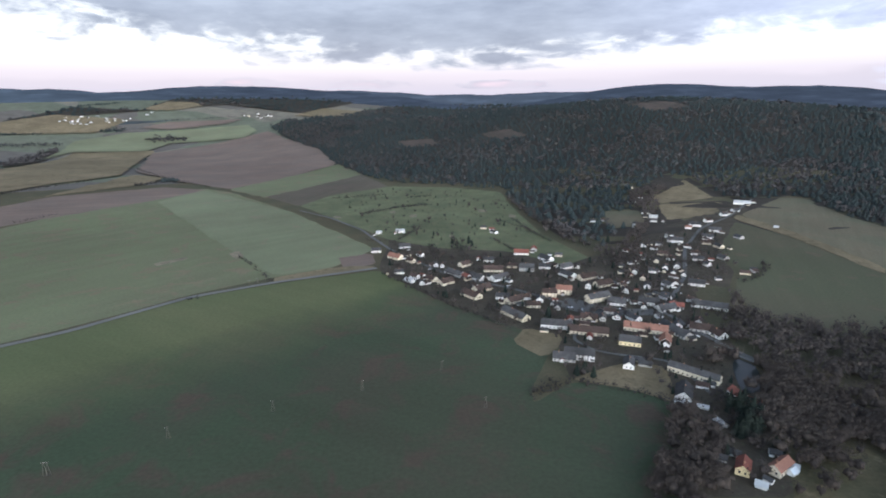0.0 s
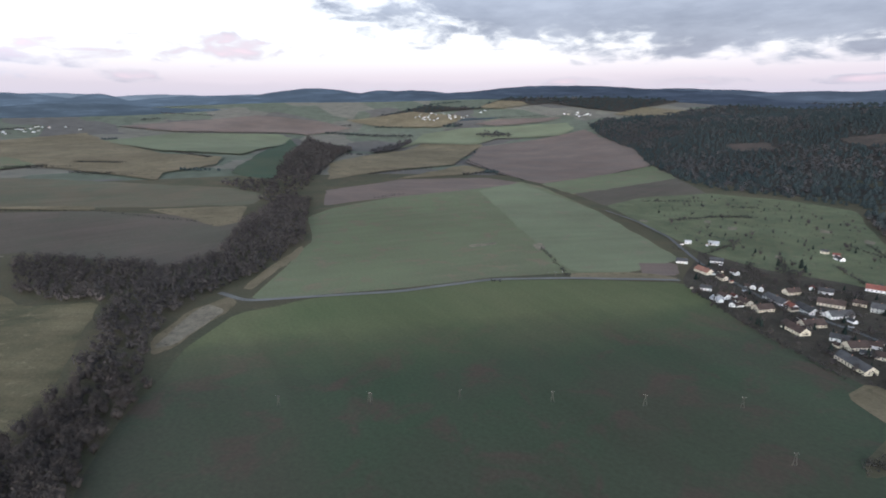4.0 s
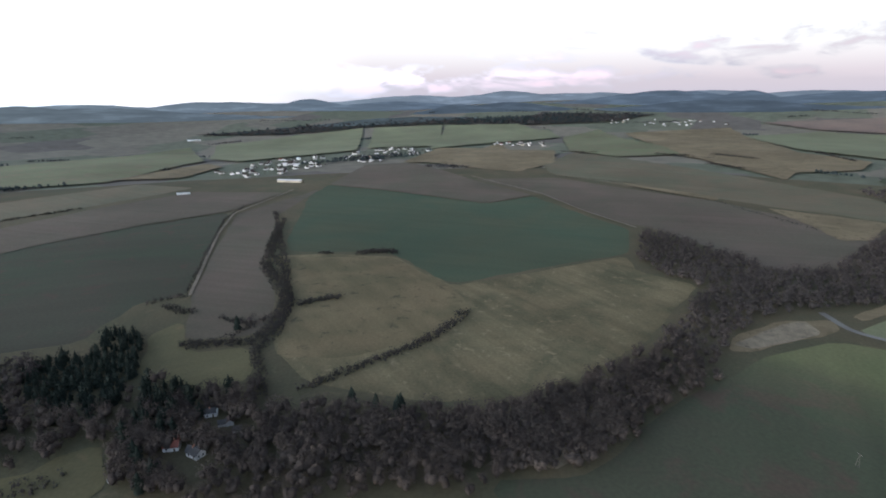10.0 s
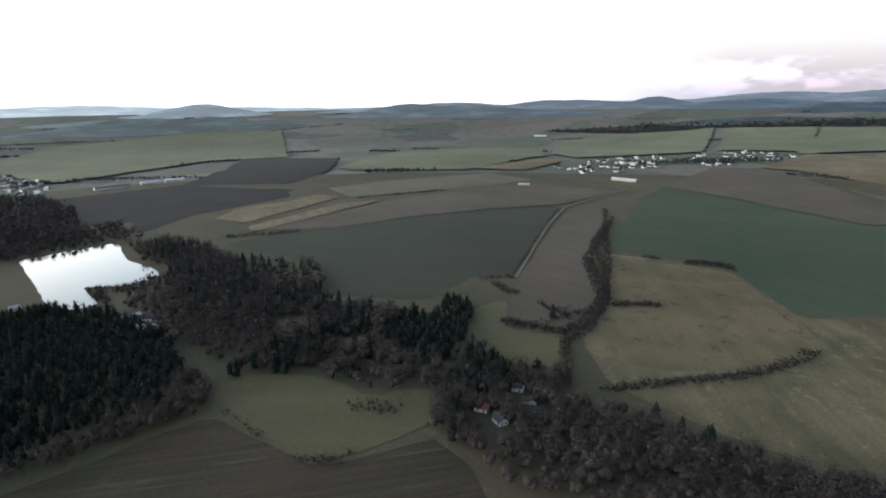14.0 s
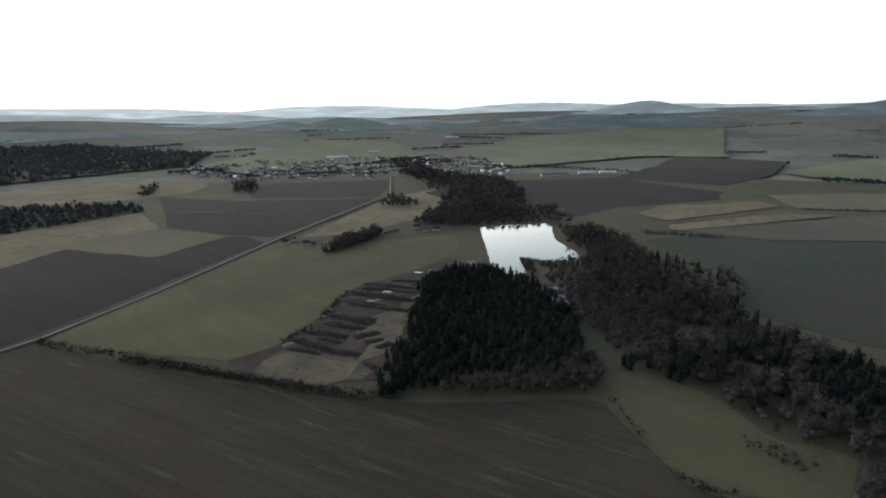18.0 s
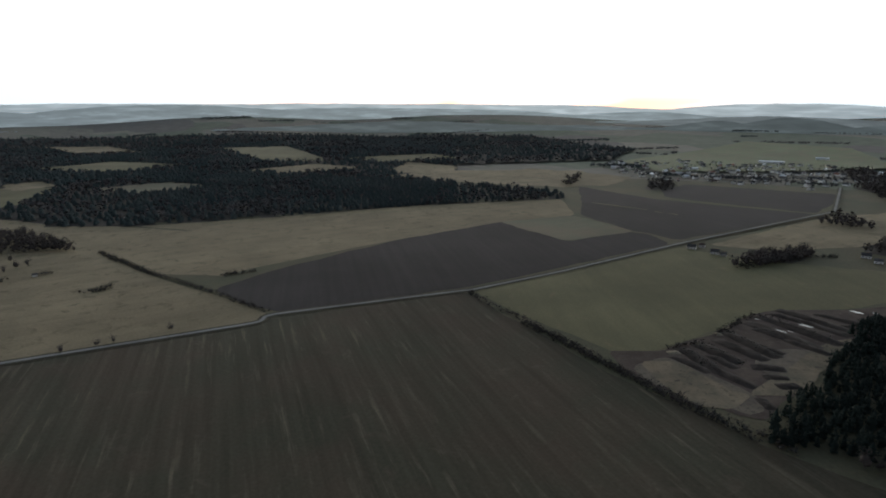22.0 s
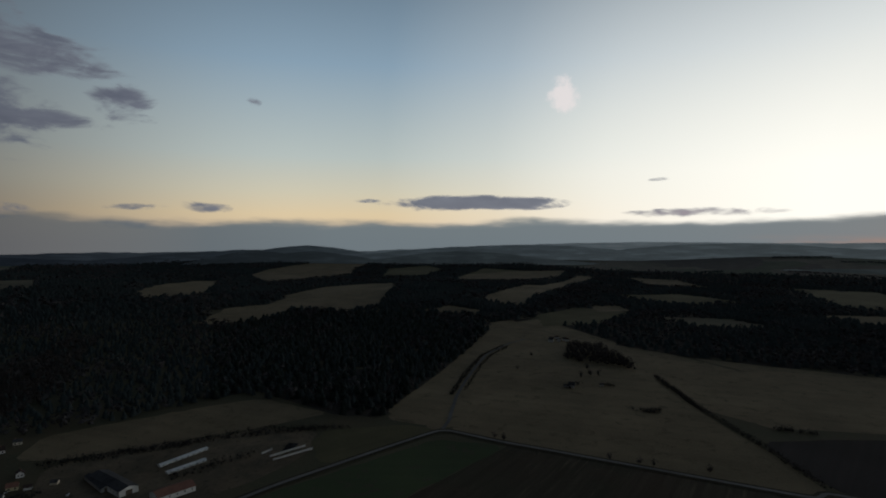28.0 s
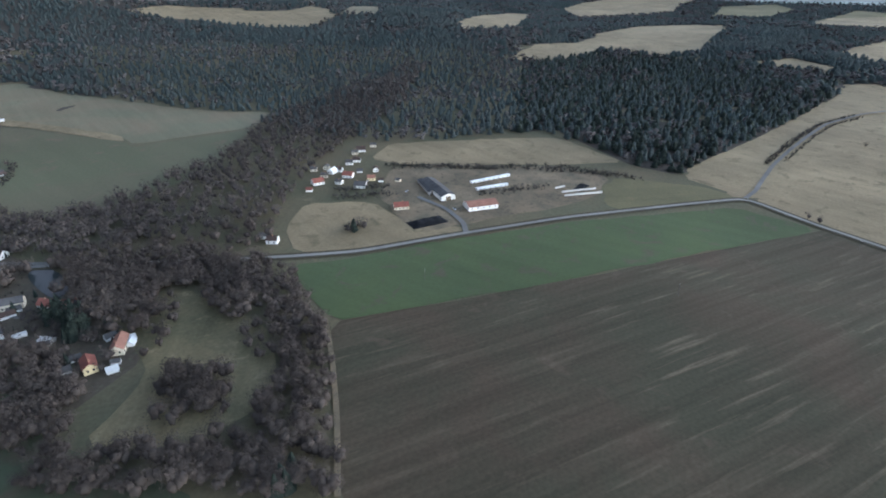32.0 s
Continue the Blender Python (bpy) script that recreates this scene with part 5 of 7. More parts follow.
wood("bare", 8.5, [(183, 236), (195, 206), (164, 176), (151, 201)], clear=False)
wood("bare", 8.5, [(121, 226), (144, 187), (119, 160), (100, 208)], clear=False)
wood("bare", 8.5, [(273, 235), (282, 208), (241, 167), (184, 124), (143, 98), (126, 142), (118, 162), (139, 179), (158, 168), (186, 168), (221, 186)], clear=False)
wood("bare", 9.0, [(-297, -210), (-346, -179), (-349, -134), (-338, -101), (-334, -60), (-334, -11), (-341, 42), (-377, 99), (-413, 143), (-434, 178), (-378, 165), (-312, 115), (-288, 81), (-233, -124), (-251, -147), (-258, -181)], clear=False)
wood("bare", 6.5, [(153, 346), (166, 338), (168, 300), (145, 256), (100, 255), (128, 296)], clear=False)
wood("mixed", 7.0, [(191, 350), (217, 353), (203, 316), (174, 302)], clear=False)
wood("bare", 12.0, [(654, 455), (927, 512), (1243, 563), (1209, 492), (846, 416), (660, 404)], clear=False)
wood("dark", 13.5, [(-986, 3143), (-532, 2249), (-340, 1761), (-158, 1468), (126, 1313), (133, 1140), (153, 966), (176, 829), (214, 777), (309, 923), (397, 1241), (544, 1404), (584, 1381), (576, 1144), (728, 1130), (705, 994), (713, 898), (1320, 1736), (1414, 2213), (916, 2317), (559, 2536), (14, 2923), (-964, 3411)])
wood("bare", 12.0, [(119, 1241), (165, 975), (206, 777), (246, 776), (309, 923), (397, 1241), (501, 1287), (337, 922), (281, 808), (219, 620), (206, 691), (206, 746), (156, 867)])
wood("bare", 10.5, [(310, 579), (299, 513), (348, 471), (383, 458), (310, 361), (263, 395), (246, 459)])
wood("bare", 9.0, [(223, 361), (242, 346), (230, 294), (269, 306), (230, 254), (186, 254), (196, 318)])
wood("dark", 13.5, [(660, 988), (712, 654), (663, 502), (648, 384), (653, 318), (709, 242), (756, 198), (784, 145), (698, 20), (679, -46), (826, -125), (1163, -279), (1394, -247), (1524, -137), (1497, 138), (1317, 320), (1560, 531), (1469, 845), (1269, 1184), (1133, 1614)])
wood("bare", 11.2, [(282, 525), (307, 488), (389, 475), (532, 489), (723, 552), (994, 549), (1055, 479), (896, 407), (670, 374), (538, 363), (465, 338), (395, 309), (341, 282), (301, 306), (244, 469)])
wood("bare", 9.0, [(292, 298), (314, 241), (257, 192), (241, 165), (140, 104), (126, 139), (166, 168), (186, 165), (211, 179), (239, 212), (246, 249)])
wood("bare", 9.0, [(166, 227), (185, 225), (187, 201), (169, 183), (148, 187), (148, 210)], clear=False)
wood("bare", 9.0, [(118, 265), (121, 233), (125, 213), (142, 185), (157, 164), (127, 137), (94, 223)], clear=False)
wood("bare", 9.0, [(220, 432), (247, 397), (292, 298), (252, 254), (258, 294), (239, 316), (244, 348), (218, 371), (198, 400)])
wood("bare", 9.8, [(218, 371), (241, 345), (249, 301), (222, 264), (184, 249), (176, 254), (196, 280), (205, 324)], clear=False)
wood("bare", 10.5, [(246, 249), (239, 212), (210, 182), (205, 194), (225, 222)], clear=False)
wood("dark", 13.5, [(-986, 3143), (-964, 3411), (14, 2923), (559, 2536), (916, 2317), (1414, 2213), (1320, 1736), (2968, 3949), (2651, 4168), (1810, 4596), (1059, 4825), (24, 4940), (-725, 3765)])
wood("dark", 18.0, [(4814, 1103), (4224, 42), (3834, -1192), (2882, -2071), (2044, -2732), (1419, -2920), (678, -1395), (821, -1098), (1284, -1001), (1383, -743), (1299, -418), (1254, -323), (1199, -272), (1564, 16), (1559, 358)])
wood("dark", 18.0, [(1133, 1614), (1269, 1184), (1469, 845), (1560, 531), (1317, 320), (1497, 138), (1524, -137), (1163, -279), (1582, -600), (3431, -1243), (3928, -307), (4613, 906), (3874, 2019), (1724, 1584), (1261, 1779)])
wood("dark", 18.0, [(923, -611), (846, -695), (692, -860), (436, -1072), (313, -1212), (383, -1313), (764, -1324), (1176, -1245), (1581, -1078)])
wood("dark", 19.5, [(1833, -1964), (1727, -3026), (1073, -3206), (376, -2585), (391, -2106), (727, -1800), (985, -1571), (1483, -1663)])
wood("dark", 19.5, [(2696, -1946), (2147, -2307), (1802, -2029), (2246, -1913)])
wood("dark", 21.0, [(4373, 1002), (4933, 246), (4937, -115), (3479, 360), (3301, 757)])
# this belt keeps the darkest needles: its backlit shade is put into the colour
wood("spruce", 18.0, [(1559, 358), (1623, 251), (1564, 16), (1466, -332), (1290, -332), (813, -120), (655, -37), (672, 18), (804, 131), (769, 177)])
wood("dark", 18.0, [(1975, -614), (2227, -842), (3075, -1307), (2840, -1489), (2384, -1859), (1747, -1530), (1083, -1401), (678, -1395), (495, -1019), (612, -819), (826, -644), (1004, -539), (1150, -382), (1339, -430), (1293, -549), (1514, -813), (1645, -738), (1624, -522)])
wood("dark", 21.0, [(1591, -105), (2177, -202), (3207, -727), (2949, -916), (1835, -435), (1496, -385)])
wood("dark", 21.0, [(1293, 1699), (1375, 1564), (1368, 1372), (1419, 1120), (1534, 966), (1919, 990), (2090, 738), (1821, 464), (1477, 392), (1320, 784), (1124, 1490)])
wood("dark", 21.0, [(1629, -75), (2019, -180), (2066, -383), (1710, -409), (1598, -344)])
wood("dark", 21.0, [(1407, -354), (1704, -534), (2272, -999), (1642, -731), (1554, -528), (1431, -442)])
wood("dark", 21.0, [(3252, 1675), (4798, 1174), (4934, 223), (4938, 34), (3303, 467), (2090, 738)])
wood("dark", 21.0, [(-3222, -1448), (-3636, -851), (-3709, 748), (-3482, 702), (-3507, -497), (-3314, -992)])
wood("dark", 21.0, [(-3503, -84), (-3829, 746), (-3646, 1317), (-3410, 960), (-3359, 254)])
wood("dark", 21.0, [(-2351, 2965), (-2247, 3415), (-1879, 3483), (-1862, 4575), (-1284, 4769), (-667, 4386), (-929, 3686), (-1485, 3816), (-1982, 3359)])

wood("bare", 12.0, [(-269, -1674), (-363, -1757), (-420, -1593), (-526, -1448), (-497, -1221), (-382, -928), (-248, -907), (-176, -932), (-216, -1030), (-269, -1072), (-356, -1370), (-327, -1503)], clear=False)
wood("bare", 11.0, [(-139, -1121), (-189, -1247), (-214, -1169), (-225, -1101)], clear=False)
wood("bare", 12.0, [(175, -1416), (191, -1595), (133, -1615), (113, -1409)], clear=False)
wood("bare", 12.0, [(377, -1400), (414, -1592), (384, -1614), (340, -1434)], clear=False)

# hedges and bush rows
hedge(4.5, [(-279, -673), (-292, -655), (-318, -643)], wide=9.0)
hedge(4.5, [(-276, -668), (-268, -640), (-264, -612)], wide=11.0)
hedge(5, [(-285, -645), (-300, -630)], wide=16.0)
hedge(7.5, [(-1030, 1255), (-977, 1515)], wide=4.5)
hedge(7.5, [(-782, 971), (-758, 1048)], wide=4.5)
hedge(7.5, [(-291, 741), (-246, 678), (-209, 627)], wide=4.5)
hedge(6, [(-286, 567), (-273, 569)], wide=4.5)
hedge(9, [(-1033, 1829), (-826, 1601), (-613, 1407)], wide=4.5)
hedge(9, [(-1531, 2852), (-1349, 2894)], wide=21.0)
hedge(7.5, [(-748, -243), (-669, -207), (-560, -171), (-470, -159), (-438, -165)], wide=10.5)
hedge(7.5, [(-1007, -304), (-879, -277), (-763, -251)], wide=9.0)
hedge(6, [(-767, -122), (-760, -75)], wide=7.5)
hedge(6, [(-758, -180), (-762, -166)], wide=4.5)
hedge(6, [(-550, -158), (-572, -141), (-572, -118)], wide=9.0)
hedge(7.5, [(-1068, -338), (-797, -247), (-691, -210), (-545, -170), (-501, -184), (-467, -203)], wide=9.0)
hedge(6, [(-379, -104), (-410, -72), (-441, -39), (-485, -6), (-532, 17)], wide=10.5)
hedge(6, [(-453, -233), (-454, -201)], wide=9.0)
hedge(9, [(-1477, 281), (-1364, 450)], wide=4.5)
hedge(9, [(-1317, 433), (-1154, 558), (-906, 608)], wide=4.5)
hedge(10.5, [(-1846, 733), (-1792, 855)], wide=4.5)
hedge(10.5, [(-1601, 762), (-1515, 853)], wide=4.5)
hedge(9, [(-554, -323), (-581, -290)], wide=12.0)
hedge(9, [(-913, -847), (-1105, -745)], wide=12.0)
hedge(10.5, [(-520, -769), (-605, -705)], wide=18.0)
hedge(7.5, [(243, -535), (181, -495), (112, -451), (58, -415), (15, -391), (-21, -373), (-52, -356)], wide=9.0)
hedge(6, [(158, -479), (106, -447), (49, -411), (-11, -374)], wide=12.0)
hedge(7.5, [(544, -462), (516, -491)], wide=7.5)
wood("bare", 7.0, [(-13, -775), (-45, -851), (-105, -905), (-116, -883), (-88, -829), (-42, -781)], clear=False)
for _a, _b in (((-41, -597), (-96, -556)), ((-11, -541), (-48, -502)), ((9, -500), (-25, -473)), ((22, -484), (-4, -456)), ((32, -477), (6, -506)), ((-5, -530), (-35, -597))):
    hedge(6, [_a, _b], wide=6.0)
hedge(6, [(786, -459), (610, -420)], wide=6.0)
hedge(6, [(631, -347), (622, -371)], wide=12.0)
hedge(6, [(540, -456), (520, -491)], wide=7.5)
hedge(5, [(735, -133), (819, -164), (900, -197), (985, -235), (1070, -300)], wide=6.0)
hedge(6, [(760, -158), (905, -215), (985, -252), (1060, -306)], wide=3.5)
hedge(5, [(775, -455), (622, -424)], wide=9.0)
hedge(5, [(612, -424), (499, -408), (404, -390)], wide=7.0)
hedge(4, [(752, -360), (744, -372)], wide=9.0)
hedge(4, [(623, -350), (617, -364)], wide=9.0)
hedge(5, [(740, -300), (770, -330)], wide=7.0)
hedge(7.5, [(560, 271), (633, 88), (622, 35)], wide=15.0)
hedge(7.5, [(515, 148), (561, 99)], wide=12.0)
hedge(6, [(388, 239), (399, 228)], wide=9.0)
hedge(7.5, [(452, 283), (478, 239)], wide=15.0)
hedge(6, [(-198, -316), (-193, -272)], wide=4.5)
hedge(6, [(-192, -235), (-198, -216), (-212, -209)], wide=6.0)
hedge(6, [(-256, -246), (-267, -223)], wide=15.0)
hedge(6, [(141, -469), (50, -410), (-32, -361)], wide=6.0)
hedge(7.5, [(-121, -882), (-141, -889)], wide=15.0)
hedge(7.5, [(-25, -780), (-102, -876)], wide=21.0)
hedge(7.5, [(-258, 1219), (-150, 1265)], wide=9.0)
hedge(7.5, [(-167, 1038), (-109, 1104), (-54, 1139)], wide=9.0)
hedge(7.5, [(85, 978), (126, 908), (145, 840)], wide=6.0)
hedge(6, [(-128, 836), (-83, 824), (-50, 935)], wide=3.0)
hedge(7.5, [(-92, 824), (-27, 700), (33, 583)], wide=4.5)
hedge(6, [(-82, 659), (-10, 562), (54, 487)], wide=6.0)
hedge(6, [(93, 383), (129, 370), (158, 349)], wide=7.5)
hedge(7.5, [(60, 362), (80, 383)], wide=15.0)
hedge(7.5, [(3, 781), (36, 781)], wide=18.0)
hedge(7.5, [(-89, 1223), (-45, 1234)], wide=12.0)
hedge(7.5, [(336, 619), (367, 640), (406, 687)], wide=9.0)
hedge(7.5, [(258, 545), (272, 513), (294, 513)], wide=18.0)
hedge(5, [(-757, -128), (-775, -104), (-770, -77)], wide=12.0)
hedge(5, [(-559, -159), (-577, -120)], wide=8.0)
hedge(5, [(-446, -230), (-456, -177)], wide=12.0)
hedge(6, [(-590, -294), (-777, -349), (-990, -409), (-1129, -423)], wide=4.0)
hedge(8, [(-1929, 704), (-1863, 795)], wide=16)
hedge(8, [(-1892, 881), (-1763, 956)], wide=18)
hedge(8, [(-1676, 769), (-1574, 822)], wide=16)
hedge(8, [(-1899, 1230), (-1676, 1207)], wide=14)
hedge(8, [(-2021, 531), (-2060, 413)], wide=10)
hedge(4.5, [(-372, -110), (-394, -85), (-423, -60), (-449, -31), (-472, -10), (-504, 10)], wide=6.0)
hedge(4.5, [(-549, -161), (-566, -139), (-581, -120)], wide=8.0)
hedge(4.5, [(-452, -233), (-453, -207), (-456, -176)], wide=9.0)
hedge(4.5, [(-714, -245), (-638, -209), (-576, -177), (-523, -167), (-482, -169), (-458, -172)], wide=16.0)
hedge(4.5, [(-964, -300), (-819, -269), (-728, -248)], wide=12.0)
hedge(4.5, [(-549, -295), (-530, -272), (-534, -260)], wide=12.0)
hedge(4.5, [(-514, -226), (-497, -189)], wide=8.0)
hedge(4.5, [(-764, -183), (-759, -168)], wide=9.0)
hedge(4.5, [(-769, -127), (-777, -103), (-766, -73)], wide=13.0)
hedge(4.5, [(-452, -170), (-421, -158), (-361, -135)], wide=10.0)
hedge(5, [(564, 280), (587, 211), (598, 160)], wide=9.0)
hedge(5, [(470, 293), (497, 254)], wide=11.0)
hedge(6, [(614, 110), (629, 30), (623, 5)], wide=9.0)
hedge(6, [(-169, 1049), (-117, 1071)], wide=5.0)
hedge(6, [(-112, 1100), (-42, 1133)], wide=8.0)
hedge(6, [(-94, 942), (-48, 914), (-79, 840)], wide=3.0)
hedge(6, [(3, 852), (15, 767), (26, 694)], wide=8.0)
hedge(6, [(66, 837), (85, 787), (100, 744)], wide=6.0)
hedge(6, [(-30, 796), (-14, 740)], wide=12.0)
hedge(6, [(111, 987), (133, 889), (152, 819)], wide=4.0)
far_copses(3, 74, 15, 150)
far_copses(4, 62, 150, 240)


# ---- trees near the camera, one by one ----
def near_trees():
    rnd = np.random.RandomState(77)
    for kind, tall, label in (("bare", (8.5, 16), "leafless brown deciduous tree in the valley wood"), ("conifer", (12, 19), "dark green spruce tree among bare trees")):
        spots = sorted(NEAR_TREES[kind], key=lambda p: math.hypot(*p))
        single, rest = spots[:290], np.array(spots[290:])
        name = "bare_tree" if kind == "bare" else "spruce_tree"
        crowns, trunks = [], []
        for s in range(6):
            shape = twig_shape(s + 60, 520, 0.5, 0.02, 11, 0.15, 5) if kind == "bare" else joined(conifer_shape(s + 60, 9, 0.2, 11), twig_shape(s + 60, 130, 0.24, 0.05, 8, 0.0))
            stem = trunk_shape(0.022, 0.75 if kind == "bare" else 0.3, 6)
            for store, (v, f), m, part_name in ((crowns, shape, "near_twigs" if kind == "bare" else "needles", "crown"), (trunks, stem, "bark", "trunk")):
                me = bpy.data.meshes.new(part_name)
                me.from_pydata(v.tolist(), [], f.tolist())
                me.shade_smooth()
                me.materials.append(MATS[m])
                store.append(me)
        for x, y in single:
            tree = tagged(new(name), label, "tree", group=name.replace("_", " ") + "s of the valley")
            size = rnd.uniform(*tall)
            tree.matrix_basis = pose(x, y, float(height(x, y)), 0, 0, rnd.uniform(0, 360)) @ Matrix.Diagonal((size, size, size, 1))
            s = rnd.randint(6)
            for part_name, me in (("crown", crowns[s]), ("trunk", trunks[s])):
                new(part_name, me).parent = tree
        if len(rest):
            planted("woodland", rest, rnd.uniform(*tall, len(rest)), NEAR_BARE if kind == "bare" else PINE, "near_twigs" if kind == "bare" else "needles", rnd, "leafless grey brown valley wood" if kind == "bare" else "dark green spruce wood", "forest")


near_trees()


# ---- buildings ----
def part(name, bm, material, parent, label=""):
    ob = finish(name, bm, material, parent)
    return tagged(ob, label)


def box(bm, lo, hi):
    x0, y0, z0 = lo
    x1, y1, z1 = hi
    v = [bm.verts.new(p) for p in ((x0, y0, z0), (x1, y0, z0), (x1, y1, z0), (x0, y1, z0), (x0, y0, z1), (x1, y0, z1), (x1, y1, z1), (x0, y1, z1))]
    for f in ((3, 2, 1, 0), (4, 5, 6, 7), (0, 1, 5, 4), (1, 2, 6, 5), (2, 3, 7, 6), (3, 0, 4, 7)):
        bm.faces.new([v[i] for i in f])
    return bm


def gable_walls(long, wide, eaves, rise):
    """Walls with the ridge along x."""
    bm = bmesh.new()
    a, b = long / 2, wide / 2
    rows = [[bm.verts.new(p) for p in ((x, -b, -0.6), (x, -b, eaves), (x, 0, eaves + rise), (x, b, eaves), (x, b, -0.6))] for x in (-a, a)]
    bm.faces.new(rows[0])
    bm.faces.new(rows[1][::-1])
    for i in range(4):
        bm.faces.new((rows[0][i + 1], rows[0][i], rows[1][i], rows[1][i + 1]))
    bmesh.ops.recalc_face_normals(bm, faces=bm.faces)
    return bm


def gable_roof(long, wide, eaves, rise, over=0.5, thick=0.22):
    bm = bmesh.new()
    a, b = long / 2 + over * 0.8, wide / 2
    drop = rise * over / b
    for s in (-1, 1):
        edge, low = s * (b + over), eaves - drop
        for x0, x1 in ((-a, a),):
            v = [bm.verts.new(p) for p in ((x0, 0, eaves + rise + 0.03), (x1, 0, eaves + rise + 0.03), (x1, edge, low + 0.03), (x0, edge, low + 0.03), (x0, 0, eaves + rise + thick), (x1, 0, eaves + rise + thick), (x1, edge, low + thick), (x0, edge, low + thick))]
            for f in ((0, 1, 2, 3), (4, 5, 6, 7), (0, 1, 5, 4), (1, 2, 6, 5), (2, 3, 7, 6), (3, 0, 4, 7)):
                bm.faces.new([v[i] for i in f])
    bmesh.ops.recalc_face_normals(bm, faces=bm.faces)
    return bm


def shared(name, bm, material):
    me = bpy.data.meshes.new(name)
    bm.to_mesh(me)
    bm.free()
    me.materials.append(MATS[material])
    return me


WINDOW = shared("window", box(bmesh.new(), (-0.55, -0.03, -0.7), (0.55, 0.04, 0.7)), "window_pane")
DOOR = shared("door", box(bmesh.new(), (-0.5, -0.03, 0.0), (0.5, 0.05, 2.05)), "door_wood")
SURROUND = box(bmesh.new(), (-0.7, -0.02, -0.86), (0.7, 0.025, -0.72))
SURROUND = shared("sill", SURROUND, "concrete")
CHIMNEY = shared("chimney", box(box(bmesh.new(), (-0.3, -0.3, -1.2), (0.3, 0.3, 0.9)), (-0.38, -0.38, 0.9), (0.38, 0.38, 1.0)), "brick")
ROOFS = {"red": "red tiled", "orange": "orange tiled", "brown": "dark brown tiled", "grey": "grey", "white": "pale sheet metal"}
WALLS = {"white": "white rendered", "cream": "cream rendered", "grey": "grey rendered", "yellow": "yellow rendered"}


def house(x, y, heading, long, wide, tall, roof, wall, group="village houses", pitch=0.55, name="house"):
    """A gabled house; heading is the direction of its ridge."""
    far = math.hypot(x, y)
    storeys = "two storey " if tall > 4.5 else ""
    label = f"{WALLS[wall]} {storeys}{name.replace('_', ' ')} with a {ROOFS[roof]} gable roof"
    top = tagged(new(name), label, name.replace("_", " "), group=group)
    top.matrix_basis = pose(x, y, float(height(x, y)), 0, 0, heading)
    rise = wide / 2 * pitch * 1.3
    part("wall", gable_walls(long, wide, tall, rise), wall + "_wall", top)
    part("roof", gable_roof(long, wide, tall, rise), roof + "_roof", top, ROOFS[roof] + " roof")
    if name == "shed":
        return top
    rnd = random.Random(int(x * 7 + y * 13))
    chimney = new("chimney", CHIMNEY)
    chimney.parent = top
    chimney.location = (rnd.uniform(-0.3, 0.3) * long, rnd.choice((-1, 1)) * 0.5, tall + rise)
    if far > 950:
        return top
    for storey in range(2 if tall > 4.5 else 1):
        count = max(2, int(long / 3.4))
        for i in range(count):
            for side in (-1, 1):
                if storey == 0 and side == -1 and i == count // 2:
                    door = new("door", DOOR)
                    door.parent, door.location = top, ((i + 0.5) / count * long - long / 2, -wide / 2 - 0.03, 0.05)
                    continue
                pane = new("window", WINDOW)
                pane.parent, pane.location = top, ((i + 0.5) / count * long - long / 2, side * (wide / 2 + 0.03), 1.55 + 2.7 * storey)
                if far < 560:
                    sill = new("sill", SURROUND)
                    sill.parent = pane
    for end in (-1, 1):
        for off in (-0.2, 0.2):
            pane = new("window", WINDOW)
            pane.parent = top
            pane.matrix_basis = pose(end * (long / 2 + 0.03), off * wide, tall * 0.55 if tall < 4.5 else tall * 0.75, 0, 0, 90)
    return top


def hamlet(seed, count, corners, far_group):
    """A cluster of far houses inside the corners of the plan."""
    rnd = random.Random(seed)
    lo, hi = np.min(corners, 0), np.max(corners, 0)
    made = []
    tries = 0
    walls, roofs = bmesh.new(), bmesh.new()
    while len(made) < count and tries < 4000:
        tries += 1
        x, y = rnd.uniform(lo[0], hi[0]), rnd.uniform(lo[1], hi[1])
        if not inside(np.array([[x, y]]), corners)[0] or any(math.dist((x, y), m) < 16 for m in made):
            continue
        made.append((x, y))
        long, wide, tall, turn = rnd.uniform(10, 17), rnd.uniform(8, 10.5), rnd.choice((3.2, 3.6, 5.4)), rnd.uniform(0, 180)
        if len(made) % 3 == 1:
            house(x, y, turn, long, wide, tall, rnd.choice(("brown", "grey", "grey", "red", "white")), rnd.choice(("white", "white", "white", "cream", "grey")), far_group)
            continue
        m = pose(x, y, float(height(x, y)), 0, 0, turn)
        for store, made_of in ((walls, gable_walls(long, wide, tall, wide * 0.36)), (roofs, gable_roof(long, wide, tall, wide * 0.36))):
            bmesh.ops.transform(made_of, matrix=m, verts=made_of.verts)
            me = bpy.data.meshes.new("piece")
            made_of.to_mesh(me)
            made_of.free()
            store.from_mesh(me)
            bpy.data.meshes.remove(me)
    cluster = tagged(finish("far_houses", walls, "white_wall"), "cluster of pale village houses with dark roofs", "houses", kind="stuff")
    finish("roofs", roofs, rnd.choice(("brown_roof", "grey_roof")), cluster)
    greens = [(rnd.gauss(x, 14), rnd.gauss(y, 14)) for x, y in made for _ in range(2)]
    planted("garden_trees", np.array(greens), np.array([rnd.uniform(5, 10) for _ in greens]), FAR_BARE, "bare_twigs", np.random.RandomState(seed), "leafless garden trees between houses", "trees")


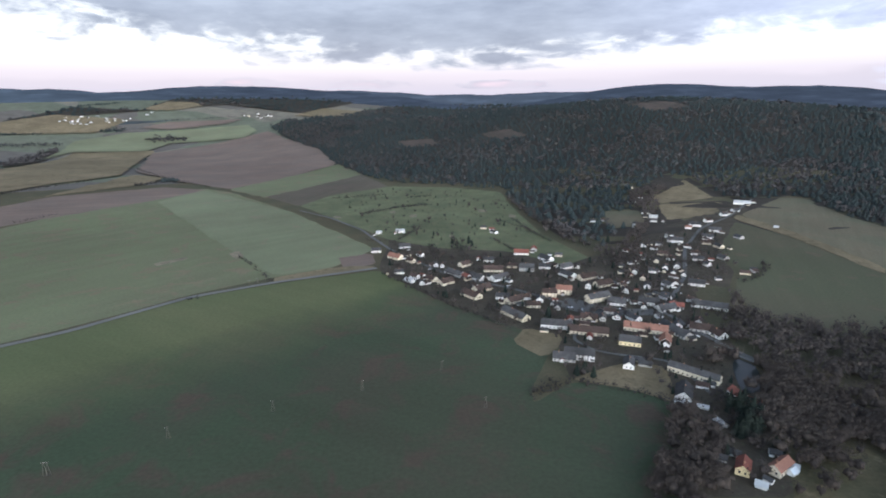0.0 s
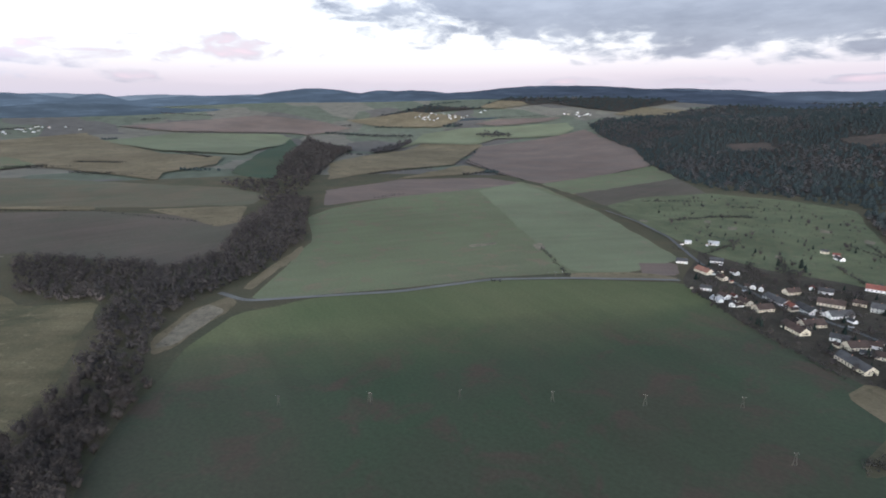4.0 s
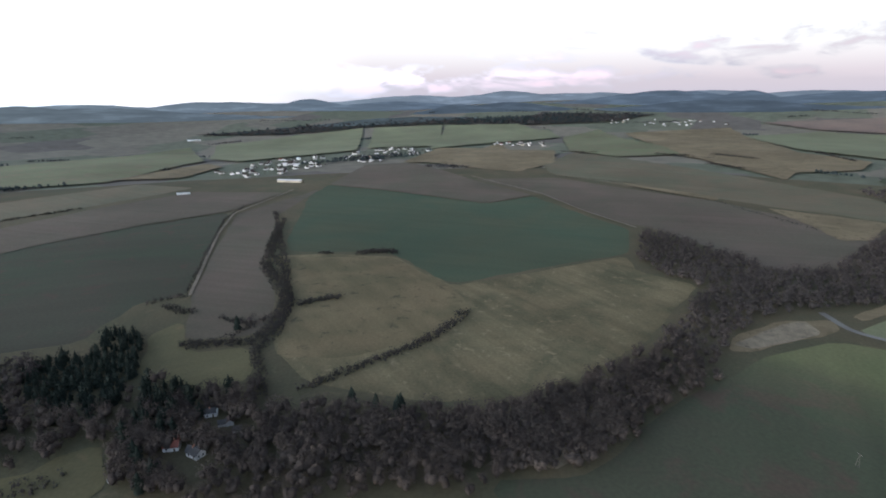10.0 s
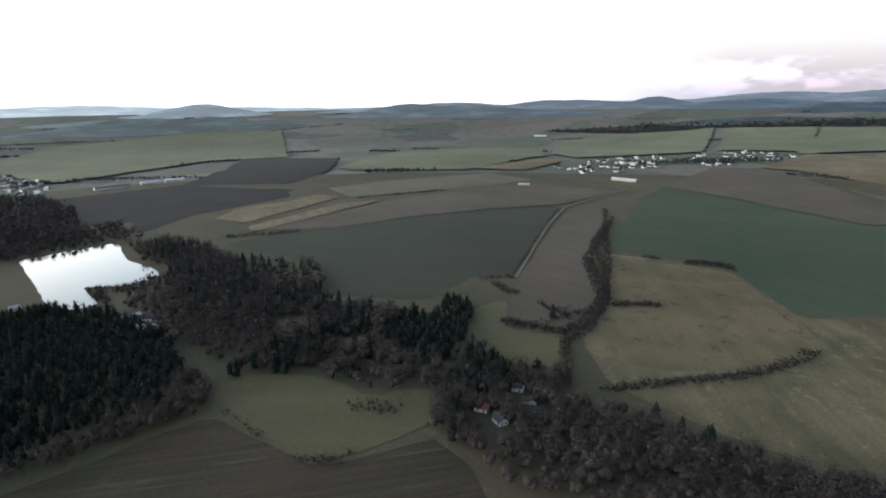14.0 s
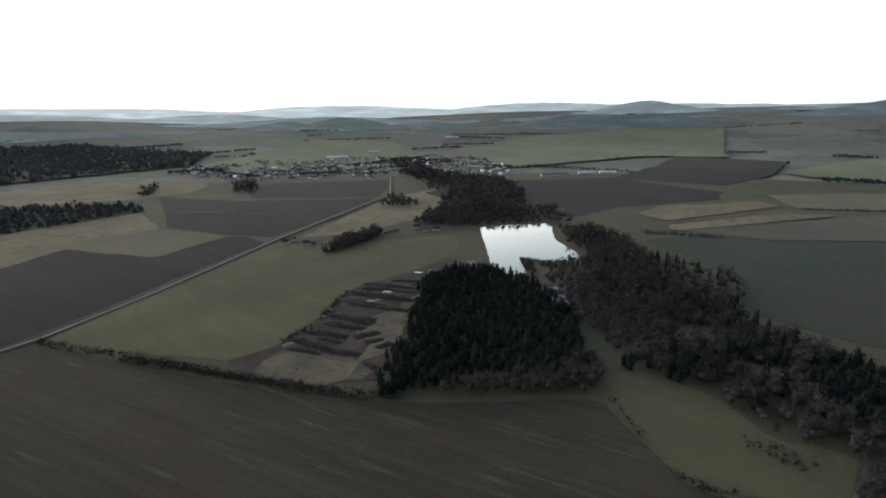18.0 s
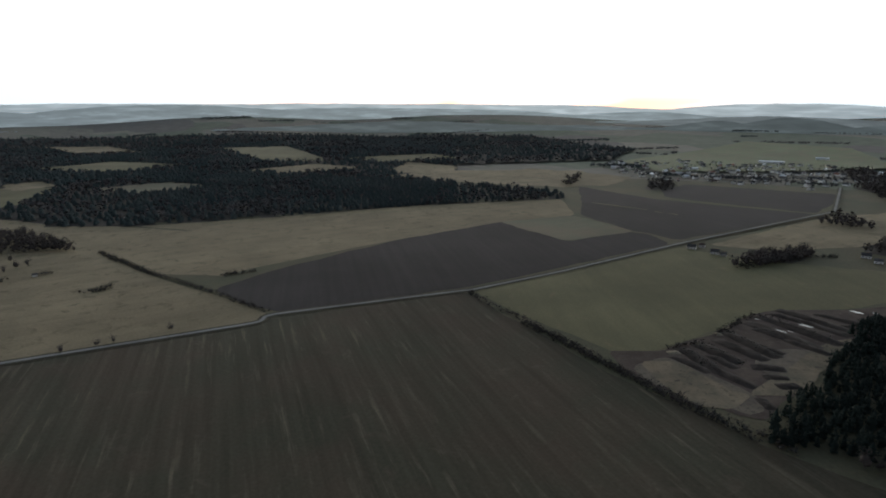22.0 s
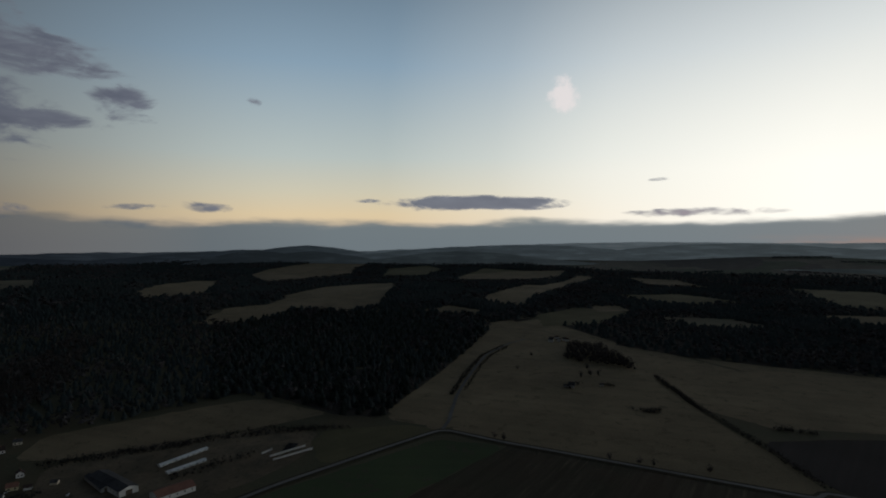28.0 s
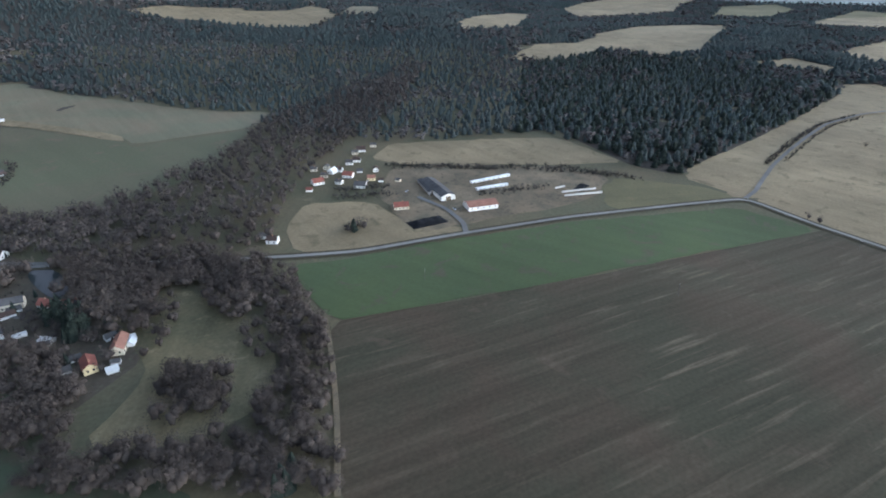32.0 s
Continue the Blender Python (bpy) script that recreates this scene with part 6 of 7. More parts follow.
def long_shed(x, y, heading, long, wide, tall, roof, wall, label, group=""):
    top = tagged(new("barn"), label, "barn", group=group)
    top.matrix_basis = pose(x, y, float(height(x, y)), 0, 0, heading)
    part("wall", gable_walls(long, wide, tall, wide * 0.16), wall + "_wall", top)
    part("roof", gable_roof(long, wide, tall, wide * 0.16, 0.6), roof + "_roof", top, ROOFS[roof] + " roof")
    gate = part("gate", box(bmesh.new(), (long / 2 + 0.01, -wide * 0.18, 0), (long / 2 + 0.08, wide * 0.18, tall * 0.85)), "timber", top, "wide timber gate")
    for i in range(max(2, int(long / 6))):
        for side in (-1, 1):
            pane = new("window", WINDOW)
            pane.parent, pane.location = top, ((i + 0.5) / max(2, int(long / 6)) * long - long / 2, side * (wide / 2 + 0.03), tall * 0.62)
    return top


# ---- poles, cars, heaps, water ----
def utility_pole(x, y, heading):
    top = tagged(new("utility_pole"), "weathered wooden power pole with a crossarm in the wheat", "pole", group="poles of the power line")
    top.matrix_basis = pose(x, y, float(height(x, y)), 0, 0, heading)
    for side in (-1, 1):
        bm = bmesh.new()
        bmesh.ops.create_cone(bm, segments=7, radius1=0.15, radius2=0.1, depth=8.6, matrix=pose(side * 0.62, 0, 4.2, 0, -side * 7.5, 0))
        part("leg", bm, "pole_wood", top)
    part("crossarm", box(bmesh.new(), (-1.4, -0.1, 7.9), (1.4, 0.1, 8.12)), "pole_wood", top)
    part("brace", box(bmesh.new(), (-0.7, -0.06, 3.2), (0.7, 0.06, 3.4)), "pole_wood", top)
    part("footing", box(bmesh.new(), (-0.9, -0.2, -0.2), (0.9, 0.2, 0.12)), "grey_roof", top, "dark concrete footing")
    for k in (-1.2, 0, 1.2):
        bm = bmesh.new()
        bmesh.ops.create_cone(bm, segments=6, radius1=0.1, radius2=0.06, depth=0.35, matrix=Matrix.Translation((k, 0, 8.3)))
        part("insulator", bm, "white_wall", top, "white porcelain insulator")
    return top


def parked_car(x, y, heading):
    top = tagged(new("car"), "parked light coloured car beside a house", "car", group="parked cars")
    top.matrix_basis = pose(x, y, float(height(x, y)) + 0.5, 0, 0, heading)
    part("body", box(bmesh.new(), (-2.1, -0.85, 0.3), (2.1, 0.85, 0.85)), "car_paint", top)
    bm = box(bmesh.new(), (-1.2, -0.78, 0.85), (1.1, 0.78, 1.42))
    for v in bm.verts:
        if v.co.z > 1:
            v.co.x, v.co.y = v.co.x * 0.72, v.co.y * 0.85
    part("cabin", bm, "window_pane", top, "dark glazed cabin")
    for a in (-1.3, 1.3):
        for b in (-0.8, 0.8):
            bm = bmesh.new()
            bmesh.ops.create_cone(bm, cap_ends=True, segments=10, radius1=0.32, radius2=0.32, depth=0.2, matrix=pose(a, b, 0.32, 90))
            part("wheel", bm, "tyre", top, "black wheel")
    return top


def pond(corners, label, name="pond"):
    bm = bmesh.new()
    line = along(rounded(corners, True), 8, True, 2.0 if name == "pond" else 0.8)
    face = bm.faces.new([bm.verts.new((p.x, p.y, 0.42)) for p in line])
    bmesh.ops.triangulate(bm, faces=[face])
    ob = finish(name, bm, "water")
    if sum(p.normal.z for p in ob.data.polygons) < 0:
        ob.data.flip_normals()
    tagged(ob, label, "water", kind="structure")


def earth_bank(x, y, heading, long, tall, material, label, name="earth_bank"):
    """A low uneven heap."""
    bm = bmesh.new()
    n, m = 14, 7
    rows = []
    for i in range(n + 1):
        row = []
        for j in range(m + 1):
            u, v = i / n * 2 - 1, j / m * 2 - 1
            h = max(0.0, 1 - u**4) * max(0.0, 1 - v * v) * tall * (0.75 + 0.5 * noise.noise((x + u * 3, y + v * 2, 1.7)))
            row.append(bm.verts.new((u * long / 2, v * tall * 2.2 + 1.2 * noise.noise((u * 2, x, y)), h - 0.05)))
        rows.append(row)
    for i in range(n):
        for j in range(m):
            bm.faces.new((rows[i][j], rows[i + 1][j], rows[i + 1][j + 1], rows[i][j + 1]))
    ob = finish(name, bm, material)
    ob.data.shade_smooth()
    ob.matrix_basis = pose(x, y, float(height(x, y)) + 0.3, 0, 0, heading)
    return tagged(ob, label, "earth bank", group="banks of the scrub land" if name == "earth_bank" else "")


def lone_tree(x, y, tall, kind="bare"):
    rnd = random.Random(int(x * 3 + y * 5))
    name = "bare_tree" if kind == "bare" else "spruce_tree"
    tree = tagged(new(name), "leafless garden tree near houses" if kind == "bare" else "dark evergreen garden tree", "tree", group="garden trees")
    tree.matrix_basis = pose(x, y, float(height(x, y)), 0, 0, rnd.uniform(0, 360)) @ Matrix.Diagonal((tall, tall, tall, 1))
    k = rnd.randrange(6)
    for part_name in ("crown", "trunk"):
        new(part_name, LONE[kind][part_name][k]).parent = tree


LONE = {}
for _kind in ("bare", "conifer"):
    LONE[_kind] = {"crown": [], "trunk": []}
    for _s in range(6):
        _shape = twig_shape(_s + 160, 190, 0.5, 0.034, 8) if _kind == "bare" else conifer_shape(_s + 160, 8, 0.3, 10)
        for _name, (_v, _f), _m in (("crown", _shape, "bare_twigs" if _kind == "bare" else "needles"), ("trunk", trunk_shape(0.025, 0.6, 6), "bark")):
            _me = bpy.data.meshes.new(_name)
            _me.from_pydata(_v.tolist(), [], _f.tolist())
            _me.materials.append(MATS[_m])
            LONE[_kind][_name].append(_me)


def greenery(corners, count, seed, gardens=True):
    """Bushes and small trees between houses or on open grass."""
    rnd = np.random.RandomState(seed)
    lo, hi = np.min(corners, 0), np.max(corners, 0)
    pts = rnd.uniform(lo, hi, (count, 2))
    pts = pts[inside(pts, corners)]
    cut = len(pts) // 3
    dark = cut // 5
    where = "village gardens" if gardens else "the mown grass"
    planted("garden_bushes", pts[cut:], rnd.uniform(1.2, 4.6, len(pts) - cut), BUSH, "hedge_twigs", rnd, "dark leafless bushes in " + where, "bushes")
    planted("garden_trees", pts[:dark], rnd.uniform(4, 10, dark), MID_CONIFER, "needles", rnd, "dark evergreens in " + where, "trees")
    planted("garden_trees", pts[dark:cut], rnd.uniform(4, 9, cut - dark), MID_BARE, "bare_twigs", rnd, "leafless fruit trees in " + where, "trees")


def silo_wall(x, y, heading, long):
    top = tagged(new("silo_wall"), "low pale concrete silo wall by the farm", "wall", group="silo walls")
    top.matrix_basis = pose(x, y, float(height(x, y)), 0, 0, heading)
    n = max(2, int(long / 4))
    for i in range(n):
        part("panel", box(bmesh.new(), (i * long / n - long / 2, -0.5, -0.2), ((i + 0.985) * long / n - long / 2, 0.5, 2.0)), "concrete", top)


# ---- things by place ----
# the village

house(-81, 887, 5, 14, 8.4, 3, "white", "white")
house(-115, 879, 7, 9, 5.4, 3, "white", "white")
house(-66, 787, 5, 16, 9.6, 3.3, "grey", "white")
house(-105, 764, 8, 14, 8.4, 3.3, "grey", "white")
house(-74, 730, 138, 22, 11, 3.3, "orange", "cream")
house(-52, 711, 136, 12, 7.2, 3.3, "brown", "cream")
house(-63, 660, 5, 12, 7.2, 3.3, "grey", "white")
house(-43, 641, 136, 12, 7.2, 3.3, "brown", "white")
house(-48, 626, 136, 12, 7.2, 2.4, "white", "white", name="shed")
house(-33, 618, 93, 9, 5.4, 3.3, "grey", "white")
house(-18, 692, 91, 9, 5.4, 3.3, "grey", "white")
house(-10, 688, 91, 8, 5, 3.3, "brown", "white")
house(-22, 631, 134, 14, 8.4, 3.3, "brown", "cream")
house(-5, 619, 42, 18, 10.8, 3.3, "brown", "cream")
house(6, 653, 131, 28, 11, 3.3, "grey", "white")
house(18, 640, 130, 14, 8.4, 3.3, "red", "white")
house(19, 692, 40, 16, 9.6, 3.3, "brown", "cream")
house(32, 637, 129, 22, 11, 3.3, "grey", "white")
house(44, 635, 86, 10, 6.0, 3.3, "grey", "white")
house(59, 635, 37, 24, 11, 3.3, "grey", "white")
house(54, 669, 175, 24, 11, 3.3, "brown", "cream")
house(51, 712, 176, 14, 8.4, 3.3, "grey", "white")
house(71, 878, 127, 13, 7, 2.8, "grey", "white")
house(56, 910, 176, 10, 6.0, 3.3, "grey", "cream")
house(99, 748, 172, 20, 11, 3.3, "red", "white")
house(119, 768, 81, 14, 8.4, 3.3, "red", "grey")
house(128, 719, 122, 20, 11, 3.3, "grey", "white")
house(148, 736, 169, 10, 6.0, 3.3, "grey", "cream")
house(96, 671, 172, 18, 10.8, 5, "grey", "grey")
house(120, 680, 170, 14, 8.4, 3.3, "grey", "white")
house(145, 679, 30, 20, 11, 3.3, "grey", "white")
house(142, 646, 120, 22, 11, 3.3, "grey", "white")
house(163, 636, 28, 24, 11, 3.3, "brown", "cream")
house(175, 609, 26, 22, 11, 3.3, "brown", "cream")
house(156, 601, 75, 10, 6.0, 5, "grey", "white")
house(108, 575, 169, 15, 9.0, 5.2, "brown", "cream")
house(125, 583, 168, 17, 10.2, 6, "orange", "cream")
house(156, 560, 26, 28, 11, 5.2, "grey", "cream")
house(193, 588, 72, 10, 6.0, 3.3, "grey", "white")
house(173, 548, 162, 18, 10.8, 3.3, "grey", "white")
house(109, 536, 79, 10, 6.0, 3.3, "grey", "grey")
house(67, 556, 35, 18, 10.8, 3.3, "brown", "cream")
house(56, 568, 174, 14, 8.4, 3.3, "grey", "white")
house(36, 595, 39, 22, 11, 3.3, "brown", "cream")
house(23, 574, 130, 24, 11, 3.3, "brown", "cream")
house(64, 515, 125, 32, 11, 3.5, "grey", "cream")
house(99, 488, 169, 28, 11, 4, "grey", "white")
house(86, 542, 171, 14, 8.4, 3.3, "brown", "cream")
house(95, 560, 80, 12, 7.2, 3.3, "grey", "white")
house(125, 473, 165, 36, 11, 3.5, "brown", "cream")
house(124, 462, 75, 8, 5, 2.6, "red", "white", name="shed")
house(115, 502, 77, 9, 5.4, 3.3, "red", "grey")
house(106, 423, 166, 24, 11, 5.2, "grey", "white")
house(93, 420, 168, 18, 10.8, 3, "grey", "grey")
house(134, 506, 75, 12, 7.2, 3.3, "brown", "cream")
house(162, 509, 72, 9, 5.4, 3.3, "grey", "white")
house(148, 509, 74, 10, 6.0, 3.3, "grey", "white")
house(-41, 741, 135, 10, 6.0, 3.3, "brown", "white")
house(79, 684, 173, 12, 7.2, 3.3, "brown", "cream")
house(162, 682, 77, 9, 5.4, 2.6, "grey", "white", name="shed")
house(159, 523, 163, 12, 7.2, 3.3, "brown", "grey")
house(81, 565, 172, 10, 6.0, 3.3, "brown", "white")
house(365, 1024, 160, 16, 9.6, 3.3, "grey", "white")
house(364, 984, 160, 14, 8.4, 3, "white", "white")
house(315, 929, 161, 10, 6.0, 3.3, "grey", "white")
house(354, 955, 160, 12, 7.2, 3.3, "grey", "white")
house(575, 1090, 152, 30, 11, 4, "white", "white")
house(411, 918, 156, 18, 10.8, 4, "grey", "white")
house(392, 900, 156, 10, 6.0, 3.3, "orange", "white")
house(446, 949, 17, 14, 8.4, 3.3, "brown", "white")
house(495, 996, 16, 12, 7.2, 3.3, "grey", "white")
house(509, 1004, 15, 12, 7.2, 3.3, "brown", "white")
house(532, 1029, 15, 14, 8.4, 3.3, "grey", "white")
house(426, 879, 154, 18, 10.8, 3.3, "grey", "white")
house(395, 835, 155, 16, 9.6, 3.3, "grey", "white")
house(376, 799, 155, 14, 8.4, 3.3, "brown", "cream")
house(385, 778, 106, 14, 8.4, 3.3, "grey", "cream")
house(336, 812, 158, 22, 11, 4, "grey", "white")
house(334, 842, 68, 7, 5, 4.5, "grey", "grey")
house(291, 739, 159, 14, 8.4, 3.3, "brown", "cream")
house(279, 787, 70, 9, 5.4, 3.3, "grey", "white")
house(305, 793, 159, 9, 5.4, 3.3, "grey", "white")
house(290, 770, 159, 10, 6.0, 3.3, "brown", "white")
house(336, 740, 156, 12, 7.2, 3.3, "brown", "white")
house(328, 712, 155, 14, 8.4, 3.3, "grey", "white")
house(328, 689, 107, 12, 7.2, 3.3, "grey", "white")
house(363, 718, 105, 14, 8.4, 3, "grey", "grey")
house(287, 680, 67, 12, 7.2, 3.3, "grey", "white")
house(270, 674, 68, 11, 6.6, 3.3, "grey", "white")
house(271, 651, 67, 10, 6.0, 3.3, "grey", "white")
house(281, 644, 66, 9, 5.4, 3.3, "grey", "white")
house(248, 606, 110, 14, 8.4, 3.3, "grey", "white")
house(258, 611, 67, 11, 6.6, 3.3, "brown", "white")
house(223, 602, 70, 12, 7.2, 3.3, "grey", "white")
house(282, 610, 155, 18, 10.8, 3.3, "grey", "white")
house(228, 632, 70, 10, 6.0, 3.3, "brown", "cream")
house(226, 657, 71, 10, 6.0, 3.3, "grey", "white")
house(194, 588, 72, 12, 7.2, 3.3, "brown", "white")
house(175, 552, 162, 16, 9.6, 3.3, "grey", "white")
house(206, 548, 159, 20, 11, 4, "grey", "white")
house(229, 564, 110, 12, 7.2, 3.3, "grey", "white")
house(197, 536, 70, 9, 5.4, 3.3, "grey", "white")
house(217, 530, 20, 20, 11, 3.3, "grey", "white")
house(231, 538, 157, 14, 8.4, 3, "red", "grey")
house(264, 537, 154, 34, 11, 3.2, "grey", "white")
house(179, 478, 159, 38, 11, 4, "orange", "cream")
house(156, 450, 161, 18, 10.8, 4, "grey", "yellow")
house(163, 511, 72, 10, 6.0, 3.3, "grey", "white")
house(134, 506, 165, 16, 9.6, 3.3, "brown", "cream")
house(147, 505, 74, 9, 5.4, 3.3, "grey", "grey")
house(177, 506, 113, 14, 8.4, 3, "grey", "white")
house(213, 488, 66, 12, 7.2, 3.3, "grey", "white")
house(203, 485, 109, 16, 9.6, 3, "grey", "white")
house(207, 469, 108, 22, 11, 3, "grey", "grey")
house(188, 454, 68, 16, 9.6, 3, "orange", "white")
house(239, 466, 105, 16, 9.6, 3.3, "brown", "white")
house(230, 478, 154, 20, 11, 3.3, "brown", "grey")
house(249, 468, 152, 14, 8.4, 3, "brown", "grey")
house(358, 650, 151, 12, 7.2, 2.6, "brown", "cream", name="shed")
house(376, 666, 151, 8, 5, 2.4, "grey", "white", name="shed")
house(441, 833, 104, 14, 8.4, 2.6, "grey", "grey", name="shed")
house(246, 705, 71, 11, 6.6, 3.3, "brown", "white")
house(293, 716, 158, 11, 6.6, 3.3, "brown", "white")
house(270, 705, 69, 10, 6.0, 3.3, "grey", "cream")
house(250, 659, 159, 11, 6.6, 3.3, "grey", "white")
house(340, 777, 156, 10, 6.0, 3.3, "brown", "white")
house(250, 957, 165, 9, 5.4, 3.3, "grey", "white")
house(268, 963, 164, 8, 5, 3.3, "brown", "grey")
house(380, 1131, 161, 14, 8.4, 3.3, "grey", "white")
house(402, 1169, 161, 10, 6.0, 3.3, "brown", "white")
house(601, 1099, 151, 10, 6.0, 3.3, "brown", "white")
house(235, 496, 65, 11, 6.6, 3.3, "brown", "grey")
house(533, 896, 149, 7, 5, 2.4, "white", "white", name="shed")
house(186, 390, 137, 38, 8, 4.5, "grey", "cream")
house(167, 362, 65, 20, 11, 3.3, "grey", "white")
house(166, 347, 154, 22, 3.2, 1.8, "white", "white", name="shed")
house(204, 358, 102, 14, 8, 3.5, "red", "white")
house(210, 349, 149, 9, 6, 3, "red", "grey")
house(187, 277, 36, 16, 7.4, 4.2, "orange", "cream")
house(195, 278, 145, 6, 5, 2.2, "white", "white", name="shed")
house(142, 408, 71, 14, 8.4, 3.3, "grey", "white")
house(185, 446, 67, 12, 7.2, 3.3, "brown", "white")
house(175, 323, 104, 8, 5, 2.2, "white", "grey", name="shed")
house(166, 277, 59, 12, 7.4, 4.2, "red", "yellow")
house(191, 375, 153, 8, 5, 2.4, "grey", "white", name="shed")
house(158, 287, 151, 7, 5, 2.2, "grey", "grey", name="shed")
house(169, 263, 147, 6, 5, 2.0, "white", "white", name="shed")
house(155, 408, 159, 10, 6.0, 2.4, "grey", "grey", name="shed")
house(185, 373, 154, 9, 5.4, 2.4, "brown", "white", name="shed")


house(418, 1279, 79, 6.4, 5.3, 2.3, "grey", "cream", "houses up the hamlet", name="shed")
house(411, 918, 173, 14.7, 9.0, 3.3, "grey", "white", "houses up the hamlet")
house(335, 841, 160, 5.5, 4.5, 2.3, "brown", "white", "houses up the hamlet", name="shed")
house(233, 696, 0, 5.5, 4.5, 2.3, "grey", "white", "houses up the hamlet", name="shed")
house(373, 658, 0, 6.4, 5.3, 2.3, "brown", "white", "houses up the hamlet", name="shed")
house(315, 629, 0, 6.4, 5.3, 2.3, "grey", "white", "houses up the hamlet", name="shed")
house(184, 459, 0, 6.4, 5.3, 2.3, "brown", "white", "houses up the hamlet", name="shed")
house(218, 683, 160, 6.4, 5.3, 2.3, "grey", "cream", "houses up the hamlet", name="shed")
house(252, 556, 160, 7.4, 6.0, 3.3, "brown", "white", "houses up the hamlet")

house(192, 291, 160, 6.4, 5.3, 2.3, "grey", "white", "houses below the village", name="shed")
house(192, 274, 30, 5.5, 4.5, 2.3, "white", "white", "houses below the village", name="shed")
house(172, 320, 140, 4.6, 3.8, 2.3, "grey", "grey", "houses below the village", name="shed")

house(748, -308, 63, 8.3, 6.8, 3.3, "grey", "white", "lone farm in the meadow")
house(1102, -409, 63, 9.2, 7.4, 3.3, "grey", "white", "lone farm in the meadow")
house(1101, -426, 66, 8.3, 6.8, 3.3, "grey", "white", "lone farm in the meadow")
house(1101, -444, 66, 7.4, 6.0, 3.3, "brown", "white", "lone farm in the meadow")

house(342, 281, 108, 9.2, 7.4, 3.6, "brown", "white", "houses beside the farm")
house(347, 293, 124, 7.4, 6.0, 3.3, "grey", "white", "houses beside the farm")
house(479, 324, 142, 12.0, 9.0, 3.3, "red", "white", "houses beside the farm")
house(457, 320, 117, 6.4, 5.3, 2.3, "red", "white", "houses beside the farm", name="shed")
house(516, 328, 177, 9.2, 7.4, 3.3, "white", "white", "houses beside the farm")
house(526, 342, 22, 7.4, 6.0, 3.3, "grey", "cream", "houses beside the farm")
house(511, 305, 101, 11.0, 8.8, 3.3, "red", "white", "houses beside the farm")
house(603, 339, 123, 11.0, 8.8, 3.3, "brown", "white", "houses beside the farm")
house(551, 326, 112, 8.3, 6.8, 3.3, "grey", "white", "houses beside the farm")
house(563, 323, 112, 8.3, 6.8, 3.3, "brown", "white", "houses beside the farm")
house(530, 301, 117, 6.4, 5.3, 2.3, "grey", "white", "houses beside the farm", name="shed")
house(540, 286, 27, 7.4, 6.0, 3.3, "brown", "white", "houses beside the farm")
house(512, 277, 112, 8.3, 6.8, 3.3, "orange", "yellow", "houses beside the farm")
house(487, 277, 104, 12.0, 9.0, 3.3, "grey", "white", "houses beside the farm")
house(450, 213, 122, 13.8, 9.0, 3.3, "red", "cream", "houses beside the farm")
house(627, 334, 112, 7.4, 6.0, 3.3, "grey", "cream", "houses beside the farm")
house(589, 340, 127, 7.4, 6.0, 3.3, "grey", "cream", "houses beside the farm")
house(518, 248, 92, 5.5, 4.5, 2.3, "grey", "cream", "houses beside the farm", name="shed")
house(511, 265, 112, 5.5, 4.5, 2.3, "brown", "white", "houses beside the farm", name="shed")
house(524, 324, 97, 7.4, 6.0, 3.3, "brown", "white", "houses beside the farm")
house(501, 329, 112, 7.4, 6.0, 3.3, "grey", "cream", "houses beside the farm")
house(514, 351, 112, 7.4, 6.0, 3.3, "grey", "cream", "houses beside the farm")
house(488, 303, 92, 7.4, 6.0, 3.3, "grey", "white", "houses beside the farm")

house(-303, -172, 128, 8.3, 6.8, 3.3, "red", "white", "cottages in the valley wood")
house(-337, -162, 108, 7.4, 6.0, 3.3, "grey", "white", "cottages in the valley wood")
house(-294, -154, 77, 7.4, 6.0, 3.3, "grey", "grey", "cottages in the valley wood")
house(-325, -149, 108, 5.5, 4.5, 2.3, "grey", "grey", "cottages in the valley wood", name="shed")
house(-318, -137, 108, 5.5, 4.5, 2.3, "grey", "grey", "cottages in the valley wood", name="shed")

house(-254, -531, 117, 11.0, 8.8, 3.3, "grey", "grey", "huts by the pond")
house(-261, -524, 117, 9.2, 7.4, 3.3, "grey", "white", "huts by the pond")
house(-260, -506, 117, 6.4, 5.3, 2.3, "grey", "white", "huts by the pond", name="shed")
house(-246, -509, 124, 6.4, 5.3, 2.3, "white", "white", "huts by the pond", name="shed")

house(-244, -519, 169, 7.4, 6.0, 3.3, "grey", "white", "huts by the pond")
house(-263, -513, 166, 8.3, 6.8, 3.3, "grey", "white", "huts by the pond")
house(-260, -543, 0, 6.4, 5.3, 2.3, "white", "white", "huts by the pond", name="shed")
house(-199, -663, 171, 9.2, 7.4, 3.3, "white", "white", "huts by the pond")
house(-176, -902, 172, 11.0, 8.8, 3.3, "grey", "white", "huts by the pond")
house(-185, -876, 172, 9.2, 7.4, 3.3, "grey", "white", "huts by the pond")
house(-203, -875, 173, 11.0, 8.8, 3.3, "grey", "white", "huts by the pond")

house(36, -853, 172, 11.0, 8.8, 3.3, "grey", "white", "houses at the road fork")
house(24, -868, 172, 7.4, 6.0, 3.3, "brown", "white", "houses at the road fork")
house(6, -836, 0, 11.0, 8.8, 3.3, "grey", "white", "houses at the road fork")
house(-5, -828, 172, 7.4, 6.0, 3.3, "grey", "grey", "houses at the road fork")

